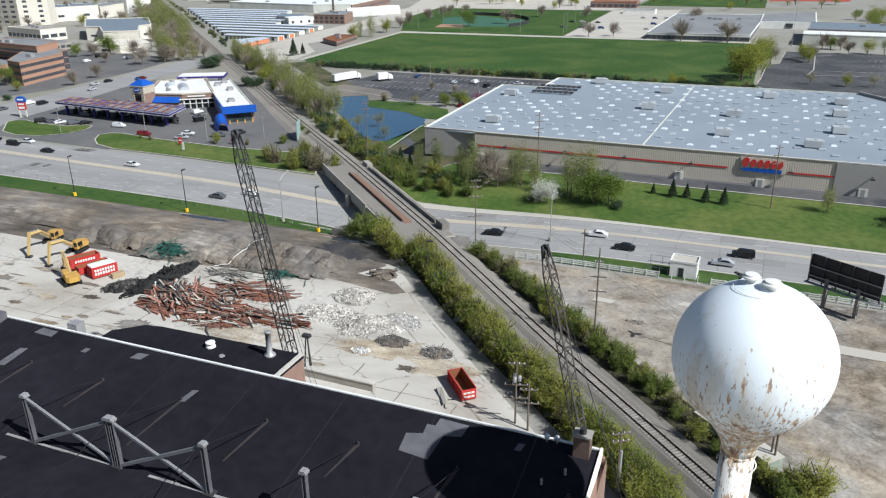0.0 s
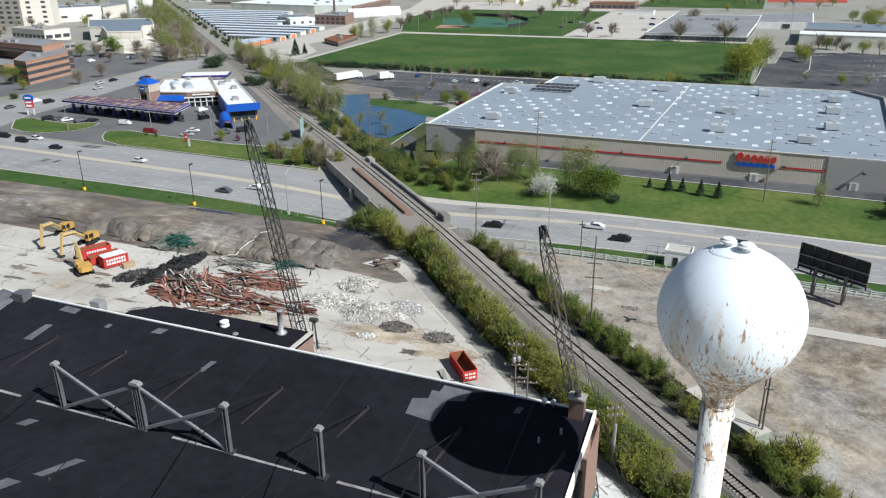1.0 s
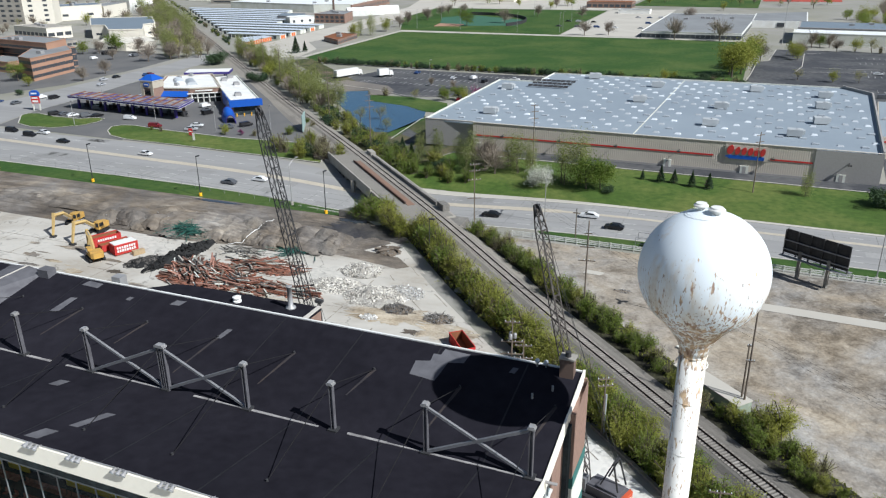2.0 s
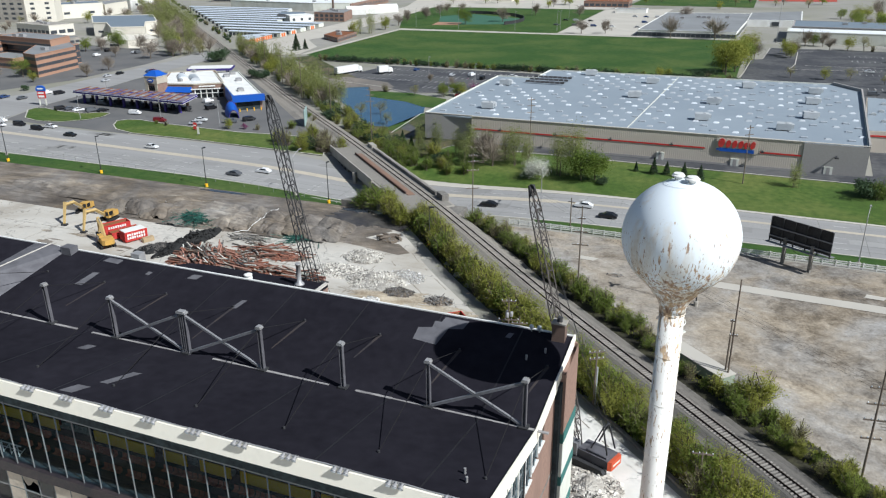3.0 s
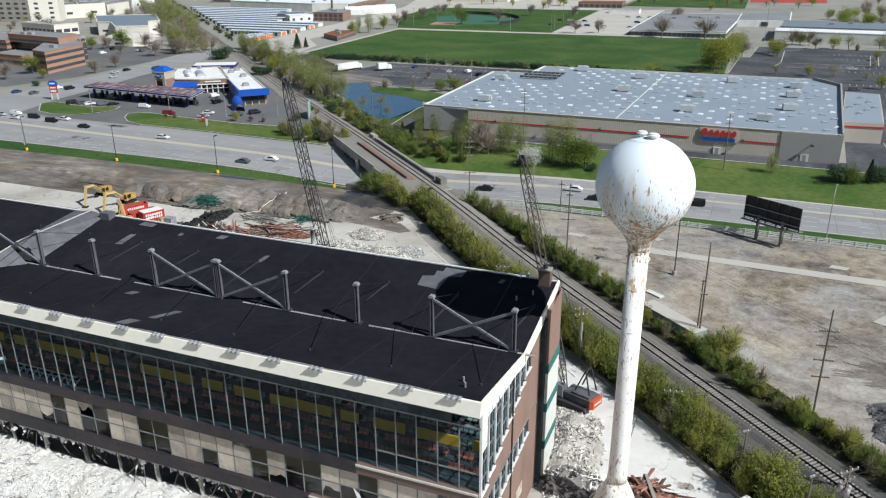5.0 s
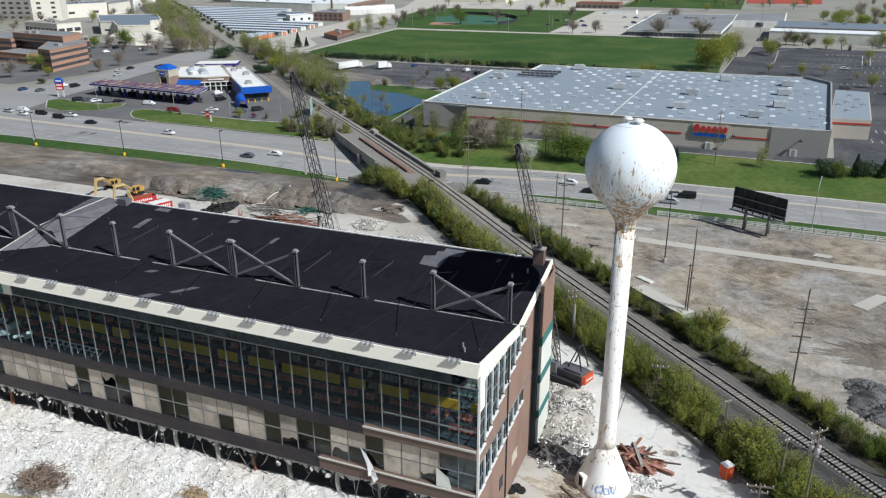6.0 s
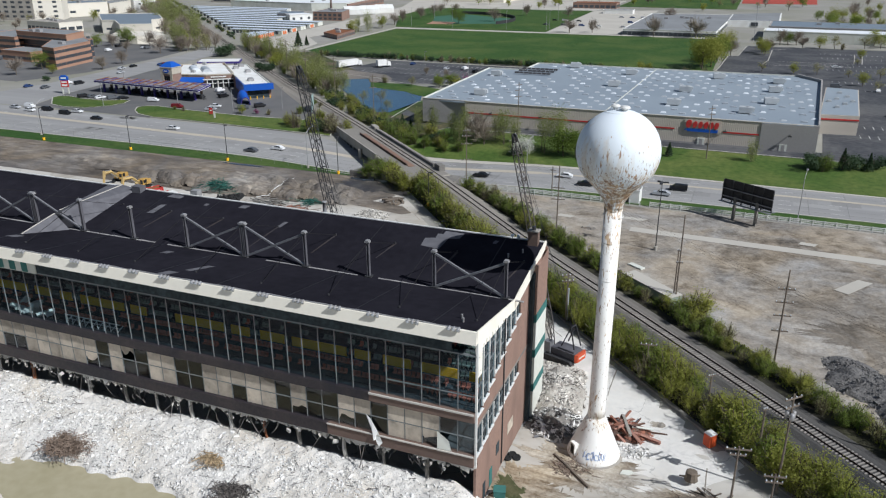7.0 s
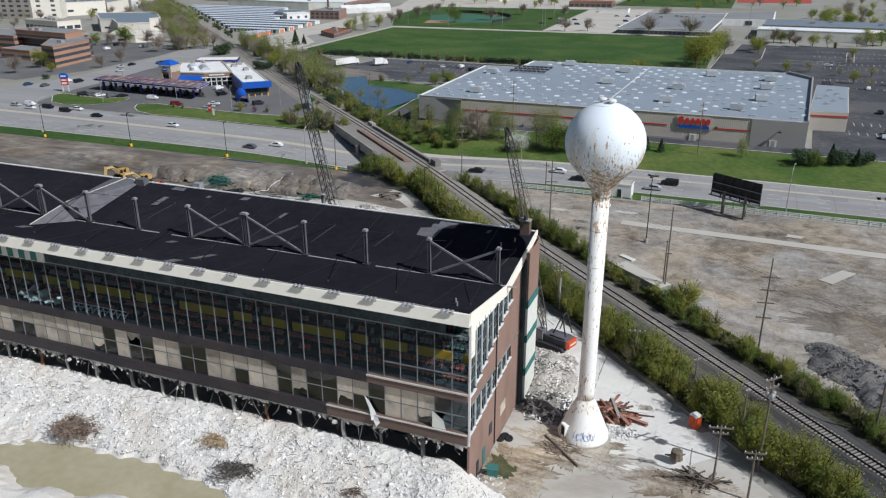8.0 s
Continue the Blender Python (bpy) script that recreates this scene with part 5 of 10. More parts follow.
# ---- warehouse store ----
def store():
    st = thing("warehouse_store", "long beige corrugated warehouse store with pale grey roof", "store")
    y0, z0, zt = 170.2, 3.9, 12.5
    roof = [(-97, 172.2), (-98, 252), (-82, 252), (-81, 275), (31.5, 276), (40.2, 263), (34.6, 170.6), (-80, 170.6)]
    part("roof", M().prism(roof, 11.6, 12.0), ROOFGREY, st, "pale grey membrane roof")
    part("parapet", M().box(-97.2, -80.2, 171.5, 172.0, zt - 0.2, zt), KERB, st)
    part("end_wall", M().box(-97, -80.05, 171.6, 172.1, z0, zt - 0.2), GREYCLAD, st, "grey block wall")
    line = []
    x = -80.0
    while x < 18.4:
        line += [(x, y0 - 0.025), (x + 0.25, y0 - 0.025), (x + 0.33, y0), (x + 0.5, y0)]
        x += 0.58
    k = len(line)
    m = M().add([(px, py, z) for z in (z0, zt) for px, py in line] + [(px, y0 + 0.3, z) for z in (z0, zt) for px, py in line], [(i, i + 1, k + i + 1, k + i) for i in range(k - 1)] + [(k + i, k + i + 1, 3 * k + i + 1, 3 * k + i) for i in range(k - 1)])
    part("front_wall", m, CORRUGATED, st, "beige corrugated front wall")
    part("front_wall_end", M().box(18.5, 34.9, y0 - 0.3, y0 + 0.3, z0, zt - 0.2), GREYCLAD, st, "grey block end of the front wall")
    part("coping", M().box(-80.2, 35.1, y0 - 0.22, y0 + 0.5, zt, zt + 0.18), KERB, st)
    part("plinth", M().box(-80, 18, y0 - 0.2, y0 - 0.1, z0, z0 + 0.7), GREYCLAD, st)
    m = M()
    for (xa, ya), (xb, yb) in zip(roof, roof[1:7]):
        m.beam((xa, ya, 12.2), (xb, yb, 12.2), 0.3)
    part("edge_coping", m, OFFWHITE, st, "white edge trim of the roof")
    for (xa, ya), (xb, yb) in zip(roof, roof[1:7]):
        d = (Vector((xb, yb)) - Vector((xa, ya))).normalized() * 0.35
        part("side_wall", M().prism([(xa, ya), (xb, yb), (xb + d.y, yb - d.x), (xa + d.y, ya - d.x)], z0 - 0.4, 11.9), GREYCLAD, st, "grey side wall")
    part("parapet_screen", M().prism([(31.5, 276.3), (40.6, 263.1), (35.0, 170.4), (34.5, 170.4), (40.0, 262.8), (31.2, 275.6)], 11.9, 13.1), GREYCLAD, st, "raised parapet on the entrance side")
    # red stripe with a gap for the sign
    for xa, xb in ((-79, -7.6), (7.4, 18.2)):
        part("red_stripe", M().box(xa, xb, y0 - 0.16, y0 - 0.1, 8.35, 8.8), RED, st, "red stripe")
    # sign: plain red shapes over a blue bar
    sign = part("sign_board", M().box(-4.6, 6.4, y0 - 0.35, y0 - 0.12, 7.9, 11.9), CORRUGATED, st)
    for i, x in enumerate((-3.2, -1.3, 0.4, 2.1, 3.7, 5.3)):
        w = 1.05 if i == 0 else 0.8
        h = 11.9 if i == 0 else 11.5
        m, cz, hz = M(), (9.3 + h) / 2, (h - 9.3) / 2
        ring = [(x + w * 0.85 * math.cos(2 * math.pi * t / 14) + 0.16 * math.sin(2 * math.pi * t / 14), cz + hz * math.sin(2 * math.pi * t / 14)) for t in range(14)]
        m.v = [(px, y0 - d0, pz) for d0 in (0.35, 0.62) for px, pz in ring]
        m.f = [(t, (t + 1) % 14, 14 + (t + 1) % 14, 14 + t) for t in range(14)] + [tuple(range(14, 28))]
        part("sign_shape", m, RED, sign, "red sign shape")
    part("sign_bar", M().box(-3.6, 5.8, y0 - 0.5, y0 - 0.35, 8.1, 9.1), BLUE, sign, "blue sign bar")
    part("sign_bar", M().box(-4.4, -3.7, y0 - 0.5, y0 - 0.35, 8.5, 8.9), BLUE, sign, "blue sign bar")
    # doors
    for x in (-78, -45, -20, 1, 25.5):
        dr = part("steel_door", M().box(x - 1.1, x + 1.1, y0 - 0.42, y0 - 0.05, z0, z0 + 2.3), OFFWHITE, st, "pale steel door")
        part("door_leaf", M().box(x - 0.45, x + 0.45, y0 - 0.45, y0 - 0.4, z0 + 0.05, z0 + 2.1), GREYCLAD, dr)
    for x in (-93, -70, -52, -35, -17, 8, 27):
        m = M()
        yy = 171.6 if x < -80 else y0
        m.beam((x, yy - 0.1, 9.4), (x, yy - 1.6, 9.2), 0.12).box(x - 0.5, x + 0.5, yy - 2.0, yy - 1.2, 8.95, 9.25)
        part("wall_lamp", m, DARKMETAL, st, "dark wall lamp")
    # roof furniture
    dome = mesh_of("skylight", M().add([(-0.95, -0.75, 0), (0.95, -0.75, 0), (0.95, 0.75, 0), (-0.95, 0.75, 0), (-0.6, -0.45, 0.32), (0.6, -0.45, 0.32), (0.6, 0.45, 0.32), (-0.6, 0.45, 0.32)],
                                       [(0, 1, 5, 4), (1, 2, 6, 5), (2, 3, 7, 6), (3, 0, 4, 7), (4, 5, 6, 7)]), SKYLIGHT)
    hatch = mesh_of("skylight", M().box(-0.95, 0.95, -0.7, 0.7, 0, 0.3).box(-0.8, 0.8, -0.55, 0.55, 0.3, 0.36), FLATSKYLIGHT)
    rng = random.Random(5)
    for j in range(17):
        for i in range(22):
            x, y = -93 + i * 6.2 + (3.1 if j % 2 else 0), 178 + j * 5.95
            if x > 37 or (x < -83 and y > 248) or (x > 30 and y > 262) or (-84 < x < -64 and 236 < y < 260):
                continue
            if rng.random() < 0.8:
                part("skylight", None, None, st, data=dome if rng.random() < 0.72 else hatch, at=pose(x, y, 12.0))
    hv = M().box(-2.1, 2.1, -1.5, 1.5, 0.3, 2.2).box(-1.7, -1.2, -1.1, 1.1, 0, 0.25).box(1.2, 1.7, -1.1, 1.1, 0, 0.25).lathe([(0.7, 2.2), (0.7, 2.4), (0.5, 2.42)], 10, (0.9, 0, 0)).box(2.1, 2.7, -1.0, 1.0, 0.8, 2.0)
    hvd = mesh_of("air_handler", hv, UNITGREY)
    for k, (x, y) in enumerate([(-88.5, 233), (-80, 187), (-37, 224), (-9.3, 221), (-10.8, 192.5), (0.8, 258), (24, 253), (22.4, 232), (20.9, 206.5), (13.2, 186.3), (-35, 256), (-62, 268)]):
        part("air_handler", None, None, st, "grey rooftop air handler", data=hvd, at=pose(x, y, 12.0, 0, 0, 4 * (k % 3)))
    for j in range(3):
        for i in range(8):
            part("solar_panel", M().box(-0.9, 0.9, -0.7, 0.7, -0.03, 0.03), DARKMETAL, st, "dark solar panel", at=pose(-81.5 + i * 2.0, 240 + j * 6.4, 12.8, 25, 0, 0))
    part("roof_seam", M().prism([(-31.1, 171), (-30.7, 171), (-26.5, 275), (-26.9, 275)], 12.0, 12.08), OFFWHITE, st, "white expansion joint")
    # entrance wing
    wing = part("entrance_wing", M().prism([(36.6, 200.5), (49.0, 201.8), (53.6, 258), (42.0, 260)], z0 - 1.2, 10.6), CORRUGATED, st, "beige entrance wing")
    part("wing_stripe", M().prism([(36.6, 200.45), (49.05, 201.75), (49.05, 201.62), (36.6, 200.32)], 8.9, 9.4), RED, wing, "red stripe")
    part("wing_roof", M().prism([(37.0, 201.0), (48.7, 202.2), (53.2, 257.6), (42.3, 259.6)], 10.6, 10.7), ROOFGREY, wing)
    for x, y in ((43, 215), (46, 222), (44, 232), (48, 238), (46, 246), (41, 226), (49, 228)):
        part("wing_vent", M().box(x - 0.8, x + 0.8, y - 0.6, y + 0.6, 10.7, 11.3).box(x - 0.5, x + 0.5, y - 0.4, y + 0.4, 11.3, 11.5), UNITGREY, wing, "grey roof vent")
    return st


store()


# ---- rubble, heaps and scrap ----
LIMEDUST = mat("crushed_concrete", (0.70, 0.675, 0.635), (0.52, 0.475, 0.41), s1=0.11, s2=3.5, var=0.3, mixat=0.54, soft=0.09, bump=0.45, bscale=6)
CHUNK = mat("rubble_chunk", (0.66, 0.65, 0.635), (0.50, 0.485, 0.45), s1=0.6, s2=4, var=0.15, rand=0.6)
DARKCHUNK = mat("grey_debris", (0.30, 0.29, 0.275), (0.17, 0.16, 0.15), s1=0.6, s2=4, var=0.2, rand=0.6)
GREYRUBBLE = mat("grey_rubble", (0.43, 0.41, 0.37), (0.28, 0.262, 0.23), s1=0.35, s2=2.6, var=0.35, soft=0.08, bump=1.0, bscale=3)
TANRUBBLE = mat("tan_rubble", (0.56, 0.525, 0.465), (0.33, 0.30, 0.26), s1=0.45, s2=3, var=0.35, soft=0.08, bump=0.9, bscale=4)
TANCHUNK = mat("tan_rubble_chunk", (0.64, 0.61, 0.56), (0.36, 0.33, 0.29), s1=0.6, s2=4, var=0.2, rand=0.75)
GREYCHUNK = mat("grey_rubble_chunk", (0.47, 0.45, 0.41), (0.29, 0.272, 0.24), s1=0.6, s2=4, var=0.2, rand=0.7)
MUDDY = mat("muddy_water", (0.36, 0.325, 0.21), (0.40, 0.36, 0.25), rough=0.25, s1=0.1, s2=0.8, var=0.06)
BOOMGREY = mat("worn_boom_steel", (0.07, 0.063, 0.06), (0.11, 0.097, 0.088), s1=0.4, s2=3, var=0.25)
TWIG = mat("dry_twig", (0.22, 0.165, 0.125), (0.13, 0.10, 0.08), s1=1, s2=6, var=0.2, rand=0.4)
TAN = mat("tan_straw", (0.40, 0.30, 0.18), s1=0.6, s2=4, var=0.25, rand=0.4)
GREENREBAR = mat("green_rebar", (0.035, 0.12, 0.095), s1=0.6, s2=4, var=0.2, rand=0.4)
REDSTEEL = mat("red_oxide_steel", (0.27, 0.112, 0.072), (0.165, 0.078, 0.056), s1=0.4, s2=3, var=0.25, rand=0.6)
PINKSTEEL = mat("faded_red_steel", (0.43, 0.235, 0.175), (0.30, 0.155, 0.12), s1=0.4, s2=3, var=0.25, rand=0.5)
DARKRUST = mat("dark_rusty_steel", (0.16, 0.085, 0.06), (0.10, 0.07, 0.06), s1=0.4, s2=3, var=0.25, rand=0.5)
TIPPED = soil_mat("tipped_dirt", [(0.085, 0.075, 0.066), (0.14, 0.125, 0.11), (0.20, 0.182, 0.16), (0.27, 0.248, 0.22)], scales=(0.08, 0.2, 0.6, 2.5), gain=2.2, bump=0.7)
BROWNEARTH = mat("brown_earth", (0.20, 0.16, 0.12), (0.12, 0.10, 0.08), s1=0.3, s2=2, var=0.2, bump=0.6, bscale=3)
GRAVEL = mat("grey_gravel", (0.195, 0.186, 0.176), (0.13, 0.124, 0.12), s1=0.3, s2=3, var=0.22, bump=0.9, bscale=4)


def fbm(x, y, s=0.15):
    return noise.fractal(Vector((x * s, y * s, 3.7)), 0.9, 2.1, 4)


def shore(x):
    """Where the crushed concrete meets the puddle."""
    return -27.7 - 4.2 * ramp(-60.0, -78.0, x) - 3.4 * ramp(-47.0, -33.0, x) + 0.5 * math.sin(x * 0.45) + 0.35 * math.sin(x * 1.7)


def rubble_z(x, y):
    """Height of the crushed concrete in front of the hall."""
    slope = 3.3 * ramp(-30.5, -18.0, y)
    edge = 1 - ramp(-13.5, -5.5, x + 0.25 * (y + 18))
    return 0.25 + slope * edge + 0.35 * edge * fbm(x, y, 0.22) + 0.16 * fbm(x + 40, y, 0.9) * edge


def shard(c, x, y, z, s, rng, flat=0.8, tilt=60):
    """One broken piece: an irregular wedge of six corners."""
    q = pose(x, y, z, rng.uniform(-tilt, tilt), rng.uniform(-tilt, tilt), rng.uniform(0, 360))
    a, b, h = s * rng.uniform(0.6, 1.5), s * rng.uniform(0.5, 1.0), s * rng.uniform(0.35, 0.8) * flat
    vs = [(-a, -b, -h), (a, -b * 0.6, -h), (a * 0.2, b, -h), (-a * 0.7, -b * 0.7, h), (a * 0.6, -b * 0.4, h * 0.8), (0, b * 0.6, h)]
    c.add([q @ Vector(v) for v in vs], [(2, 1, 0), (3, 4, 5), (0, 1, 4, 3), (1, 2, 5, 4), (2, 0, 3, 5)])


def rubble_field():
    m = M()
    xs, ys = np.arange(-125, -4.9, 0.42), np.arange(-34, -16.4, 0.4)
    n = len(xs)
    for y in ys:
        for x in xs:
            k = ramp(shore(x) - 1.2, shore(x) + 1.6, y) if x < -30 else ramp(-34, -28 + 4 * math.sin(x), y)
            z = rubble_z(x, y) * k + (1 - k) * -0.2 + 0.05 * k * noise.noise(Vector((x * 2.3, y * 2.3, 0))) + 0.07 * k * noise.noise(Vector((x * 0.9, y * 0.9, 5)))
            m.v.append((x, y, z if x < -6 else min(z, 0.0) - 0.1))
    m.f = [(j * n + i, j * n + i + 1, (j + 1) * n + i + 1, (j + 1) * n + i) for j in range(len(ys) - 1) for i in range(n - 1)]
    f = thing("rubble_field", "pale crushed concrete rubble along the gutted hall", "rubble", m=m, material=LIMEDUST, kind="stuff")
    rng = random.Random(8)
    for name, label, material, count, big in (("rubble_chunks", "loose pale concrete chunks on the rubble field", CHUNK, 36000, 0.34), ("debris_bits", "dark bits of brick, wood and metal in the rubble", DARKCHUNK, 5200, 0.17)):
        c = M()
        for _ in range(count):
            x, y = rng.uniform(-108, -7), rng.triangular(-31.8, -16.8, -21)
            s = 0.035 + 0.07 * rng.random() + (big - 0.05) * rng.random() ** 14
            if y < (shore(x) + 0.3 if x < -30 else -30.4 + 1.5 * math.sin(x * 0.4)) or fbm(x, y, 0.35) < rng.uniform(-0.9, 0.1):
                continue
            shard(c, x, y, rubble_z(x, y) + 0.02, s, rng, 0.6, 35)
        thing(name, label, "rubble", m=c, material=material, kind="stuff")
    c = M()
    for _ in range(230):
        x, y = rng.uniform(-104, -8), rng.triangular(-30.5, -17, -22)
        a = rng.uniform(0, 6.283)
        if x < -30 and y < shore(x) + 0.8:
            continue
        p = Vector((x, y, rubble_z(x, y) + 0.08))
        q = p + Vector((math.cos(a), math.sin(a), rng.uniform(-0.1, 0.25))) * rng.uniform(0.4, 1.8)
        c.beam(p, q, rng.choice((0.018, 0.025, 0.04)), 3)
    thing("bent_bars", "bent bars and sticks strewn on the rubble", "rubble", m=c, material=BOOMGREY, kind="stuff")
    # far bank beyond the puddle
    m = M()
    xs, ys = np.arange(-125, -20, 1.5), np.arange(-75, -33.0, 1.2)
    n = len(xs)
    for y in ys:
        for x in xs:
            edge = -35.3 + 0.03 * (x + 70) + 1.2 * math.sin(x * 0.23) + 0.6 * math.sin(x * 0.71)
            m.v.append((x, y, -0.12 + 1.0 * ramp(edge + 0.8, edge - 2.5, y) + 0.22 * fbm(x, y, 0.3) * ramp(edge + 1, edge - 1, y)))
    m.f = [(j * n + i, j * n + i + 1, (j + 1) * n + i + 1, (j + 1) * n + i) for j in range(len(ys) - 1) for i in range(n - 1)]
    thing("rubble_bank", "pale crushed concrete bank beside the puddle", "rubble", m=m, material=LIMEDUST, kind="stuff")
    sheet("water_puddle", [(-125, -45), (-125, -24), (-28, -24), (-28, -36)], MUDDY, 0.16, 30, "shallow muddy puddle among the rubble", "puddle")


rubble_field()


def heap(name, label, category, cx, cy, rx, ry, h, material, chunkmat=None, chunks=0, size=(0.15, 0.6), rz=0.0, seed=1, rough=0.3, base=None, kind="", flat=0.8, dark=0, peak=0.8):
    """A mound with an uneven top, and loose chunks on it as a second part."""
    rng = random.Random(seed)
    o = thing(name, label, category, (cx, cy, land(cx, cy) if base is None else base), rz, kind=kind)
    m = M()
    n = 22
    for j in range(n + 1):
        for i in range(n + 1):
            u, v = 2 * i / n - 1, 2 * j / n - 1
            d = math.hypot(u, v) / (1 + 0.22 * fbm(cx + u * 3, cy + v * 3, 0.5))
            z = h * max(0, 1 - d) ** peak * (1 + rough * fbm(cx + u * rx, cy + v * ry, 0.35)) + 0.05 * h * fbm(u * rx + cx, v * ry, 1.3) * (d < 1) - (0.25 if d >= 1 else 0)
            m.v.append((u * rx, v * ry, z))
    m.f = [(j * (n + 1) + i, j * (n + 1) + i + 1, (j + 1) * (n + 1) + i + 1, (j + 1) * (n + 1) + i) for j in range(n) for i in range(n)]
    part("mound", m, material, o)
    if chunks:
        c = M()
        for _ in range(chunks):
            a, d = rng.uniform(0, 6.283), rng.random() ** 0.6 * 1.05
            u, v = d * math.cos(a), d * math.sin(a)
            z = h * max(0, 1 - d) ** 0.8
            s = size[0] + (size[1] - size[0]) * rng.random() ** 4
            shard(c, u * rx, v * ry, z, s, rng, flat)
        tagged(part("loose_rubble", c, chunkmat, o), kind="stuff")
    if dark:
        c = M()
        for k in range(dark):
            a, d = rng.uniform(0, 6.283), rng.random() ** 0.6
            p = Vector((d * rx * math.cos(a), d * ry * math.sin(a), h * max(0, 1 - d) ** 0.8 + 0.08))
            if k % 3:
                shard(c, *p, size[0] + 0.6 * size[1] * rng.random() ** 3, rng, 0.3)
            else:
                q = p + Vector((rng.gauss(0, 0.6), rng.gauss(0, 0.6), rng.uniform(-0.1, 0.35)))
                c.beam(p, q, rng.choice((0.025, 0.04, 0.07)), 3)
        tagged(part("mixed_scrap", c, BOOMDARK, o, "dark bars and scraps in the heap"), kind="stuff")
    return o


heap("dirt_berm", "long heap of grey-brown dirt", "dirt heap", -120, 89.0, 34, 7.0, 2.9, DARKSOIL, DARKCHUNK, 700, (0.04, 0.26), seed=2, base=0.6, rough=0.5, peak=0.4)
heap("dirt_berm", "low heap of grey-brown dirt", "dirt heap", -170, 90, 26, 6.0, 2.2, DARKSOIL, DARKCHUNK, 250, (0.04, 0.22), seed=4, base=0.9, rough=0.5, peak=0.5)
tip_rng = random.Random(33)
for k in range(19):
    x = -146 + 3.45 * k + tip_rng.uniform(-0.8, 0.8)
    y = 83.4 + 0.5 * math.sin(k * 1.7) + tip_rng.uniform(-0.8, 1.2) + (0.6 if x > -100 else 0)
    r = tip_rng.uniform(3.0, 4.3)
    tagged(heap("tipped_dirt_heap", "rounded load of tipped grey-brown dirt", "dirt heap", x, y, r, r * tip_rng.uniform(0.9, 1.25), tip_rng.uniform(1.4, 2.3), DARKSOIL if k % 3 else TIPPED, DARKCHUNK, 70, (0.04, 0.2), seed=300 + k, rough=0.25, peak=0.62), group="tipped dirt heaps")
for k in range(7):
    x, y = -112 + 5 * k + tip_rng.uniform(-1, 1), 88.5 + tip_rng.uniform(-1.5, 1.5)
    tagged(heap("tipped_dirt_heap", "rounded load of tipped grey-brown dirt", "dirt heap", x, y, 3.6, 3.6, tip_rng.uniform(1.8, 2.6), TIPPED if k % 2 else DARKSOIL, DARKCHUNK, 60, (0.04, 0.2), seed=340 + k, rough=0.25, peak=0.62, base=1.6), group="tipped dirt heaps")
for k, (x, y, rx, ry, h) in enumerate(((-71.3, 77.3, 4.4, 3.4, 1.6), (-63.2, 67.2, 6.4, 4.6, 1.7), (-73.2, 69.0, 6.0, 3.6, 0.8))):
    tagged(heap("concrete_heap", "heap of broken pale concrete on the yard", "rubble heap", x, y, rx, ry, h, GREYRUBBLE, GREYCHUNK, 4200, (0.05, 0.42), seed=30 + k, rough=0.5, dark=160), group="rubble heaps")
heap("debris_heap", "heap of dark tangled debris", "debris heap", -56.5, 63.5, 3.4, 2.2, 0.9, BROWNEARTH, DARKCHUNK, 420, (0.06, 0.35), seed=41, dark=300)
heap("debris_heap", "small heap of dark debris", "debris heap", -47.5, 62.5, 3.0, 2.0, 0.8, BROWNEARTH, DARKCHUNK, 380, (0.06, 0.35), seed=42, dark=300)
heap("debris_heap", "scatter of broken concrete and brick", "debris heap", -58.5, 71.0, 4.5, 3.6, 0.5, GREYRUBBLE, CHUNK, 700, (0.06, 0.4), seed=40)
heap("debris_heap", "small scatter of white sheets and concrete", "debris heap", -60.2, 58.6, 1.7, 1.2, 0.4, GREYRUBBLE, CHUNK, 120, (0.08, 0.5), seed=53)
heap("earth_heap", "low heap of brown earth and roots beside the shrubs", "earth heap", -69.6, 86.8, 3.4, 2.2, 0.9, BROWNEARTH, DARKCHUNK, 120, (0.05, 0.3), seed=43)
scrap_logs = [(-71.2, 86.0, 8), (-70.2, 87.0, -12), (-69.0, 86.4, 20), (-68.4, 87.4, 5), (-70.0, 85.6, 35), (-67.9, 86.6, -20)]
for x, y, rz in scrap_logs:
    tagged(thing("timber_log", "short brown log lying on the earth heap", "log", (x, y, land(x, y) + 0.75), rz, m=M().tube([Vector((-1.3, 0, 0)), Vector((0, 0.08, 0.08)), Vector((1.3, 0, 0.0))], 0.26, 7), material=WOOD), group="logs by the shrubs")
heap("wall_rubble_heap", "slope of broken pale concrete against the hall", "rubble heap", -8.2, 13.5, 4.6, 9.5, 2.0, TANRUBBLE, TANCHUNK, 4200, (0.06, 0.42), rz=6, seed=45, rough=0.5, dark=700)
heap("wall_rubble_heap", "heap of grey twisted metal and concrete", "rubble heap", -6.2, 5.8, 4.8, 3.8, 2.3, DARKCONC, CHUNK, 900, (0.08, 0.75), seed=46, rough=0.6, flat=0.25, dark=900)
heap("wall_rubble_heap", "spread of broken pale concrete", "rubble heap", -8.6, 19.6, 4.4, 3.4, 0.7, TANRUBBLE, TANCHUNK, 1300, (0.05, 0.4), rz=-30, seed=47)
heap("debris_ridge", "long ridge of black tarpaulin, cables and bent metal", "debris heap", -113.2, 71.5, 11.5, 2.2, 2.4, BLACK, BLACK, 900, (0.08, 0.7), rz=80, seed=44, rough=0.7)
heap("debris_heap", "scatter of dark bent metal and concrete", "debris heap", -119.0, 65.0, 4.5, 3.2, 0.9, BLACK, BOOMDARK, 500, (0.06, 0.4), rz=60, seed=52, rough=0.7)
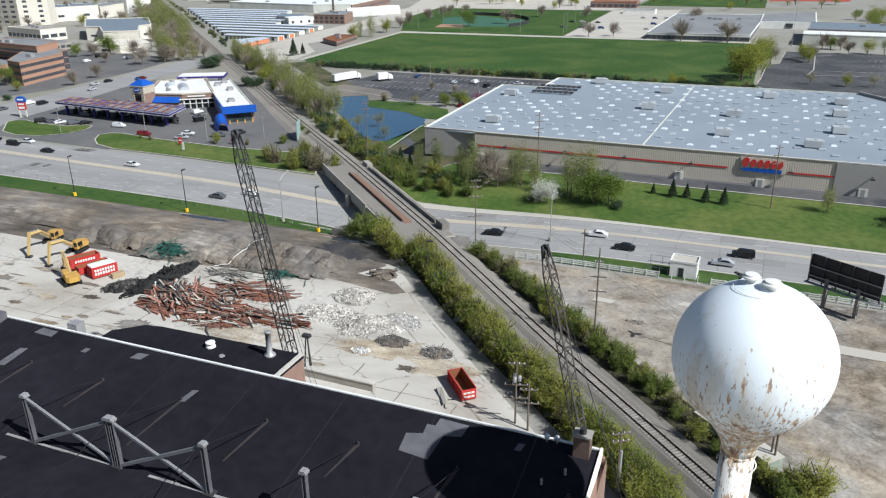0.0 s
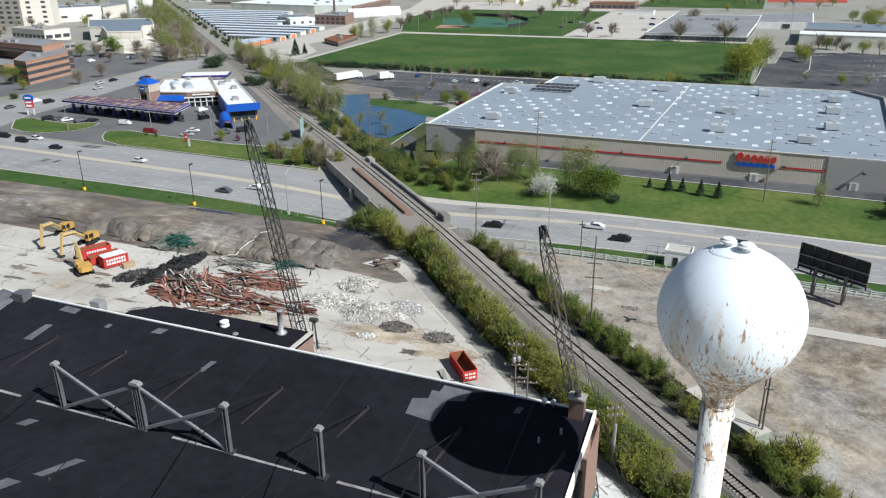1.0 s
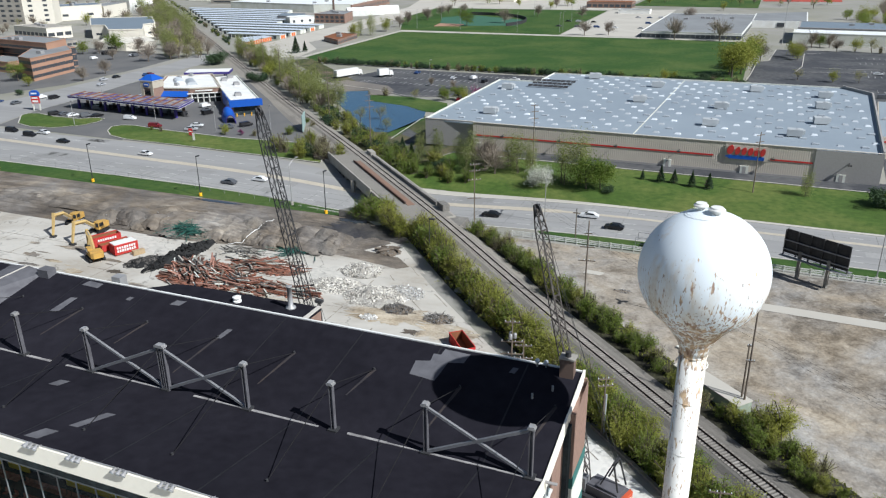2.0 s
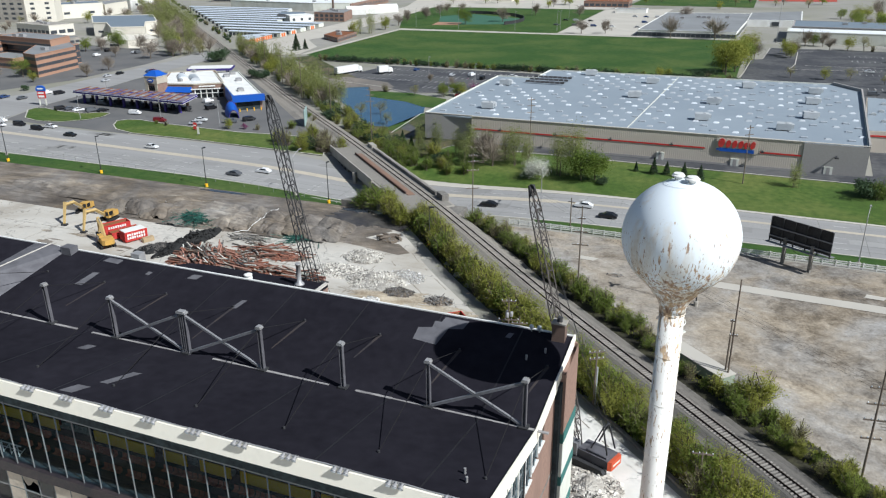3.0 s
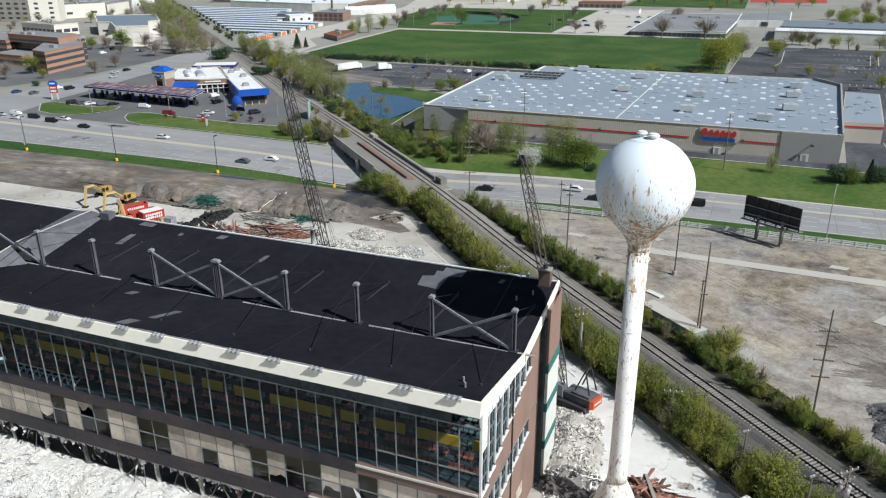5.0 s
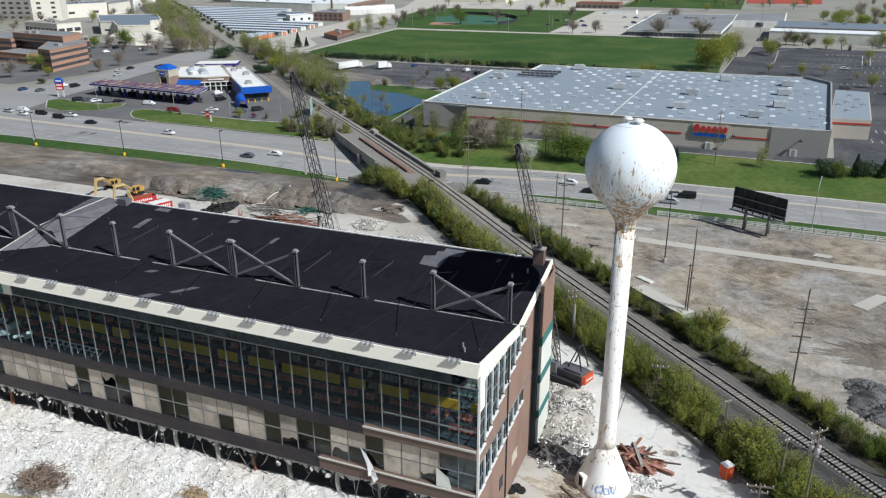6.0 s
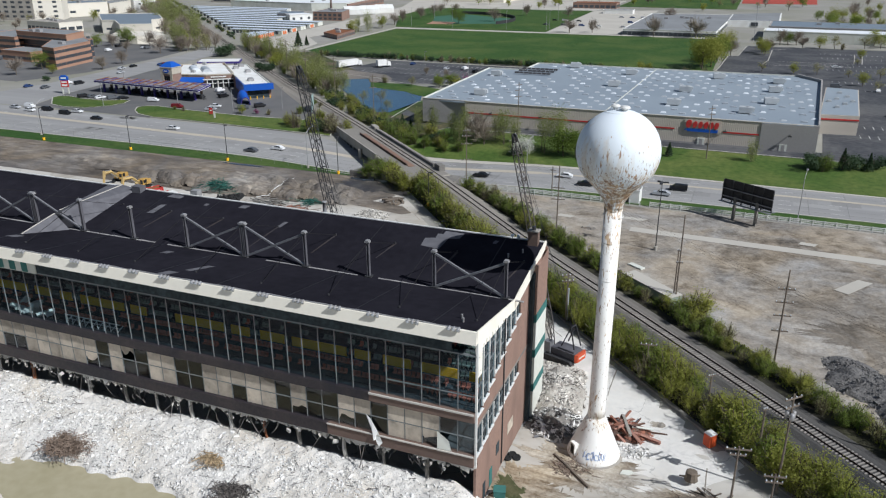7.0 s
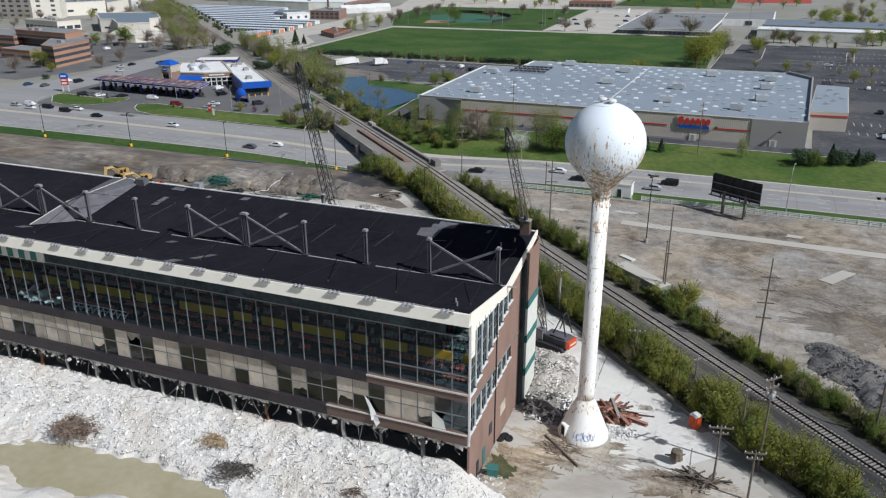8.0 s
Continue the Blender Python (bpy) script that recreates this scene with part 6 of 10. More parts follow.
LOTDARK = soil_mat("darker_lot_dirt", [(0.075, 0.066, 0.057), (0.14, 0.125, 0.107), (0.21, 0.19, 0.165), (0.29, 0.27, 0.24), (0.38, 0.36, 0.33)], along=(0.85, 1.0, 1.0), turn=-12.0, weights=(0.34, 0.36, 0.34, 0.20), scales=(0.03, 0.09, 0.33, 2.0), gain=3.2, streak=0.05, bump=0.5)
heap("gravel_heap", "heap of grey gravel beside the railway", "gravel heap", 36.5, 26.5, 6.5, 5.5, 2.4, GRAVEL, GRAVEL, 500, (0.06, 0.3), rz=-40, seed=48, rough=0.6)
heap("gravel_heap", "heap of grey gravel on the lot", "gravel heap", 34.0, 31.4, 4.6, 3.6, 1.4, GRAVEL, GRAVEL, 500, (0.06, 0.3), rz=-40, seed=49, rough=0.6)
heap("gravel_heap", "heap of grey gravel on the lot", "gravel heap", 43, 19, 8, 7, 2.6, GRAVEL, GRAVEL, 500, (0.06, 0.3), rz=-40, seed=54, rough=0.6)
heap("white_debris_heap", "small heap of white sheets and bricks beside the tower", "debris heap", 5.2, 3.6, 2.6, 1.6, 0.4, LIMEDUST, CHUNK, 420, (0.06, 0.45), seed=50)
heap("corner_debris", "scattered rubble at the corner of the hall", "debris heap", -9.0, -15.5, 2.6, 3.0, 0.9, TRAMPLED, CHUNK, 500, (0.06, 0.35), seed=51)


def soil_patch(label, cx, cy, rx, ry, material, seed, lift=0.055, name="soil_patch"):
    """A thin spread of soil with a ragged edge, on the paving."""
    m = M()
    n = 220
    m.v.append((cx, cy, land(cx, cy) + lift + 0.01))
    for k in range(n):
        a = 2 * math.pi * k / n
        r = 1 + 0.45 * noise.noise(Vector((2.2 * math.cos(a), 2.2 * math.sin(a), seed))) + 0.30 * noise.noise(Vector((7 * math.cos(a), 7 * math.sin(a), seed + 3))) + 0.28 * noise.noise(Vector((26 * math.cos(a), 26 * math.sin(a), seed + 5)))
        x, y = cx + rx * r * math.cos(a), cy + ry * r * math.sin(a)
        m.v.append((x, y, land(x, y) + lift))
    m.f = [(0, k + 1, (k + 1) % n + 1) for k in range(n)]
    return thing(name, label, "soil", m=m, material=material, kind="stuff")


for x, y, rx, ry, k in ((42, 44, 13, 6, 1), (58, 52, 12, 5, 2), (34, 56, 9, 3, 3), (52, 30, 9, 8, 4)):
    soil_patch("darker dirt on the graded lot", x, y, rx, ry, LOTDARK, 60 + k, 0.065 + 0.008 * k, "damp_dirt")
soil_patch("brown trampled soil round the tower foot", -0.5, -2.6, 7.5, 4.6, TRAMPLED, 1)
soil_patch("brown trampled soil at the corner of the hall", -6.5, -10.5, 5.0, 6.0, TRAMPLED, 2, 0.06)
soil_patch("thin green weeds at the corner of the hall", -8.4, -11.0, 1.9, 3.4, ROUGHGRASS, 3, 0.075, "weed_patch")
soil_patch("brown soil beside the tangled stems", 15.0, -6.0, 8.0, 3.4, TRAMPLED, 4)
soil_patch("brown stained dirt on the yard paving", -58.0, 61.0, 9.0, 4.0, TRAMPLED, 6)
soil_patch("dark wet stain on the yard paving", -113.0, 72.0, 4.5, 2.2, DARKSOIL, 7)
soil_patch("brown stained dirt beside the steel piles", -84.0, 57.0, 9.0, 3.5, TRAMPLED, 8)
soil_patch("brown dirt at the foot of the heaps", -44.0, 58.0, 6.0, 3.0, TRAMPLED, 9)
soil_patch("dark wet mud between the dirt heaps", -78.0, 94.5, 12.0, 4.0, mat("wet_mud", (0.055, 0.052, 0.055), (0.085, 0.078, 0.07), rough=0.35, s1=0.2, s2=1.5, var=0.3), 10, 0.12)


for k, (x, y, r) in enumerate(((-130.1, 55.5, 1.6), (-146.5, 59.5, 1.5), (-116, 51.2, 0.9), (-118.8, 49.9, 0.8), (-121.2, 58.5, 1.3), (-103.8, 51.8, 2.8), (-108.3, 49.6, 1.2), (-133.8, 51.2, 1.0), (-140, 66, 1.8), (-75, 53, 1.6), (-50, 56, 1.3), (-30, 40, 1.5), (8, 11, 1.0), (10, -14, 1.6))):
    soil_patch("dark stain on the yard paving", x, y, r * 1.5, r * 0.7, DARKSOIL if k % 3 else TRAMPLED, 20 + k, 0.05, "dark_stain")

stain_rng = random.Random(77)
for k in range(34):
    x, y = stain_rng.uniform(-155, -42), stain_rng.uniform(45, 66)
    soil_patch("dark streak of dirt on the yard paving", x, y, stain_rng.uniform(0.8, 3.6), stain_rng.uniform(0.2, 0.7), DARKSOIL if k % 2 else TRAMPLED, 50 + k, 0.05, "dark_stain")
POOL = mat("rain_pool", (0.05, 0.06, 0.075), rough=0.06, s1=0.2, s2=1, var=0.1, spec=0.5)
soil_patch("shallow rain pool on the dark soil", -85.0, 99.2, 4.2, 1.3, POOL, 90, 0.14, "rain_pool")
soil_patch("long shallow rain pool on the dark soil", -126.0, 100.0, 7.0, 0.8, POOL, 91, 0.14, "rain_pool")


def scrap_pile(label, cx, cy, rx, ry, h, count, heading, material, lengths, seed, thick=0.16, name="scrap_steel_pile", spread=22, part_name="beam"):
    rng = random.Random(seed)
    o = thing(name, label, "scrap pile", (cx, cy, land(cx, cy)), 0, group="scrap piles")
    kinds = []
    for k in range(6):
        ln = rng.uniform(*lengths) / 2
        t = thick * rng.uniform(0.7, 1.3)
        m = M()
        if k % 3 == 0:
            m.box(-ln, ln, -t, t, -t, -t * 0.7).box(-ln, ln, -t, t, t * 0.7, t).box(-ln, ln, -t * 0.15, t * 0.15, -t * 0.7, t * 0.7)
        elif k % 3 == 1:
            m.box(-ln, ln, -t * 0.8, t * 0.8, -t * 0.3, t * 0.3)
        else:
            m.beam((-ln, 0, 0), (ln * 0.2, 0, t * 0.6), t * 0.7).beam((ln * 0.2, 0, t * 0.6), (ln, t * 2, 0), t * 0.7)
        kinds.append(mesh_of(part_name, m, material))
    if material is REDSTEEL:
        for other in (REDSTEEL, PINKSTEEL, DARKRUST, PINKSTEEL, DARKRUST, OFFWHITE, WOOD, CONCRETE, BOOMDARK):
            for k in (0, 1, 2):
                alike = kinds[k].copy()
                alike.materials[0] = other
                kinds.append(alike)
    # brown mound added so that the gaps between beams look dark
    if rx > 3.5 and material is REDSTEEL:
        bed, bits, n = M(), M(), 16
        for j in range(n + 1):
            for i in range(n + 1):
                u, v = 2 * i / n - 1, 2 * j / n - 1
                d = math.hypot(u, v) / (1 + 0.3 * noise.noise(Vector((u * 2 + seed, v * 2, 0))))
                bed.v.append((u * rx, v * ry, (0.55 * h * max(0, 1 - d) ** 0.7) * (1 + 0.4 * noise.noise(Vector((u * 5, v * 5, seed)))) - (0.3 if d >= 1 else 0)))
        bed.f = [(j * (n + 1) + i, j * (n + 1) + i + 1, (j + 1) * (n + 1) + i + 1, (j + 1) * (n + 1) + i) for j in range(n) for i in range(n)]
        part("debris_bed", bed, DARKRUST, o, "dark rusty debris under the beams")
        for _ in range(int(24 * rx * ry)):
            a, d = rng.uniform(0, 6.283), rng.random() ** 0.6
            shard(bits, d * rx * math.cos(a), d * ry * math.sin(a), 0.6 * h * max(0, 1 - d) ** 0.7 + 0.1, rng.uniform(0.12, 0.5), rng, 0.2, 25)
        tagged(part("loose_plate", bits, REDSTEEL, o, "bent plates and offcuts"), kind="stuff")
    for i in range(count):
        u, v = rng.gauss(0, 0.42), rng.gauss(0, 0.42)
        d = min(1.0, math.hypot(u, v))
        z = h * (1 - d) * rng.uniform(0.55, 1.0) + 0.12
        data = rng.choice(kinds)
        part(part_name, None, None, o, data=data, at=pose(u * rx, v * ry, z, rng.uniform(-15, 15), rng.gauss(0, 7), heading + rng.gauss(0, spread)))
    return o


scrap_pile("big pile of red-oxide steel beams on the yard", -103.5, 64.0, 8.6, 6.6, 2.4, 150, -28, REDSTEEL, (3.5, 10.5), 61, 0.19)
scrap_pile("big pile of red-oxide steel beams and plates", -92, 61.0, 8.0, 5.2, 2.1, 120, -6, REDSTEEL, (3.5, 9.0), 62, 0.19)
scrap_pile("long pile of red-oxide steel beams", -92, 72.0, 9.0, 3.6, 1.8, 90, 3, REDSTEEL, (3.5, 9.0), 63, 0.18)
scrap_pile("neat stack of red-oxide steel beams", -79.5, 62.8, 4.6, 2.4, 1.5, 55, 0, REDSTEEL, (6, 10), 64, spread=7)
scrap_pile("pile of green coated reinforcing bars", -121, 82.0, 6.5, 3.6, 2.6, 130, 10, GREENREBAR, (3, 7), 65, 0.07, "rebar_pile", 60, "bar")
scrap_pile("pile of green coated reinforcing bars by the dirt heap", -90, 80.0, 5.5, 2.2, 1.2, 55, 10, GREENREBAR, (3, 7), 66, 0.05, "rebar_pile", 50, "bar")
scrap_pile("tangle of dark pipes and bars", -102, 77, 6, 3, 1.4, 50, 20, DARKCONC, (2, 5), 67, 0.09, "scrap_steel_pile", 50)
scrap_pile("pile of rusty red beams behind the water tower", 3.4, 8.0, 4.0, 2.6, 1.5, 34, 20, REDSTEEL, (3, 6), 68, 0.16, "scrap_steel_pile", 50)
scrap_pile("tangle of bent grey metal against the hall", -5.8, 5.6, 4.0, 3.4, 2.3, 70, 60, METAL, (1.0, 3), 69, 0.09, "scrap_steel_pile", 80)
scrap_pile("tangle of uprooted stems and boards on the yard", 15.8, -4.2, 4.4, 1.5, 0.5, 26, 2, WOOD, (1.5, 4.5), 70, 0.13, "timber_pile", 35, "timber")
thing("timber_log", "long dark weathered log lying beside the tower", "log", (-1.8, -3.6, land(-1.8, -3.6) + 0.25), -42, m=M().tube([Vector((-3.9, 0, 0.05)), Vector((-1.0, 0.06, 0.0)), Vector((1.6, -0.04, 0.02)), Vector((3.9, 0, 0))], 0.2, 7), material=WOOD)
scrap_pile("two grey boards on the yard", -41.2, 49.8, 0.8, 0.6, 0.2, 4, -62, CONCRETE, (4, 5), 72, 0.25, "board_pile", 4, "board")


def brush(cx, cy, r, h, n, material, label, seed):
    rng = random.Random(seed)
    m = M()
    for _ in range(n):
        a = rng.uniform(0, 6.283)
        p = Vector((rng.gauss(0, r * 0.4), rng.gauss(0, r * 0.28), rng.uniform(0, h * 0.6)))
        for k in range(3):
            q = p + Vector((rng.gauss(0, 0.5), rng.gauss(0, 0.4), rng.gauss(0.05, 0.3)))
            q.z = min(max(q.z, 0.02), h * (1 - 0.5 * math.hypot(q.x / r, q.y / r)))
            m.beam(p, q, 0.05, 3, 0.03)
            p = q
    z = rubble_z(cx, cy) if cy < -16 else land(cx, cy)
    thing("brush_pile", label, "brush pile", (cx, cy, z), m=m, material=material, kind="stuff")


brush(-65.4, -26.6, 3.3, 1.9, 560, TWIG, "tangled heap of dry uprooted brush on the rubble", 1)
brush(-39.3, -25.6, 3.4, 0.5, 260, BOOMGREY, "tangled grey brush at the edge of the puddle", 2)
brush(-44.4, -22.8, 1.8, 0.5, 160, TAN, "scatter of tan straw and twigs", 3)
brush(-22.8, -24.6, 1.0, 0.4, 60, TWIG, "small tangle of brush on the rubble", 4)
brush(16.0, -4.6, 3.6, 0.35, 70, TWIG, "tangled stems among the timbers", 5)
brush(-3.0, -3.2, 3.6, 0.25, 150, TWIG, "dry brush and roots beside the tower", 6)


# ---- machines ----
def excavator(at, rz, boom, stick, label, paint=MACHINE):
    e = thing("excavator", label, "excavator", at, rz, group="excavators")
    for y in (-1.35, 1.35):
        prof = [(-2.1, 0.5), (-1.75, 0.0), (1.75, 0.0), (2.1, 0.5), (1.75, 0.95), (-1.75, 0.95)]
        n = len(prof)
        m = M().add([(x, y + d, z) for d in (-0.32, 0.32) for x, z in prof], [(k, (k + 1) % n, n + (k + 1) % n, n + k) for k in range(n)] + [tuple(range(n))[::-1], tuple(range(n, 2 * n))])
        part("track", m, BLACK, e, "black crawler track")
    part("turntable", M().lathe([(0.9, 0.7), (0.9, 1.2), (0.5, 1.2)], 16), DARKMETAL, e)
    part("body", M().box(-2.2, 0.8, -1.4, 1.4, 1.2, 2.2).box(-1.8, -0.2, -1.3, 1.3, 2.2, 2.5), paint, e, "machine body")
    part("counterweight", M().prism([(-2.2, -1.4), (-2.8, -0.9), (-2.8, 0.9), (-2.2, 1.4)], 1.1, 2.3), paint, e, "rounded counterweight")
    cab = part("cab", M().box(-0.4, 1.4, 0.45, 1.4, 1.2, 2.9), paint, e)
    part("cab_glass", M().box(1.38, 1.44, 0.55, 1.3, 1.8, 2.8).box(-0.2, 1.2, 1.38, 1.44, 1.9, 2.8), CARGLASS, cab, "dark cab window")
    p0, p1 = Vector((0.9, -0.1, 1.8)), Vector((0.9 + boom[0], -0.1, 1.8 + boom[1]))
    mid = (p0 + p1) / 2 + Vector((-0.3, 0, 0.9))
    part("boom", M().tube([p0, p0.lerp(mid, 0.5), mid, mid.lerp(p1, 0.5), p1], 0.44, 4), BOOMTAN, e, "bent boom")
    p2 = p1 + Vector((stick[0], 0, stick[1]))
    part("stick", M().beam(p1 + (p1 - p2) * 0.15, p2, 0.42, 4, 0.28), BOOMTAN, e, "dipper arm")
    part("ram", M().beam(p0 + Vector((0.6, 0, -0.2)), mid + Vector((0.2, 0, -0.5)), 0.12, 6).beam(mid + Vector((0.2, 0, 0.6)), p1 + (p1 - p2) * 0.12, 0.1, 6), GALV, e, "hydraulic ram")
    part("bucket", M().prism([(p2.x - 0.5, -0.75), (p2.x + 0.6, -0.75), (p2.x + 0.6, 0.6), (p2.x - 0.5, 0.6)], max(0.0, p2.z - 1.1), p2.z - 0.05).beam(p2, p2 + Vector((0, 0, -0.4)), 0.25), DARKMETAL, e, "dark bucket")
    return e


excavator((-130.4, 62.3, 0.04), 150, (3.2, 3.6), (1.0, -3.4), "orange-yellow excavator seen from its counterweight")
excavator((-143.0, 76.2, 0.06), 275, (6.6, 2.9), (1.4, -4.3), "yellow excavator with its arm reaching down to the yard")
excavator((-153.4, 78.9, 0.1), 286, (7.2, 3.0), (1.6, -4.4), "faded yellow excavator with its long arm reaching down")


ORANGERED = mat("orange_red_paint", (0.60, 0.10, 0.04), (0.42, 0.08, 0.04), s1=0.4, s2=3, var=0.15)


def crane(at, rz, tip, label, body_paint, girth, steel):
    c = thing("lattice_crane", label, "crane", at, rz, group="lattice cranes")
    for y in (-1.7, 1.7):
        prof = [(-2.9, 0.55), (-2.5, 0.0), (2.5, 0.0), (2.9, 0.55), (2.5, 1.05), (-2.5, 1.05)]
        n = len(prof)
        m = M().add([(x, y + d, z) for d in (-0.4, 0.4) for x, z in prof], [(k, (k + 1) % n, n + (k + 1) % n, n + k) for k in range(n)] + [tuple(range(n))[::-1], tuple(range(n, 2 * n))])
        part("track", m, DARKMETAL, c, "dark crawler track")
    part("house", M().box(-3.0, 1.6, -1.35, 1.35, 1.1, 2.3).box(-2.6, 0.4, -1.1, 1.1, 2.3, 2.55), POSTSTEEL, c, "grey machine house")
    part("counterweight", M().prism([(-3.0, -1.45), (-3.5, -1.2), (-3.5, 1.2), (-3.0, 1.45)], 1.0, 2.3), body_paint, c, "red counterweight")
    part("counterweight_mark", M().box(-3.54, -3.5, -0.9, 0.9, 1.5, 1.75), OFFWHITE, c)
    part("cab", M().box(1.6, 2.9, 0.5, 1.6, 1.2, 3.1), METAL, c)
    part("gantry", M().beam((-2.6, -1.0, 3.0), (-1.6, -0.7, 6.6), 0.12).beam((-2.6, 1.0, 3.0), (-1.6, 0.7, 6.6), 0.12).beam((-0.2, -1.0, 3.0), (-1.6, -0.7, 6.6), 0.12).beam((-0.2, 1.0, 3.0), (-1.6, 0.7, 6.6), 0.12).beam((-1.6, -0.7, 6.6), (-1.6, 0.7, 6.6), 0.14), DARKMETAL, c, "dark gantry frame")
    inv = (pose(*at, 0, 0, rz)).inverted()
    foot, head = Vector((2.0, 0, 1.6)), inv @ Vector(tip)
    d = (head - foot).normalized()
    side = d.cross(Vector((0, 0, 1))).normalized()
    up = side.cross(d)
    ln = (head - foot).length
    boom = part("boom", M().beam(foot - side * 0.9, foot + side * 0.9, 0.1), DARKMETAL, c, "dark lattice boom")
    n = 26
    secs = []
    for i in range(n + 1):
        t = i / n
        w = girth * min(1, 0.35 + 5 * t, 0.55 + 6 * (1 - t))
        o = foot + d * ln * t
        secs.append([o + side * w * a + up * w * b for a, b in ((-1, -1), (1, -1), (1, 1), (-1, 1))])
    for k in range(4):
        part("chord", M().tube([sec[k] for sec in secs], 0.085, 5), steel, boom)
    m = M()
    for i in range(n):
        for k in range(4):
            a, b = secs[i], secs[i + 1]
            m.beam(a[k], b[(k + 1) % 4], 0.045, 3)
            m.beam(a[(k + 1) % 4], b[k], 0.045, 3) if k % 2 else None
        if i % 3 == 0:
            m.beam(secs[i][3], secs[i][2], 0.11)
    part("lacing", m, steel, boom)
    part("boom_head", M().beam(head - side * 0.12, head + side * 0.12, 0.6, 12).beam(head - side * 0.55, head + side * 0.55, 0.14, 6).beam(head - side * 0.4 - d * 0.9, head - side * 0.4 + d * 0.5, 0.16).beam(head + side * 0.4 - d * 0.9, head + side * 0.4 + d * 0.5, 0.16), DARKMETAL, c, "boom head with a sheave")
    top = Vector((-1.6, 0, 6.6))
    for s in (-0.5, 0.5):
        part("pendant", M().beam(top + Vector((0, s, 0)), head + side * s, 0.03, 3), DARKMETAL, c, "thin steel pendant")
    return c


crane((-9.4, 23.8, 0.04), 160, (-20.8, 29.9, 35.3), "grey and red lattice-boom crawler crane beside the hall", ORANGERED, 0.52, BOOMGREY)
crane((-51.0, 30.0, 0.04), 155, (-63.6, 35.3, 43.2), "dark lattice-boom crawler crane behind the hall", RED, 0.68, DARKMETAL)


def roll_off(at, rz, label, ln=6.4, w=2.4, h=1.9, paint=RED, fill=None, group="roll-off containers", letters=0):
    c = thing("rolloff_container", label, "container", at, rz, group=group)
    t = 0.08
    part("floor", M().box(-ln / 2, ln / 2, -w / 2, w / 2, 0.15, 0.25), RUST, c, "rusty floor")
    part("side_wall", M().box(-ln / 2, ln / 2, -w / 2, -w / 2 + t, 0.15, h), paint, c)
    part("side_wall", M().box(-ln / 2, ln / 2, w / 2 - t, w / 2, 0.15, h), paint, c)
    part("end_wall", M().box(-ln / 2, -ln / 2 + t, -w / 2 + t, w / 2 - t, 0.15, h), paint, c)
    part("end_door", M().box(ln / 2 - t, ln / 2, -w / 2 + t, w / 2 - t, 0.15, h), paint, c, "red tailgate")
    part("lining", M().box(-ln / 2 + t, ln / 2 - t, -w / 2 + t, -w / 2 + t + 0.02, 0.25, h - 0.1).box(-ln / 2 + t, ln / 2 - t, w / 2 - t - 0.02, w / 2 - t, 0.25, h - 0.1).box(-ln / 2 + t, -ln / 2 + t + 0.02, -w / 2 + t, w / 2 - t, 0.25, h - 0.1), RUST, c, "rusty inner faces")
    for y in (-w / 2, w / 2):
        part("rim", M().beam((-ln / 2, y, h), (ln / 2, y, h), 0.09), paint, c)
    for x in np.linspace(-ln / 2 + 0.3, ln / 2 - 0.3, 9):
        for y in (-w / 2 - 0.05, w / 2 + 0.05):
            part("rib", M().box(x - 0.06, x + 0.06, y - 0.05, y + 0.05, 0.2, h), paint, c)
    for k in range(4):
        part("wheel", M().beam((-ln / 2 + 0.5 if k % 2 else ln / 2 - 0.5, -0.9 if k < 2 else 0.9, 0.12), (-ln / 2 + 0.5 if k % 2 else ln / 2 - 0.5, -0.7 if k < 2 else 1.1, 0.12), 0.13, 8), BLACK, c)
    for j in range(2):
        for i in range(3):
            part("door_mark", M().box(ln / 2 + 0.005, ln / 2 + 0.02, -0.9 + 0.65 * i, -0.4 + 0.65 * i, 0.55 + 0.65 * j, 0.9 + 0.65 * j), OFFWHITE, c, "pale lettering bar")
    if fill is not None:
        part("load", M().box(-ln / 2 + 0.15, ln / 2 - 0.15, -w / 2 + 0.05, w / 2 - 0.05, 0.3, h + 0.12), fill, c, "white tarpaulin over the load")
    for r in range(letters):
        for k in range(8):
            part("lettering_bar", M().box(-2.2 + 0.55 * k, -1.82 + 0.55 * k, -w / 2 - 0.14, -w / 2 - 0.105, 1.55 - 0.75 * r, 2.1 - 0.75 * r), WHITEPAINT, c, "white lettering bar")
    return c


roll_off((-39.4, 53.3, 0.02), -49, "empty red roll-off container with rusty inside", 6.6, 2.4, 2.0)
roll_off((-135.0, 70.3, 0.05), 64, "red roll-off container with white lettering bars", 6.4, 2.5, 2.5, letters=1)
roll_off((-131.3, 69.2, 0.05), 66, "rusty red open roll-off container", 6.8, 2.4, 1.7)
roll_off((-127.6, 68.2, 0.05), 66, "red roll-off container under a white tarpaulin", 5.4, 3.0, 2.5, RED, WHITEPAINT, letters=2)
thing("straw_bale", "tan straw bale beside the red container", "bale", (-123.6, 68.3, 0.1), 66, m=M().box(-1.3, 1.3, -0.6, 0.6, 0, 1.0), material=TAN)
ms = thing("drill_mast", "black steel drill mast beside the annex", "mast", (-64.8, 49.3, 0))
part("leg", M().beam((-0.6, -0.5, 0), (-0.15, 0, 6.6), 0.12), DARKMETAL, ms)
part("leg", M().beam((0.6, -0.5, 0), (0.15, 0, 6.6), 0.12), DARKMETAL, ms)
part("leg", M().beam((0, 0.8, 0), (0, 0.1, 6.6), 0.12), DARKMETAL, ms)
part("head", M().box(-0.7, 0.7, -0.4, 0.4, 6.5, 7.0), DARKMETAL, ms)
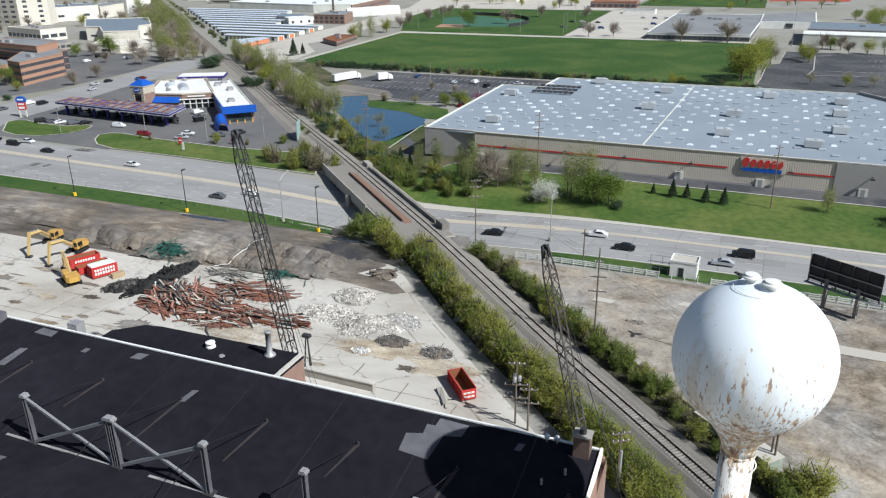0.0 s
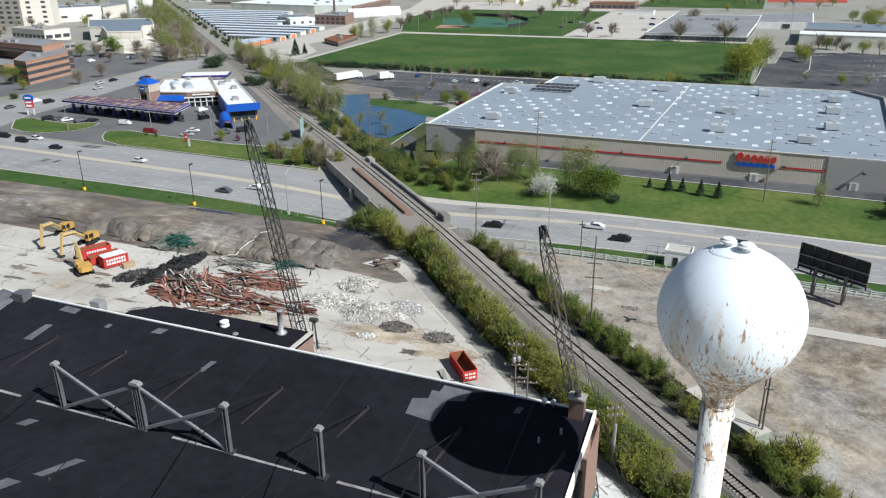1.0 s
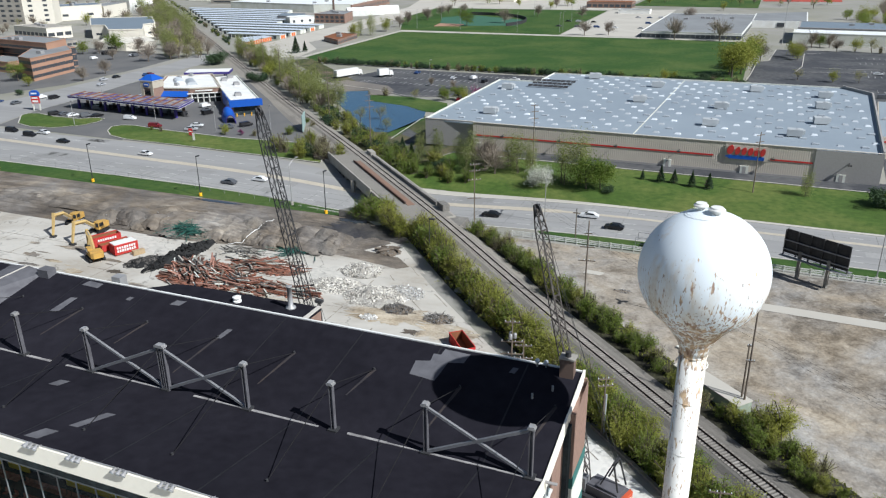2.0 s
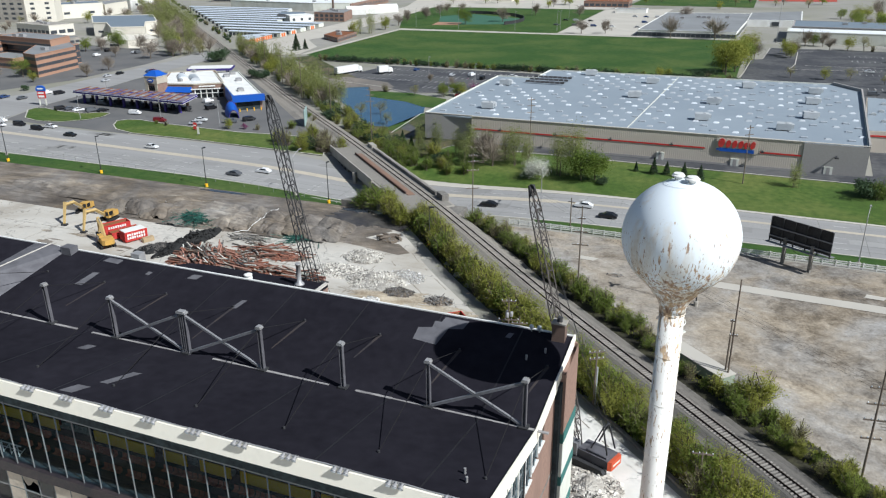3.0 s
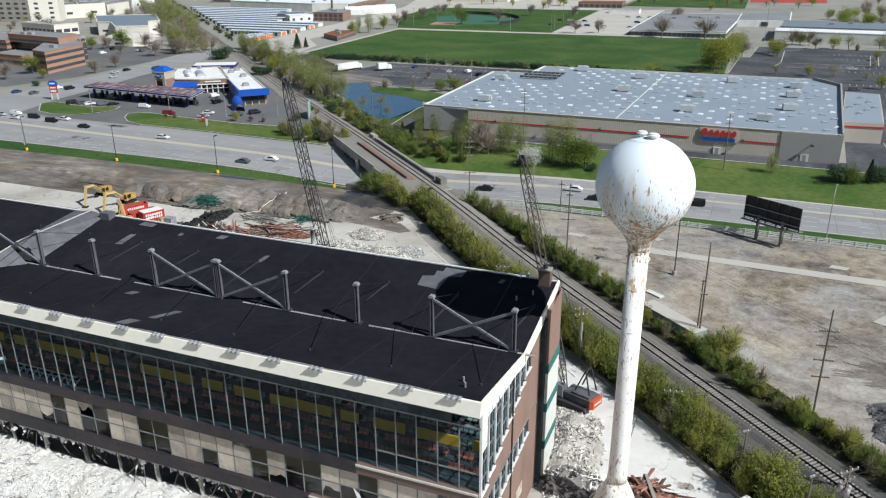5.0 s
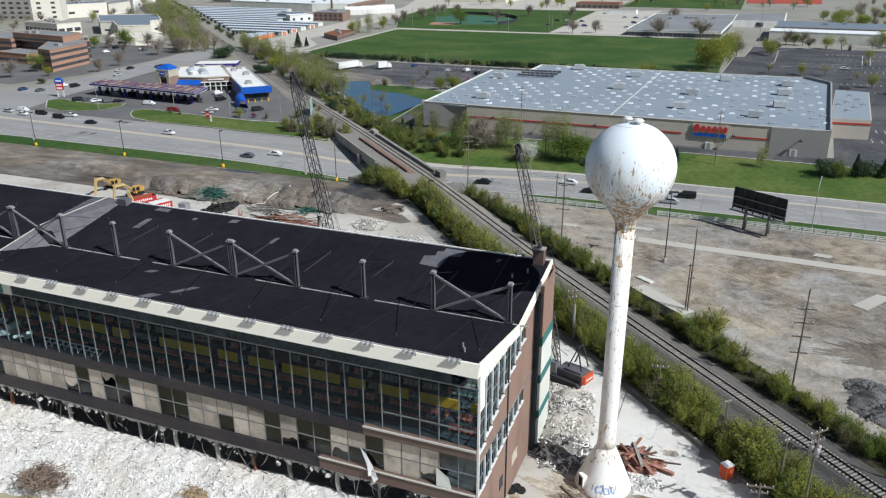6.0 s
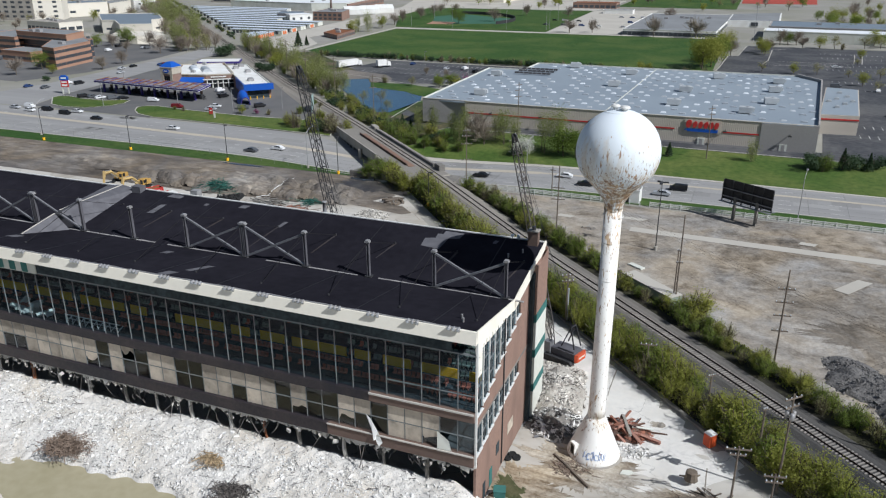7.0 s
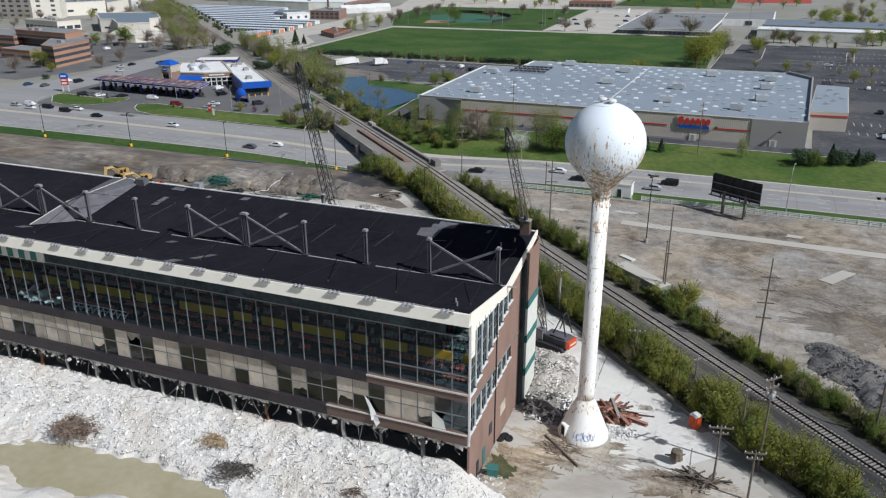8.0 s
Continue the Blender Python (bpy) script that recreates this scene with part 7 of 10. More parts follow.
bk = thing("barricade", "orange and white barricade on the yard", "barrier", (-60.2, 48.7, 0.04), 20)
part("board", M().box(-0.9, 0.9, -0.05, 0.05, 0.5, 0.9), ORANGE, bk)
part("board", M().box(-0.9, 0.9, -0.05, 0.05, 1.0, 1.3), WHITEPAINT, bk)
part("leg", M().beam((-0.7, -0.3, 0), (-0.7, 0, 1.3), 0.05).beam((-0.7, 0.3, 0), (-0.7, 0, 1.3), 0.05), METAL, bk)
part("leg", M().beam((0.7, -0.3, 0), (0.7, 0, 1.3), 0.05).beam((0.7, 0.3, 0), (0.7, 0, 1.3), 0.05), METAL, bk)
wl = thing("loading_dock_wall", "low stained concrete wall left standing on the yard", "wall", (-58.5, 48.2, 0.02), -1)
part("wall", M().box(-6.3, 6.3, -0.5, 0.5, 0, 1.3), CONCRETE, wl)
part("coping", M().box(-6.4, 6.4, -0.6, 0.6, 1.3, 1.5), KERB, wl)


# ---- bridge over the road ----
def bridge():
    b = thing("railway_bridge", "concrete railway bridge with rusty girder over the highway", "bridge")
    z = 5.0

    def slab(s0, s1, y0, y1, z0, z1):
        m = M()
        m.add([at_rail(yc, s, zz) for zz in (z0, z1) for yc, s in ((y0, s0), (y1, s0), (y1, s1), (y0, s1))], [(3, 2, 1, 0), (4, 5, 6, 7), (0, 1, 5, 4), (1, 2, 6, 5), (2, 3, 7, 6), (3, 0, 4, 7)])
        return m
    part("deck", slab(-8.2, 4.2, 103, 151, 3.9, 4.72), CONCRETE, b, "pale concrete deck")
    part("deck_gravel", slab(-7.6, 3.6, 103, 151, 4.72, 4.84), mat("deck_gravel", (0.27, 0.25, 0.22), (0.20, 0.187, 0.165), s1=0.15, s2=2, var=0.25), b, "gravel on the deck")
    # parapet is carried down past the deck to deepen the shade below
    part("parapet", slab(-8.5, -8.1, 122, 152, 2.6, 5.4), CONCRETE, b, "weathered concrete parapet")
    part("rusty_girder", slab(-4.0, -3.7, 112, 143, 4.7, 5.45), DARKRUST, b, "rust-brown plate girder")
    part("rusty_plate", slab(-3.7, -1.9, 111, 143, 4.84, 4.97), mat("rusty_plate", (0.27, 0.165, 0.115), (0.20, 0.13, 0.10), s1=0.3, s2=2, var=0.2), b, "rust-brown deck plates")
    part("dark_girder", slab(2.6, 3.1, 109, 145, 4.7, 5.7), DARKCONC, b, "dark plate girder")
    part("dark_girder", slab(3.5, 4.0, 109, 145, 4.7, 5.4), CONCRETE, b, "grey edge beam")
    part("end_block", slab(2.4, 4.2, 105.5, 108, 4.0, 6.4), DARKCONC, b, "dark square end block")
    part("end_block", slab(2.8, 4.4, 146, 149, 4.0, 5.9), CONCRETE, b, "pale end block")
    part("abutment", M().prism([(-124, 146), (-98, 145), (-104, 152), (-128, 152)], 0.3, 3.3), BROWNEARTH, b, "bare earth abutment slope")
    part("wing_wall", M().prism([(-119, 144.2), (-98, 143.8), (-98, 145.2), (-119, 145.2)], 0.3, 3.4), DARKCONC, b, "dark wing wall")
    # side wall is darkened: its shade is put into the colour
    part("span_wall", slab(-8.1, -7.2, 139, 151, 0.0, 3.95), DARKCONC, b, "concrete side wall in a shade-darkened colour")
    # thin black slabs stand for the shade inside the arches
    for k in range(3):
        part("arch_opening", slab(-8.16, -8.08, 140.2 + 2.3 * k, 141.6 + 2.3 * k, 1.0, 3.2), BLACK, b, "dark arched opening")
    part("abutment", M().prism([(-90, 101), (-58, 101), (-58, 106.8), (-86, 106.8)], 0.3, 4.3), DARKCONC, b, "stained concrete abutment")
    for k, (x, y) in enumerate(((-107.5, 137.5), (-104, 134), (-100.5, 130.5), (-94.5, 125.5), (-91, 122), (-87.5, 118.5))):
        part("pier_column", M().box(x - 0.5, x + 0.5, y - 0.5, y + 0.5, 0.3, 4.0, None), CONCRETE, b)
    for k in range(7):
        x = -99 + 3.4 * k
        part("pier_column", M().box(x - 0.45, x + 0.45, 124.6, 125.6, 0.3, 4.0), CONCRETE, b, "concrete pier")
    return b


bridge()


# ---- vegetation ----
def leaf_mat(name, ramp_cols, trans=0.5):
    m = bpy.data.materials.new(name)
    m.use_nodes = True
    nt = m.node_tree
    N, L = nt.nodes, nt.links
    bs = N["Principled BSDF"]
    bs.inputs["Roughness"].default_value = 0.7
    bs.inputs["Specular IOR Level"].default_value = 0.2
    isl = N.new("ShaderNodeNewGeometry").outputs["Random Per Island"]
    obr = N.new("ShaderNodeObjectInfo").outputs["Random"]
    mixv = N.new("ShaderNodeMath")
    mixv.operation, mixv.inputs[1].default_value = "MULTIPLY_ADD", 0.55
    half = N.new("ShaderNodeMath")
    half.operation, half.inputs[1].default_value = "MULTIPLY", 0.45
    L.new(obr, half.inputs[0])
    L.new(isl, mixv.inputs[0])
    L.new(half.outputs[0], mixv.inputs[2])
    cr = N.new("ShaderNodeValToRGB")
    els = cr.color_ramp.elements
    els[0].color, els[1].color = (*ramp_cols[0], 1), (*ramp_cols[-1], 1)
    els[0].position, els[1].position = 0.1, 0.9
    for i, c in enumerate(ramp_cols[1:-1]):
        els.new(0.1 + 0.8 * (i + 1) / (len(ramp_cols) - 1)).color = (*c, 1)
    L.new(mixv.outputs[0], cr.inputs[0])
    L.new(cr.outputs[0], bs.inputs["Base Color"])
    tl = N.new("ShaderNodeBsdfTranslucent")
    L.new(cr.outputs[0], tl.inputs["Color"])
    mx = N.new("ShaderNodeMixShader")
    mx.inputs[0].default_value = trans
    L.new(bs.outputs[0], mx.inputs[1])
    L.new(tl.outputs[0], mx.inputs[2])
    L.new(mx.outputs[0], N["Material Output"].inputs["Surface"])
    return m


SPRING = leaf_mat("spring_leaves", [(0.225, 0.25, 0.05), (0.30, 0.32, 0.065), (0.365, 0.365, 0.09)])
# dark soil, blackened further: shade of the shrubs is put into the colour
SHADEDSOIL = mat("shaded_belt_soil", (0.022, 0.020, 0.015), (0.050, 0.048, 0.026), s1=0.2, s2=1.5, var=0.35, bump=0.6, bscale=3)
GREENLEAF = leaf_mat("green_leaves", [(0.12, 0.185, 0.036), (0.19, 0.25, 0.05), (0.255, 0.30, 0.07)])
PALELEAF = leaf_mat("pale_buds", [(0.24, 0.23, 0.11), (0.33, 0.31, 0.16), (0.29, 0.30, 0.10)])
TWIGS = leaf_mat("bare_twigs", [(0.20, 0.165, 0.135), (0.28, 0.24, 0.20), (0.25, 0.21, 0.14)], 0.1)
NEEDLES = leaf_mat("dark_needles", [(0.03, 0.055, 0.028), (0.06, 0.095, 0.045)], 0.1)
BLOSSOM = leaf_mat("white_blossom", [(0.55, 0.55, 0.48), (0.72, 0.72, 0.66)], 0.3)
EARLYLEAF = leaf_mat("early_leaves", [(0.17, 0.20, 0.075), (0.25, 0.28, 0.10), (0.33, 0.35, 0.13)])
REDBUD = leaf_mat("purple_blossom", [(0.22, 0.07, 0.15), (0.32, 0.12, 0.22)], 0.3)
BARK = mat("bark", (0.15, 0.12, 0.095), (0.09, 0.075, 0.06), s1=0.5, s2=5, var=0.25)


def plant(name, label, category, h, r, leaves, leafmat, seed, stems=1, low=0.15, size=0.22, clumps=16, flat=0.8, cone=False, group=""):
    """A tapered, branching trunk and a crown of many small leaves in loose clumps."""
    rng = random.Random(seed)
    o = thing(name, label, category, (0, 0, -300), group=group)
    m = M()
    tips = []
    for s in range(stems):
        a = rng.uniform(0, 6.283)
        base = Vector((0.25 * r * math.cos(a), 0.25 * r * math.sin(a), 0)) if stems > 1 else Vector((0, 0, 0))
        lean = Vector((rng.gauss(0, 0.12), rng.gauss(0, 0.12), 1)) * h * (0.55 if stems == 1 else 0.5)
        top = base + lean
        rad = 0.028 * h if stems == 1 else 0.012 * h
        m.beam(base - Vector((0, 0, 0.4)), base + lean * 0.5, rad, 6, rad * 0.75).beam(base + lean * 0.5, top, rad * 0.75, 6, rad * 0.4)
        for k in range(7 if stems == 1 else 4):
            t = rng.uniform(0.35, 1.0)
            p = base + lean * t
            ang = rng.uniform(0, 6.283)
            q = p + Vector((math.cos(ang) * r * rng.uniform(0.4, 0.85), math.sin(ang) * r * rng.uniform(0.4, 0.85), h * rng.uniform(0.1, 0.38)))
            m.beam(p, q, rad * 0.45, 4, rad * 0.12)
            tips.append(q)
            for _ in range(2):
                q2 = q.lerp(p, rng.uniform(0.2, 0.6)) + Vector((rng.gauss(0, r * 0.3), rng.gauss(0, r * 0.3), rng.uniform(0, h * 0.2)))
                m.beam(q.lerp(p, 0.4), q2, rad * 0.2, 3, rad * 0.08)
                tips.append(q2)
    part("trunk", m, BARK, o, "brown trunk and limbs")
    c = M()
    centres = []
    for k in range(clumps):
        if k < len(tips) and not cone:
            p = tips[k]
        else:
            ang, rr = rng.uniform(0, 6.283), r * rng.random() ** 0.5 * 0.85
            p = Vector((rr * math.cos(ang), rr * math.sin(ang), h * rng.uniform(low + 0.1, 0.92)))
        centres.append((p, rng.uniform(0.55, 1.25)))
    for i in range(leaves):
        if cone:
            t = rng.random() ** 0.7
            z = h * (0.06 + 0.94 * t)
            ang = rng.uniform(0, 6.283)
            rr = r * (1 - t) * (0.55 + 0.45 * rng.random()) * (0.8 + 0.2 * math.sin(t * 40))
            p = Vector((rr * math.cos(ang), rr * math.sin(ang), z))
        else:
            cen, k = rng.choice(centres)
            sp = r * 0.30 * k
            p = cen + Vector((rng.gauss(0, sp), rng.gauss(0, sp), rng.gauss(0, sp * flat)))
            if p.z < low * h:
                p.z = low * h + rng.random() * 0.3
        s = size * rng.uniform(0.5, 1.35)
        a1 = Vector((rng.gauss(0, 1), rng.gauss(0, 1), rng.gauss(0, 0.7))).normalized()
        a2 = a1.cross(Vector((rng.gauss(0, 1), rng.gauss(0, 1), rng.gauss(0, 1)))).normalized()
        if leafmat is TWIGS:
            a1, s2 = (p - Vector((0, 0, h * 0.2))).normalized() * 2.6, 0.16
            c.add([p - a1 * s - a2 * s * s2, p + a1 * s, p - a1 * s + a2 * s * s2], [(0, 1, 2)])
        else:
            c.add([p - a1 * s, p - a2 * s * 0.6, p + a1 * s, p + a2 * s * 0.6], [(0, 1, 2, 3)])
    part("crown", c, leafmat, o, "loose crown")
    return o


def feathery(name, label, h, r, twigs, leaves, leafmat, seed, size=0.1, group="railway shrubs"):
    """A many-stemmed shrub: upright twigs that fan out, with small leaves along them."""
    rng = random.Random(seed)
    o = thing(name, label, "shrub", (0, 0, -300), group=group)
    m, c = M(), M()
    lobes = [(rng.uniform(0, 6.283), r * rng.uniform(0.15, 0.62), rng.uniform(0.62, 1.08)) for _ in range(7)]
    for k in range(twigs):
        la, lr, lh = rng.choice(lobes)
        foot = Vector((0.55 * lr * math.cos(la) + rng.gauss(0, 0.15 * r), 0.55 * lr * math.sin(la) + rng.gauss(0, 0.15 * r), -0.1))
        tip = Vector((lr * math.cos(la) + rng.gauss(0, 0.34 * r), lr * math.sin(la) + rng.gauss(0, 0.34 * r), 0))
        out = (tip.xy - foot.xy).length / r
        tip.z = h * lh * max(0.3, 1.04 - 0.34 * out * out) * rng.uniform(0.55, 1.05)
        mid = foot.lerp(tip, 0.5) - Vector((0.2 * (tip.x - foot.x), 0.2 * (tip.y - foot.y), 0)) + Vector((0, 0, 0.06 * h))
        if k % 3 == 0:
            m.tube([foot, mid, tip], 0.024 if k % 6 else 0.045, 3)
        for _ in range(leaves):
            t = rng.random() ** 0.55
            p = (foot.lerp(mid, 2 * t) if t < 0.5 else mid.lerp(tip, 2 * t - 1)) + Vector((rng.gauss(0, 0.17), rng.gauss(0, 0.17), rng.gauss(0, 0.14)))
            if p.z < 0.15:
                continue
            s = size * rng.uniform(0.6, 1.5)
            up = Vector((rng.gauss(0, 0.6), rng.gauss(0, 0.6), 1.0))
            a1 = up.cross(Vector((rng.gauss(0, 1), rng.gauss(0, 1), rng.gauss(0, 0.3)))).normalized()
            a2 = up.cross(a1).normalized()
            c.add([p - a1 * s, p + a1 * s, p + a2 * s * 1.3], [(0, 1, 2)])
    part("trunk", m, BARK, o, "thin brown stems")
    part("crown", c, leafmat, o, "feathery crown")
    return o


PROTO = {
    "shrub": [feathery("shrub", "yellow-green spring shrub beside the railway", 3.9, 2.0, 150, 44, SPRING, 100 + k, 0.064) for k in range(4)],
    "greenshrub": [feathery("shrub", "green spring shrub beside the railway", 3.6, 2.0, 145, 42, GREENLEAF, 110 + k, 0.064) for k in range(3)],
    "bareshrub": [feathery("shrub", "half-bare tan shrub beside the railway", 3.6, 1.9, 190, 14, PALELEAF, 120 + k, 0.055) for k in range(2)],
    "tree": [plant("tree", "young green tree in spring leaf", "tree", 8.5, 3.6, 3600, GREENLEAF, 130 + k, 1, 0.14, 0.19, 34) for k in range(3)],
    "springtree": [plant("tree", "yellow-green tree in early leaf", "tree", 8.5, 3.2, 3300, SPRING, 140 + k, 1, 0.12, 0.18, 34, 1.1) for k in range(3)],
    "budtree": [plant("tree", "pale budding tree with thin crown", "tree", 8.0, 3.0, 1700, PALELEAF, 150 + k, 1, 0.2, 0.15, 30) for k in range(2)],
    "bare": [plant("tree", "bare grey-brown tree in early spring", "tree", 8.5, 3.4, 900, TWIGS, 160 + k, 1, 0.22, 0.42, 28) for k in range(3)],
    "tall": [plant("tree", "tall thin tree in early leaf beside the railway", "tree", 14.5, 3.0, 4200, EARLYLEAF, 200 + k, 2, 0.03, 0.17, 60, 2.2) for k in range(3)],
    "conifer": [plant("conifer", "small dark conifer on the grass bank", "conifer", 4.6, 1.55, 3000, NEEDLES, 170 + k, 1, 0.05, 0.15, 10, cone=True) for k in range(2)],
    "blossom": [plant("blossom_tree", "small tree in white blossom on the grass bank", "tree", 5.6, 2.4, 3200, BLOSSOM, 180, 2, 0.12, 0.12, 34)],
    "redbud": [plant("blossom_tree", "small tree in purple blossom", "tree", 4.0, 2.2, 900, REDBUD, 181, 2, 0.2, 0.22, 18)],
    "evergreen": [plant("evergreen_shrub", "dark round evergreen shrub", "shrub", 3.0, 2.0, 2600, NEEDLES, 190, 3, 0.04, 0.14, 26)],
}
FIRST = set()


def put_plant(kind, x, y, scale=1.0, rng=random.Random(77), z=None):
    o = rng.choice(PROTO[kind])
    m = Matrix.Translation((x, y, (land(x, y) if z is None else z) - 0.05)) @ Matrix.Rotation(rng.uniform(0, 6.283), 4, "Z") @ Matrix.Diagonal((scale * rng.uniform(0.9, 1.15), scale * rng.uniform(0.9, 1.15), scale, 1))
    if o not in FIRST:
        FIRST.add(o)
        o.matrix_basis = m
        return o
    q = copy_thing(o, Matrix.Identity(4))
    q.matrix_basis = m
    return q


def far_woods(spots, rng, name="far_woods", label="far belt of mostly bare trees", thin_near=0):
    """Plants too many to tell apart, joined by the stuff that they are made of."""
    made = {}
    for kind, x, y, sc in spots:
        o = rng.choice(PROTO[kind])
        mtx = np.array(Matrix.Translation((x, y, land(x, y))) @ Matrix.Rotation(rng.uniform(0, 6.283), 4, "Z") @ Matrix.Diagonal((sc, sc, sc, 1)))
        for ch in o.children:
            me = ch.data
            co = np.empty(len(me.vertices) * 3)
            me.vertices.foreach_get("co", co)
            co = co.reshape(-1, 3)
            leafy = ch.name.startswith("crown")
            thin = thin_near or (2 if kind == "tall" else 3)
            m = made.setdefault(me.materials[0].name, (M(), me.materials[0]))[0]
            for p in list(me.polygons)[::thin] if leafy else me.polygons:
                n = len(m.v)
                pts = co[list(p.vertices)]
                if leafy:
                    mid = pts.mean(axis=0)
                    pts = mid + (pts - mid) * {1: 1.0, 2: 1.3, 3: 1.6}[thin]
                pts = pts @ mtx[:3, :3].T + mtx[:3, 3]
                m.v += [tuple(q) for q in pts]
                m.f.append(tuple(range(n, n + len(pts))))
    for key, (m, material) in made.items():
        thing(name, label, "woods", m=m, material=material, kind="stuff")


def planting():
    rng = random.Random(9)
    hedge = []
    # belt between yard and railway
    yc = -52.0
    while yc < 103:
        for s in (-8.4, -7.2, -5.8):
            dens = 0.93 if yc < 80 else 0.3 if s < -8 else 0.85
            if rng.random() < dens:
                u, v = yc + rng.uniform(-0.9, 0.9), s + rng.uniform(-0.7, 0.7)
                x, y, _ = at_rail(u, v, 0)
                if -3 < yc < 8 and s > -6:
                    continue
                kind = rng.choices(("shrub", "greenshrub", "bareshrub"), (6, 2.4, 0.7))[0]
                sc = rng.uniform(1.1, 1.75) * (0.85 if s < -8 else 1.05 if s < -7 else 0.95)
                if yc > 62:
                    hedge.append((kind, x, y, sc))
                else:
                    put_plant(kind, x, y, sc)
        yc += 1.95
    # belt on the lot side
    yc = -40.0
    while yc < 98:
        for s in (5.5, 7.0):
            if 37 < yc < 51 and s > 6:
                continue
            if rng.random() < 0.95:
                x, y, _ = at_rail(yc + rng.uniform(-0.8, 0.8), s + rng.uniform(-0.9, 0.9), 0)
                kind = rng.choices(("shrub", "greenshrub", "bareshrub"), (2.2, 4, 2.2))[0]
                sc = rng.uniform(0.6, 1.05) * (1.2 if 60 < yc < 96 else 0.95)
                if yc > 30:
                    hedge.append((kind, x, y, sc))
                else:
                    put_plant(kind, x, y, sc)
        yc += 1.9
    put_plant("shrub", 10.5, 41.5, 1.5)
    put_plant("shrub", 8.0, 42.0, 1.1)
    put_plant("shrub", 41.5, 8.0, 1.0)
    # by the bridge
    for x, y, k, s in ((-84, 105.5, "greenshrub", 1.7), (-82, 103, "greenshrub", 1.8), (-80, 101.5, "greenshrub", 1.7), (-76, 99.5, "shrub", 1.6), (-81.5, 107, "greenshrub", 1.8), (-70, 94, "shrub", 1.5), (-84.5, 102, "greenshrub", 1.5), (-78.5, 104.5, "shrub", 1.7), (-79.5, 106.5, "greenshrub", 1.7), (-73, 97, "shrub", 1.5)):
        put_plant(k, x, y, s, z=land(x, y))
    for x, y, k, s in ((-128, 149, "evergreen", 1.4), (-133, 152, "shrub", 1.5), (-138, 150, "bareshrub", 1.7), (-124, 150, "bareshrub", 1.6), (-119, 153, "shrub", 1.2), (-143, 153, "shrub", 1.3), (-134, 160, "shrub", 1.6), (-128, 158, "bareshrub", 1.4)):
        put_plant(k, x, y, s)
    # right of the tracks beyond the bridge
    far = []
    yc = 152.0
    while yc < 345:
        for s in (6.8, 9.2, 12.0, 15.5):
            if s > 13 and (yc < 200 or yc > 300):
                continue
            if rng.random() < 0.86:
                x, y, _ = at_rail(yc + rng.uniform(-2, 2), s + rng.uniform(-1.5, 1.5), 0)
                if yc < 205:
                    kind, sc = rng.choice(("greenshrub", "greenshrub", "evergreen", "shrub")), rng.uniform(0.9, 1.4)
                else:
                    kind, sc = rng.choice(("tall", "tall", "springtree", "bare", "greenshrub", "shrub")), rng.uniform(0.6, 1.0)
                far.append((kind, x, y, sc))
        yc += 3.6
    for x, y, k, s in ((-92.2, 142.9, "greenshrub", 1.4), (-93.6, 146.5, "shrub", 1.4), (-91.9, 139.7, "greenshrub", 1.2), (-96.6, 151.1, "greenshrub", 1.6), (-91.8, 155.3, "tall", 0.6), (-86.2, 156.7, "tall", 0.65), (-84.9, 149.5, "shrub", 1.5), (-78.6, 153.4, "tall", 0.6), (-73.4, 146.3, "tall", 0.6), (-69.6, 155, "tall", 0.65), (-62.8, 154.2, "tall", 0.7), (-79.6, 143, "shrub", 1.1), (-71.7, 141.3, "greenshrub", 1.2), (-56.1, 152.6, "tall", 0.7), (-44.6, 145.5, "tall", 0.9), (-99.4, 148.2, "greenshrub", 1.4), (-101.9, 153.9, "greenshrub", 1.4), (-40.6, 147.1, "tall", 0.95),
                       (-124, 148, "bareshrub", 1.6), (-129, 146, "shrub", 1.4), (-120, 147, "bareshrub", 1.5), (-115, 146.5, "shrub", 1.2)):
        put_plant(k, x, y, s)
    # grass bank in front of the store
    for x, y, k, s in ((-50.3, 141.3, "blossom", 1.25), (-37.8, 143.8, "tree", 1.19), (-34.2, 145, "tree", 1.05), (-52.8, 142.2, "evergreen", 0.8), (-31.8, 142.6, "evergreen", 0.8), (-69, 150.2, "bare", 1.15), (-65.3, 147.9, "bare", 1.01), (-59.2, 150.2, "tall", 0.8), (-73.8, 152.6, "tall", 0.75),
                       (-82.1, 147.9, "evergreen", 1.0), (-78.4, 145.5, "greenshrub", 1.4), (-85.7, 151.9, "conifer", 1.2), (-91.3, 148.4, "greenshrub", 1.3), (-88.6, 143.1, "greenshrub", 1.3), (-83.6, 142.2, "greenshrub", 1.2), (-76.8, 140.5, "greenshrub", 1.1), (-95.2, 156.3, "conifer", 1.1), (-99.7, 159.4, "conifer", 1.3), (-104, 163, "evergreen", 1.3),
                       (-24.7, 155.4, "conifer", 0.65), (-19.7, 154.4, "conifer", 1.05), (-16.2, 154.8, "conifer", 0.85), (-11.4, 153.2, "conifer", 1.0), (-7, 152.8, "conifer", 0.98),
                       (33.5, 152.6, "evergreen", 1.6), (36.5, 151.8, "greenshrub", 1.5), (41.3, 154.2, "conifer", 1.4), (44.2, 155.8, "evergreen", 1.5), (48.2, 155, "conifer", 1.2), (51, 158.3, "evergreen", 1.2), (16.8, 154.2, "tall", 0.5)):
        put_plant(k, x, y, s)
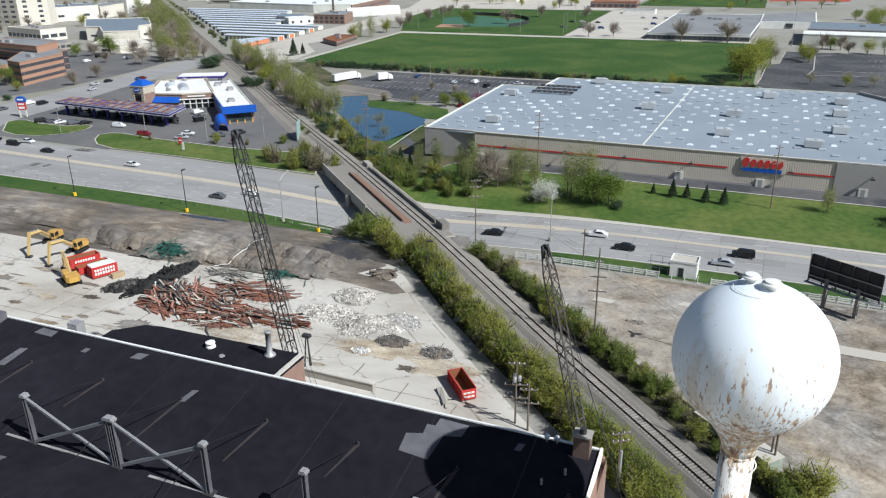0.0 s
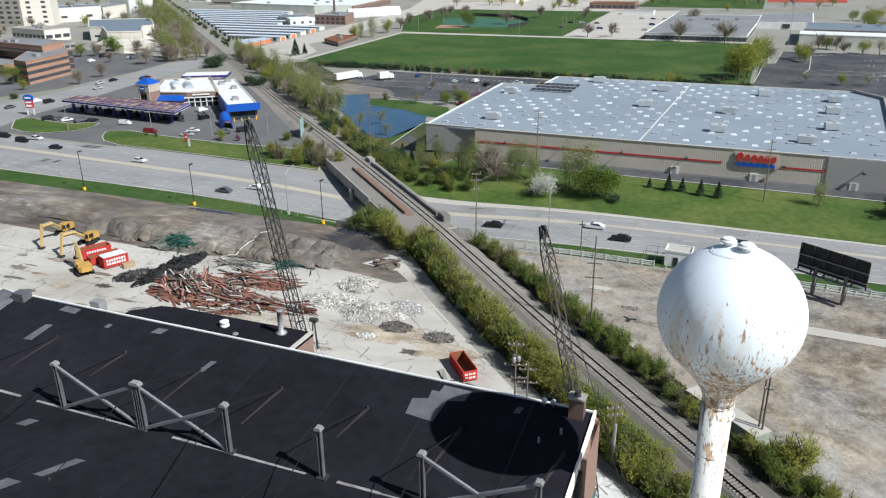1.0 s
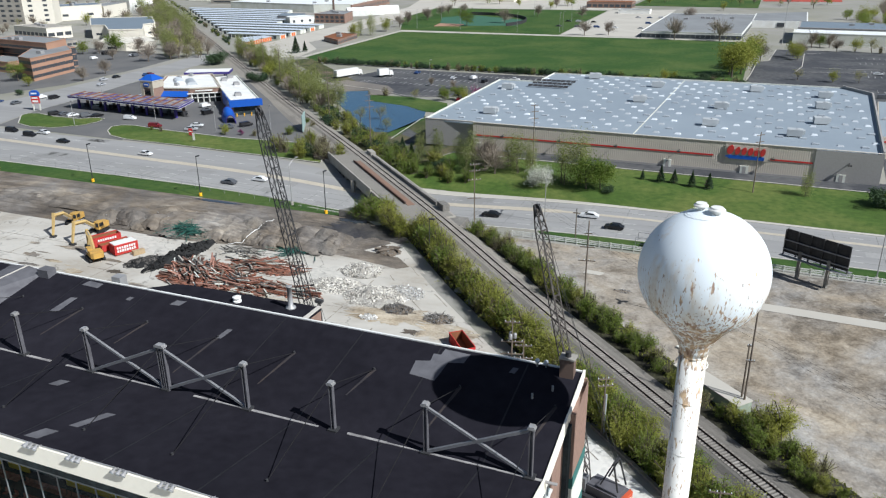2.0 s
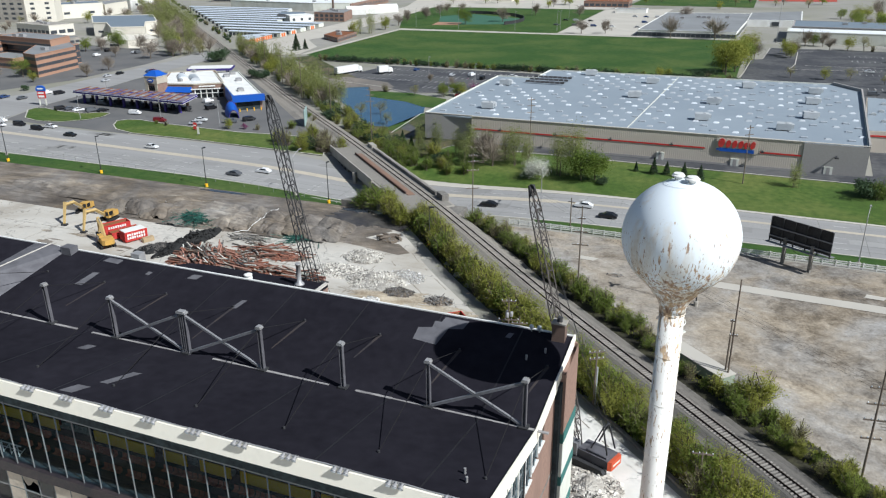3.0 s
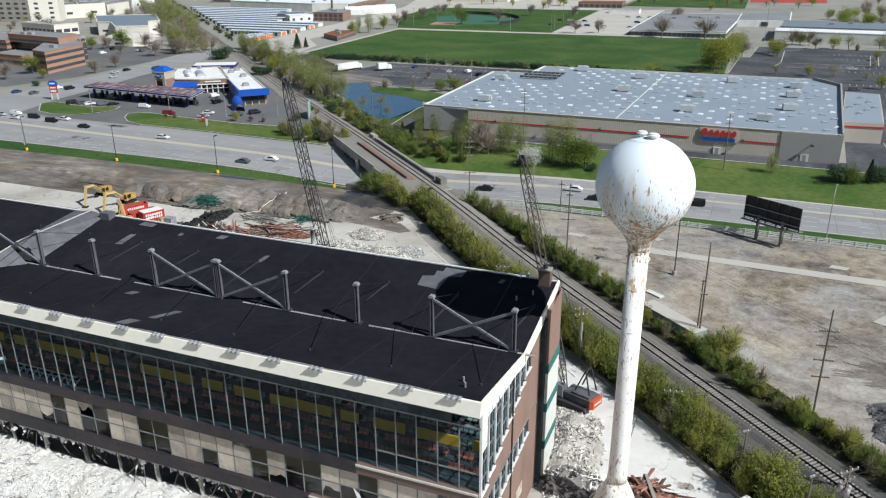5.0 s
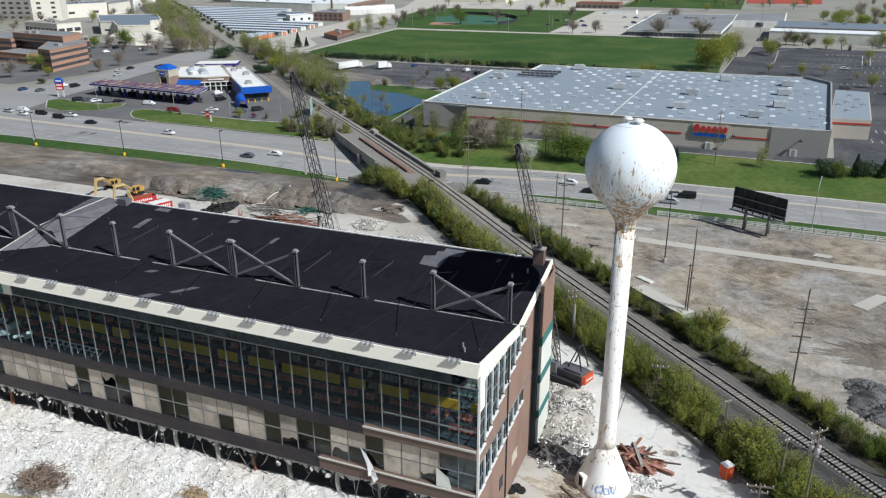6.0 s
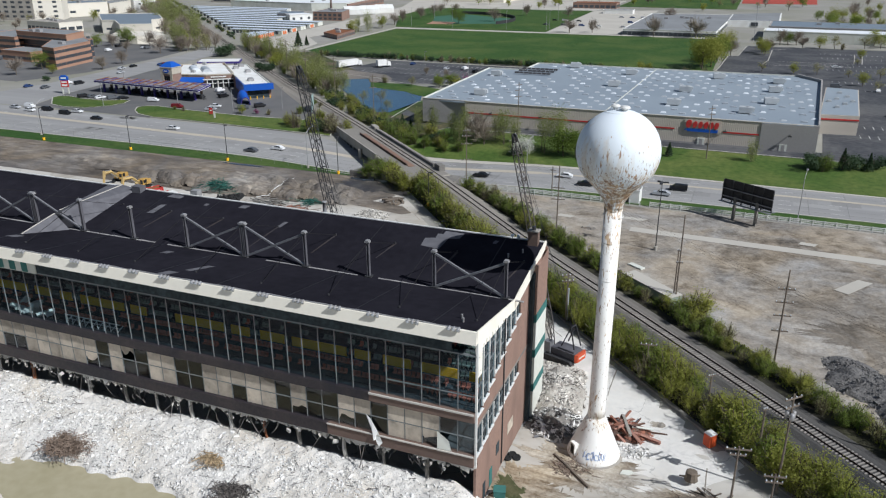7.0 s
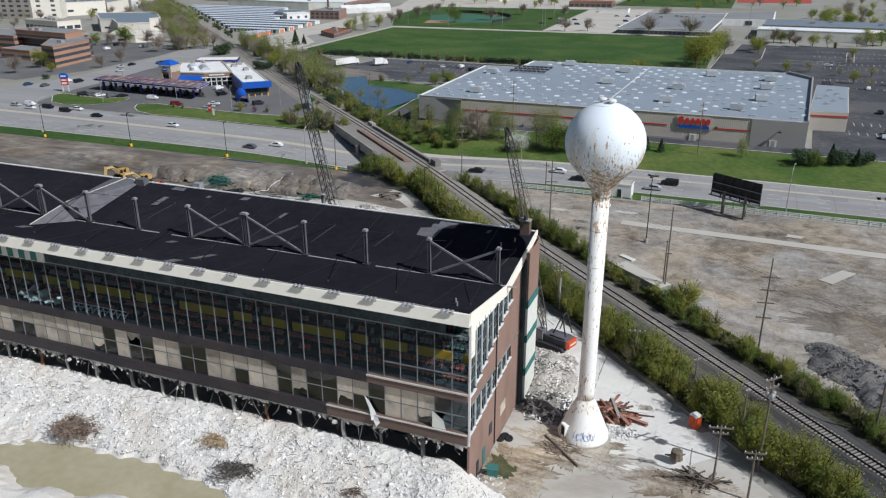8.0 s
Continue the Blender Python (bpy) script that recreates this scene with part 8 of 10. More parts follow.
    # pond and back car park
    for x, y, k, s in ((-121, 248, "tree", 0.75), (-117, 252, "tree", 0.7), (-113, 250, "springtree", 0.6), (-110, 256, "redbud", 1.2), (-124, 255, "redbud", 0.8), (-107, 253, "redbud", 1.0), (-104, 268, "springtree", 0.6), (-141, 280, "bare", 0.5), (-128, 276, "bare", 0.5), (-150, 250, "bareshrub", 1.1), (-134, 246, "budtree", 0.6), (-130, 205, "budtree", 0.7), (-136, 200, "budtree", 0.7), (-120, 190, "budtree", 0.6)):
        put_plant(k, x, y, s)
    for x in np.arange(-230, -4, 2.0):
        if rng.random() < 0.95:
            far.append((rng.choice(("bareshrub", "evergreen", "evergreen", "greenshrub")), x + rng.uniform(-1, 1), 327.5 + rng.uniform(-1, 1), rng.uniform(0.7, 1.25)))
    for x, y, k, s in ((-40, 327, "springtree", 0.7), (-37, 329, "springtree", 0.6), (-11.5, 350, "springtree", 2.0), (-13, 357, "springtree", 1.8), (-8, 362, "springtree", 1.9), (-7, 378, "tree", 1.6), (-6, 388, "springtree", 1.5), (-4, 396, "tree", 1.2), (-3.5, 420, "springtree", 1.5), (-4, 436, "springtree", 1.4), (-2, 428, "bare", 1.3), (0, 412, "bare", 1.1), (-18, 346, "evergreen", 1.2), (-24, 340, "evergreen", 1.1),
                       (17, 432, "springtree", 1.1), (19, 424, "springtree", 1.0), (21, 440, "bare", 1.0), (41, 466, "bare", 0.9), (51, 469, "springtree", 1.0), (60, 468, "budtree", 1.1), (64, 466, "bareshrub", 1.2), (78, 479, "budtree", 1.0), (87, 482, "budtree", 1.0), (28, 482, "bare", 1.2), (33, 486, "tree", 1.0), (38, 484, "bare", 1.1),
                       (-56, 500, "bare", 1.7), (-27, 500, "bare", 1.7), (-103, 514, "bare", 1.2), (-119, 508, "bare", 1.2), (-222, 545, "tree", 1.6), (-200, 575, "bare", 1.4), (-190, 640, "bare", 1.2), (-60, 640, "bare", 1.3), (-150, 640, "bare", 1.2)):
        put_plant(k, x, y, s)
    # store car park
    for x, y in ((18, 352), (44, 352), (33, 350), (58, 345), (62, 320), (72, 345), (78, 320), (66, 392), (70, 420), (66, 300), (95, 350), (100, 300)):
        far.append((rng.choice(("springtree", "budtree")), x, y, rng.uniform(0.55, 0.8)))
    # filling station verge
    for x, y, k, s in ((-160, 166, "bareshrub", 0.7), (-165, 165.5, "redbud", 0.5), (-196, 160, "bareshrub", 0.6), (-201, 161, "greenshrub", 0.5), (-171, 164, "springtree", 0.45), (-150, 172, "greenshrub", 1.0), (-146, 182, "bareshrub", 1.0), (-152, 188, "greenshrub", 0.9), (-222, 262, "evergreen", 1.5), (-186, 203, "bare", 0.6)):
        put_plant(k, x, y, s)
    # west of the railway, far
    for k in range(300):
        yc = rng.uniform(335, 800)
        x, y, _ = at_rail(yc, -rng.uniform(9, 34), 0)
        far.append((rng.choice(("bare", "bare", "bare", "tall", "budtree")), x, y, rng.uniform(0.7, 1.3)))
    for k in range(70):
        yc = rng.uniform(370, 760)
        x, y, _ = at_rail(yc, rng.uniform(8, 12), 0)
        far.append((rng.choice(("bareshrub", "greenshrub", "evergreen")), x, y, rng.uniform(0.5, 1.0)))
    for k in range(190):
        x, y = rng.uniform(-760, -322), rng.uniform(232, 700)
        if x + y > 10 or (-440 < x < -326 and y < 292) or (-500 < x < -362 and 330 < y < 450) or (x > -356 and 225 < y < 320):
            continue
        far.append((rng.choice(("bare", "bare", "bare", "tree", "budtree", "springtree")), x, y, rng.uniform(0.7, 1.2)))
    for k in range(60):
        far.append((rng.choice(("bare", "tree", "springtree", "budtree")), rng.uniform(-330, 220), rng.uniform(700, 980), rng.uniform(0.9, 1.5)))
    for k in range(26):
        far.append((rng.choice(("bare", "tree", "springtree")), rng.uniform(60, 140), rng.uniform(470, 700), rng.uniform(0.9, 1.4)))
    far_woods(far, rng)
    far_woods(hedge, rng, "shrub_belt", "dense belt of spring shrubs along the railway", 2)
    for x, y, k, s in ((-340.6, 224.7, "tree", 1.1), (-376, 328, "tree", 1.5), (-359, 329, "bare", 1.2), (-316, 257, "bare", 0.9), (-310, 236, "bare", 0.9), (-337, 205, "bare", 1.1), (-308, 197, "evergreen", 0.9), (-326, 300, "bare", 1.2), (-320, 312, "bare", 1.3), (-333, 330, "springtree", 1.2), (-345, 345, "springtree", 1.1), (-323, 215, "springtree", 0.6), (-380, 318, "bare", 1.0), (-352, 300, "bare", 0.8), (-264.2, 460, "tall", 1.0), (-269, 444, "springtree", 1.2), (-266, 488, "springtree", 1.2), (-270, 455, "tall", 0.8), (-280.6, 304, "evergreen", 2.4), (-284, 308, "evergreen", 2.0), (-228, 262, "evergreen", 1.6)):
        put_plant(k, x, y, s)
    for x, y, s in ((-264, 359, 1.35), (-262, 366, 0.9)):
        put_plant("conifer", x, y, s * 1.6)
    for k in range(8):
        put_plant("bare", -275 + rng.uniform(-8, 8), 520 + k * 20, rng.uniform(0.9, 1.3))


planting()


# weeds and dry grass along the belts
def weeds():
    rng = random.Random(15)
    m = M()
    for _ in range(9000):
        yc = rng.uniform(-50, 104)
        s = rng.choice((rng.uniform(-9.6, -5.4), rng.uniform(5.2, 9.4)))
        x, y, _ = at_rail(yc, s, 0)
        z = land(x, y) + 0.05
        h, w = rng.uniform(0.15, 0.6), rng.uniform(0.08, 0.25)
        a = rng.uniform(0, 6.283)
        m.add([(x - w * math.cos(a), y - w * math.sin(a), z), (x + w * math.cos(a), y + w * math.sin(a), z), (x + rng.gauss(0, 0.15), y + rng.gauss(0, 0.15), z + h)], [(0, 1, 2)])
    thing("weeds", "tufts of spring weeds beside the railway", "weeds", m=m, material=SPRING, kind="stuff")
    # soil sheets under both belts, painted with the shrubs' shade
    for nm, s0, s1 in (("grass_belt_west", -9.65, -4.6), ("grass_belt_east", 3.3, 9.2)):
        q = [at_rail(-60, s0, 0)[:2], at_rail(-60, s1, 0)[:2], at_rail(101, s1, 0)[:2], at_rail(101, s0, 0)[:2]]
        sheet(nm, q, SHADEDSOIL, 0.10, 3, "dark weedy soil with the shade of the shrubs in its colour", "grass", "stuff")


weeds()


# ---- poles, fence, signs ----
def util_pole(x, y, h, arms, label, rz=45.0, z=None, r=0.16, gear=False, group="utility poles"):
    z = land(x, y) if z is None else z
    p = thing("utility_pole", label, "utility pole", (x, y, z), rz, group=group)
    part("pole", M().beam((0, 0, -0.5), (0, 0, h), r, 8, r * 0.65), WOOD, p, "weathered wooden pole")
    for dz, ln in arms:
        a = part("crossarm", M().box(-ln / 2, ln / 2, -0.07, 0.07, h - dz - 0.09, h - dz + 0.09), WOOD, p, "wooden crossarm")
        for k in range(4 if y < 120 else 0):
            xx = -ln / 2 + 0.12 + (ln - 0.24) * k / 3
            part("insulator", M().lathe([(0.05, 0), (0.09, 0.06), (0.05, 0.2), (0.02, 0.22)], 6, (xx, 0, h - dz + 0.09)), SKYLIGHT, a)
    if gear:
        for k in range(3):
            part("transformer", M().lathe([(0.22, 0), (0.28, 0.05), (0.28, 0.85), (0.12, 0.95)], 10, (0.45 * math.cos(k * 2.1), 0.45 * math.sin(k * 2.1), h - 3.4)), GALV, p, "grey transformer can", smooth=True)
    return p


util_pole(-58.1, 111.0, 15.5, ((0.5, 2.2), (2.0, 2.6), (4.2, 3.0), (8.8, 3.4)), "tall wooden pole with four crossarms beside the highway", 30)
util_pole(-32.1, 106.3, 7.4, ((1.0, 1.6),), "wooden pole with lamp gear beside the fence", 0)
util_pole(-22.4, 71.3, 17.0, ((2.4, 1.4), (5.0, 2.6), (7.6, 3.0)), "tall wooden pole at the edge of the dirt lot", 10)
util_pole(22.8, 29.0, 16.2, ((3.2, 2.6), (5.4, 2.6), (7.6, 2.6), (10.2, 2.4)), "tall wooden pole with crossarms beside the railway", 10)
util_pole(6.0, 46.3, 17.2, ((9.0, 1.2),), "tall bare wooden pole beside the white trailer", 10)
util_pole(37.5, 9.6, 16.5, ((1.0, 2.4), (3.0, 2.4)), "tall wooden pole beside the railway", 10)
util_pole(23.4, 0.2, 14.6, ((0.6, 2.6), (1.8, 2.2)), "wooden pole with insulators and transformers", 45, gear=True)
util_pole(18.1, -4.0, 8.8, ((0.4, 3.0), (1.2, 2.0)), "short wooden pole with a crossarm on the yard", 12)
util_pole(22.3, -6.2, 7.4, ((0.4, 2.6), (1.2, 2.0)), "short wooden pole with a crossarm on the yard", 12)
util_pole(-12.1, 37.2, 9.8, ((0.5, 2.4), (1.6, 2.2)), "wooden pole with white conduit beside the hall", 30)
util_pole(-28.8, 47.6, 10.6, ((0.6, 2.4), (4.0, 3.4), (6.2, 3.6)), "wooden pole with transformers on the yard", 15, gear=True)
util_pole(-26.6, 46.6, 8.0, ((1.2, 2.6), (3.4, 3.0)), "wooden pole beside the transformer pole", 15)
util_pole(4.2, 22.6, 6.2, ((0.2, 2.6),), "short wooden pole with one crossarm among the shrubs", 10)
util_pole(14.0, 15.0, 7.0, ((0.4, 1.2),), "thin wooden pole among the shrubs", 40)
util_pole(21.0, 6.0, 8.6, ((0.3, 0.8),), "thin bare wooden pole among the shrubs", 40)
for x, y, h in ((-56.9, 158.1, 18.6), (4, 153.4, 16.2), (-144, 190.9, 20), (-112.3, 162.2, 18.8), (-176, 222, 18), (-205, 252, 18), (-240, 290, 18)):
    util_pole(x, y, h, ((0.8, 2.4), (2.6, 2.8), (4.6, 2.8)), "tall wooden pole on the far side of the highway", 45)
util_pole(5.6, 46.9, 10.5, ((0.3, 0.6),), "short wooden stub beside the taller pole", 10)
part("conduit", M().beam((0.25, 0, 0), (0.25, 0, 6.8), 0.14, 8), SKYLIGHT, bpy.data.objects["utility_pole.009"], "white conduit pipe")


def power_line(spans, label):
    """Sagging wires between poles; one part a wire."""
    w = thing("power_line", label, "power line")
    for a, b in spans:
        a, b = Vector(a), Vector(b)
        sag = 0.012 * (b - a).length
        for off in (-0.9, 0.0, 0.9):
            side = (b - a).cross(Vector((0, 0, 1))).normalized() * off
            part("wire", M().tube([a.lerp(b, k / 12) + side - Vector((0, 0, sag * 4 * (k / 12) * (1 - k / 12))) for k in range(13)], 0.013, 3), DARKMETAL, w)
    return w


power_line([((37.5, 9.6, 18.5), (22.8, 29.0, 15.9)), ((22.8, 29.0, 15.9), (-22.4, 71.3, 17.5)), ((-22.4, 71.3, 17.5), (-58.1, 111.0, 17.4)), ((-58.1, 111.0, 17.4), (-112.3, 162.2, 20.4)), ((-112.3, 162.2, 20.4), (-144, 190.9, 21.6)), ((-144, 190.9, 21.6), (-176, 222, 19.6))], "thin dark wires along the railway poles")
power_line([((24.0, 2.2, 12.9), (18.0, -3.2, 7.0)), ((18.0, -3.2, 7.0), (21.6, -6.8, 7.0)), ((24.0, 2.2, 12.9), (37.5, 9.6, 18.0))], "thin dark wires between the yard poles")
power_line([((-28.8, 47.6, 10.0), (-12.1, 37.2, 9.3)), ((-12.1, 37.2, 9.3), (4.2, 22.6, 6.1))], "thin dark wires beside the hall")


def light_pole(x, y, h, label, arm=1.1, heading=90, paint=DARKMETAL, category="lamp post", heads=1, foot=True, group="lamp posts", curve=0.0):
    p = thing("street_lamp", label, category, (x, y, land(x, y)), heading, group=group)
    part("pole", M().beam((0, 0, 0), (0, 0, h), 0.13, 8, 0.08), paint, p)
    if foot:
        part("footing", M().lathe([(0.42, -0.1), (0.42, 0.9), (0.36, 0.95)], 12), YELLOW if heads == 1 and curve == 0 else CONCRETE, p, "yellow concrete footing")
    for k in range(heads):
        t = pose(0, 0, 0, 0, 0, 120 * k)
        if curve:
            part("arm", M().beam((0, 0, h), (arm * 0.5, 0, h + curve * 0.7), 0.08, 6).beam((arm * 0.5, 0, h + curve * 0.7), (arm, 0, h + curve), 0.07, 6), paint, p, "curved arm")
            part("lamp_head", M().box(arm - 0.1, arm + 0.8, -0.18, 0.18, h + curve - 0.08, h + curve + 0.14), GALV, p, "lamp head")
        else:
            m = M().box(0.05, arm, -0.22, 0.22, h - 0.12, h + 0.14, t)
            part("lamp_head", m, paint, p, "flat lamp head")
    return p


for x in (-245.5, -208, -170.7, -133.1, -94.6):
    light_pole(x, 102.6, 10.9, "dark lamp post on a yellow footing beside the soil", 1.2, 90)
for x, y, hd in ((-107.5, 107.2, 80), (-42.0, 116.5, 80), (28.3, 104.0, 80), (-215, 108, 80), (90, 108, 80)):
    light_pole(x, y, 10.6, "silver highway lamp with a curved arm", 2.6, hd, GALV, "street lamp", 1, True, "highway lamps", 1.6)
light_pole(-0.8, 72.5, 15.2, "tall dark pole with three floodlights on the dirt lot", 1.3, 20, DARKMETAL, "lamp post", 3)
light_pole(-59.5, 86.5, 9.0, "dark lamp post among the railway shrubs", 1.2, 10)
light_pole(11.3, 495, 40, "very tall grey stadium light mast", 2, 0, GALV, "light mast", 3)
for x, y in ((-252, 515), (-215, 512), (-170, 512), (-140, 530), (-262, 590), (-150, 600), (-140, 520), (-196, 650)):
    light_pole(x, y, 14, "pale light mast beside the ball field", 1.0, 0, GALV, "light mast", 1, False, "field masts")
for x, y in ((-205, 168), (-178, 168), (-235, 158), (-160, 176), (-262, 200), (-120, 285), (-150, 300)):
    light_pole(x, y, 9, "grey lamp post in the car park", 1.0, 0, GALV, "lamp post", 1, False, "car park lamps")


def fence():
    f = thing("rail_fence", "white three-rail fence between highway and dirt lot", "fence")
    zf = 2.6
    post = mesh_of("post", M().box(-0.09, 0.09, -0.09, 0.09, -0.2, 1.35).box(-0.11, 0.11, -0.11, 0.11, 1.35, 1.42), WHITEPAINT)
    rail = mesh_of("rail", M().box(0, 2.5, -0.03, 0.03, -0.12, 0.12), WHITEPAINT)
    x = -46.0
    while x < 130:
        y = 103.2 - 0.012 * (x + 46)
        z = land(x, y)
        part("post", None, None, f, data=post, at=(x, y, z))
        if not (-17 < x < -8):
            for dz in (0.45, 0.85, 1.22):
                part("rail", None, None, f, data=rail, at=(x, y, z + dz))
        x += 2.5


fence()


def chain_link_fence():
    f = thing("chain_link_fence", "low grey chain-link fence along the grass verge", "fence")
    post = mesh_of("post", M().lathe([(0.05, -0.2), (0.05, 1.45), (0.02, 1.5)], 6), GALV)
    run = []
    for k in range(25):
        x = -214 + k * 5.0
        y = 112.2 - 0.0565 * (x + 214)
        run.append(Vector((x, y, land(x, y))))
        part("post", None, None, f, data=post, at=run[-1])
    part("top_rail", M().tube([p + Vector((0, 0, 1.42)) for p in run], 0.05), GALV, f)


def hose():
    pts = [(-107.4, 79.5), (-104.3, 80.9), (-103.4, 85.3), (-103.6, 89.5), (-104.4, 94.7)]
    fine = []
    for (ax, ay), (bx, by) in zip(pts, pts[1:]):
        for k in range(6):
            x, y = ax + (bx - ax) * k / 6, ay + (by - ay) * k / 6
            fine.append(Vector((x + 0.25 * math.sin(y * 1.3), y, 0)))
    deps = bpy.context.evaluated_depsgraph_get()
    for p in fine:
        ok, loc, *_ = bpy.context.scene.ray_cast(deps, Vector((p.x, p.y, 12)), Vector((0, 0, -1)))
        p.z = (loc.z if ok and loc.z < 5 else land(p.x, p.y)) + 0.06
    thing("hose", "pale hose lying over the bare dirt heap", "hose", m=M().tube(fine, 0.08, 6), material=WHITEPAINT)


chain_link_fence()
hose()


def billboard():
    b = thing("billboard", "large dark billboard seen from behind on two weathered posts", "billboard")
    a, c = Vector((10.9, 101.5, 0)), Vector((21.9, 94.8, 0))
    d = (c - a).normalized()
    nrm = Vector((-d.y, d.x, 0))
    face = nrm if nrm.y > 0 else -nrm
    turn = Matrix.Translation((a.x, a.y, 0)) @ Matrix.Rotation(math.atan2(d.y, d.x), 4, "Z")
    ln = (c - a).length
    n = 5
    for k in range(n):
        part("panel", M().box(ln * k / n + 0.06, ln * (k + 1) / n - 0.06, 0.0, 0.18, 7.4, 12.3, turn), BBACK, b, "black sheet-metal panel")
    for k in range(n + 1):
        part("upright", M().box(ln * k / n - 0.1, ln * k / n + 0.1, -0.28, -0.03, 7.0, 12.2, turn), DARKMETAL, b)
    for z in (8.2, 10.1):
        part("girt", M().box(-0.2, ln + 0.2, -0.34, -0.12, z - 0.1, z + 0.1, turn), METAL, b)
    part("catwalk", M().box(-0.3, ln + 0.3, -1.2, -0.3, 6.9, 7.0, turn), METAL, b, "grey catwalk")
    part("catwalk", M().box(-0.3, ln + 0.3, 0.4, 1.4, 6.9, 7.0, turn), METAL, b, "grey catwalk")
    for k in (0.27, 0.72):
        part("post", M().box(ln * k - 0.28, ln * k + 0.28, -0.35, 0.3, 2.4, 8.5, turn), DARKCONC, b, "weathered dark post")
    for k in range(3):
        part("lamp_arm", M().beam(turn @ Vector((ln * (0.2 + 0.3 * k), 0.3, 7.0)), turn @ Vector((ln * (0.2 + 0.3 * k), 2.2, 7.3)), 0.06), DARKMETAL, b)


BBACK = mat("black_sheet_metal", (0.022, 0.022, 0.024), (0.035, 0.034, 0.035), rough=0.6, s1=0.5, s2=3, var=0.25)
billboard()


def booth():
    b = thing("guard_booth", "small white flat-roofed booth beside the highway", "booth", (-11.5, 106.3, land(-11.5, 106.3)), -2)
    part("wall", M().box(-2.6, 2.6, -1.9, 1.9, 0, 3.3), WHITEPAINT, b, "white wall")
    part("parapet", M().box(-2.7, 2.7, -2.0, -1.8, 3.3, 3.7).box(-2.7, 2.7, 1.8, 2.0, 3.3, 3.7).box(-2.7, -2.5, -1.8, 1.8, 3.3, 3.7).box(2.5, 2.7, -1.8, 1.8, 3.3, 3.7), WHITEPAINT, b)
    part("roof", M().box(-2.5, 2.5, -1.8, 1.8, 3.3, 3.38), PALE, b, "tan gravel roof")
    part("door", M().box(-0.9, 0.1, -1.96, -1.9, 0.2, 2.2), DARKMETAL, b, "dark doorway")
    for x in (-7.0, -4.6, -3.0):
        part("cage_post", M().beam((x, -1.6, 0), (x, -1.6, 2.8), 0.06), METAL, b)
        part("cage_post", M().beam((x, 1.6, 0), (x, 1.6, 2.8), 0.06), METAL, b)
    for y in (-1.6, 1.6):
        part("cage_rail", M().beam((-7, y, 2.8), (-2.6, y, 2.8), 0.05).beam((-7, y, 1.4), (-2.6, y, 1.4), 0.04), METAL, b)


booth()

tr = thing("trailer", "long white-roofed trailer beside the railway shrubs", "trailer", (1.3, 49.6, 2.85), -41)
part("body", M().box(-6.4, 6.4, -1.4, 1.4, 0.1, 1.8), mat("pale_green_paint", (0.28, 0.33, 0.26), s1=0.3, s2=2, var=0.15), tr, "pale green side")
part("roof", M().box(-6.5, 6.5, -1.5, 1.5, 1.8, 1.95), PALE, tr, "white roof")
for k in range(3):
    part("wheel", M().beam((-3 + 0.9 * k, -1.45, 0.3), (-3 + 0.9 * k, 1.45, 0.3), 0.35, 10), BLACK, tr)
pt = thing("portable_toilet", "orange portable toilet with a white roof on the yard", "portable toilet", (14.9, 8.2, land(14.9, 8.2) + 0.03), -40)
part("body", M().box(-0.62, 0.62, -0.62, 0.62, 0.1, 2.0), mat("orange_plastic", (0.62, 0.10, 0.03), rough=0.5, s1=0.5, s2=3, var=0.1), pt, "orange plastic body")
part("door", M().box(-0.45, 0.45, -0.66, -0.62, 0.15, 1.9), ORANGERED, pt)
part("roof", M().add([(-0.68, -0.68, 2.0), (0.68, -0.68, 2.0), (0.68, 0.68, 2.0), (-0.68, 0.68, 2.0), (-0.4, -0.4, 2.3), (0.4, -0.4, 2.3), (0.4, 0.4, 2.3), (-0.4, 0.4, 2.3)], [(0, 1, 5, 4), (1, 2, 6, 5), (2, 3, 7, 6), (3, 0, 4, 7), (4, 5, 6, 7), (3, 2, 1, 0)]), WHITEPAINT, pt, "white roof")
gb = thing("utility_box", "teal utility box at the corner of the hall", "utility box", (-8.8, -13.0, land(-8.8, -13.0) + 0.03), 15)
part("body", M().box(-0.72, 0.72, -0.65, 0.65, 0, 1.4), TEAL, gb)
part("lid", M().box(-0.77, 0.77, -0.7, 0.7, 1.4, 1.5), TEAL, gb)
bx = thing("electric_cabinet", "pale blue cabinet at the foot of a pole", "cabinet", (26.2, 2.6, land(26.2, 2.6)), 40)
part("body", M().box(-0.7, 0.7, -0.5, 0.5, 0, 1.6), OFFWHITE, bx)
part("lid", M().box(-0.75, 0.75, -0.55, 0.55, 1.6, 1.68), GALV, bx)
for x, y, tilt in ((-10.3, -4.7, 0.0), (-9.2, -4.0, 0.25), (-9.9, -3.6, 0.1)):
    ring = [(0.34, 0.10), (0.42, 0.0), (0.56, 0.05), (0.60, 0.16), (0.56, 0.27), (0.42, 0.32), (0.34, 0.24)]
    ty = thing("tyre", "worn black tyre lying by the hall corner", "tyre", (x, y, land(x, y) + 0.07), group="old tyres", m=M().lathe(ring, 16), material=BLACK)
    ty.rotation_euler[0] = tilt
thing("white_sheet", "crumpled white sheet lying beside the tower foot", "sheet", (5.1, -1.2, land(5.1, -1.2) + 0.09), 20, m=M().prism([(-0.9, -0.3), (0.2, -0.55), (1.0, -0.1), (0.7, 0.4), (-0.4, 0.5)], 0, 0.12), material=OFFWHITE)
st = thing("tree_stump", "dark brown uprooted stump on the yard", "stump", (13.2, -0.9, 0.0), 30)
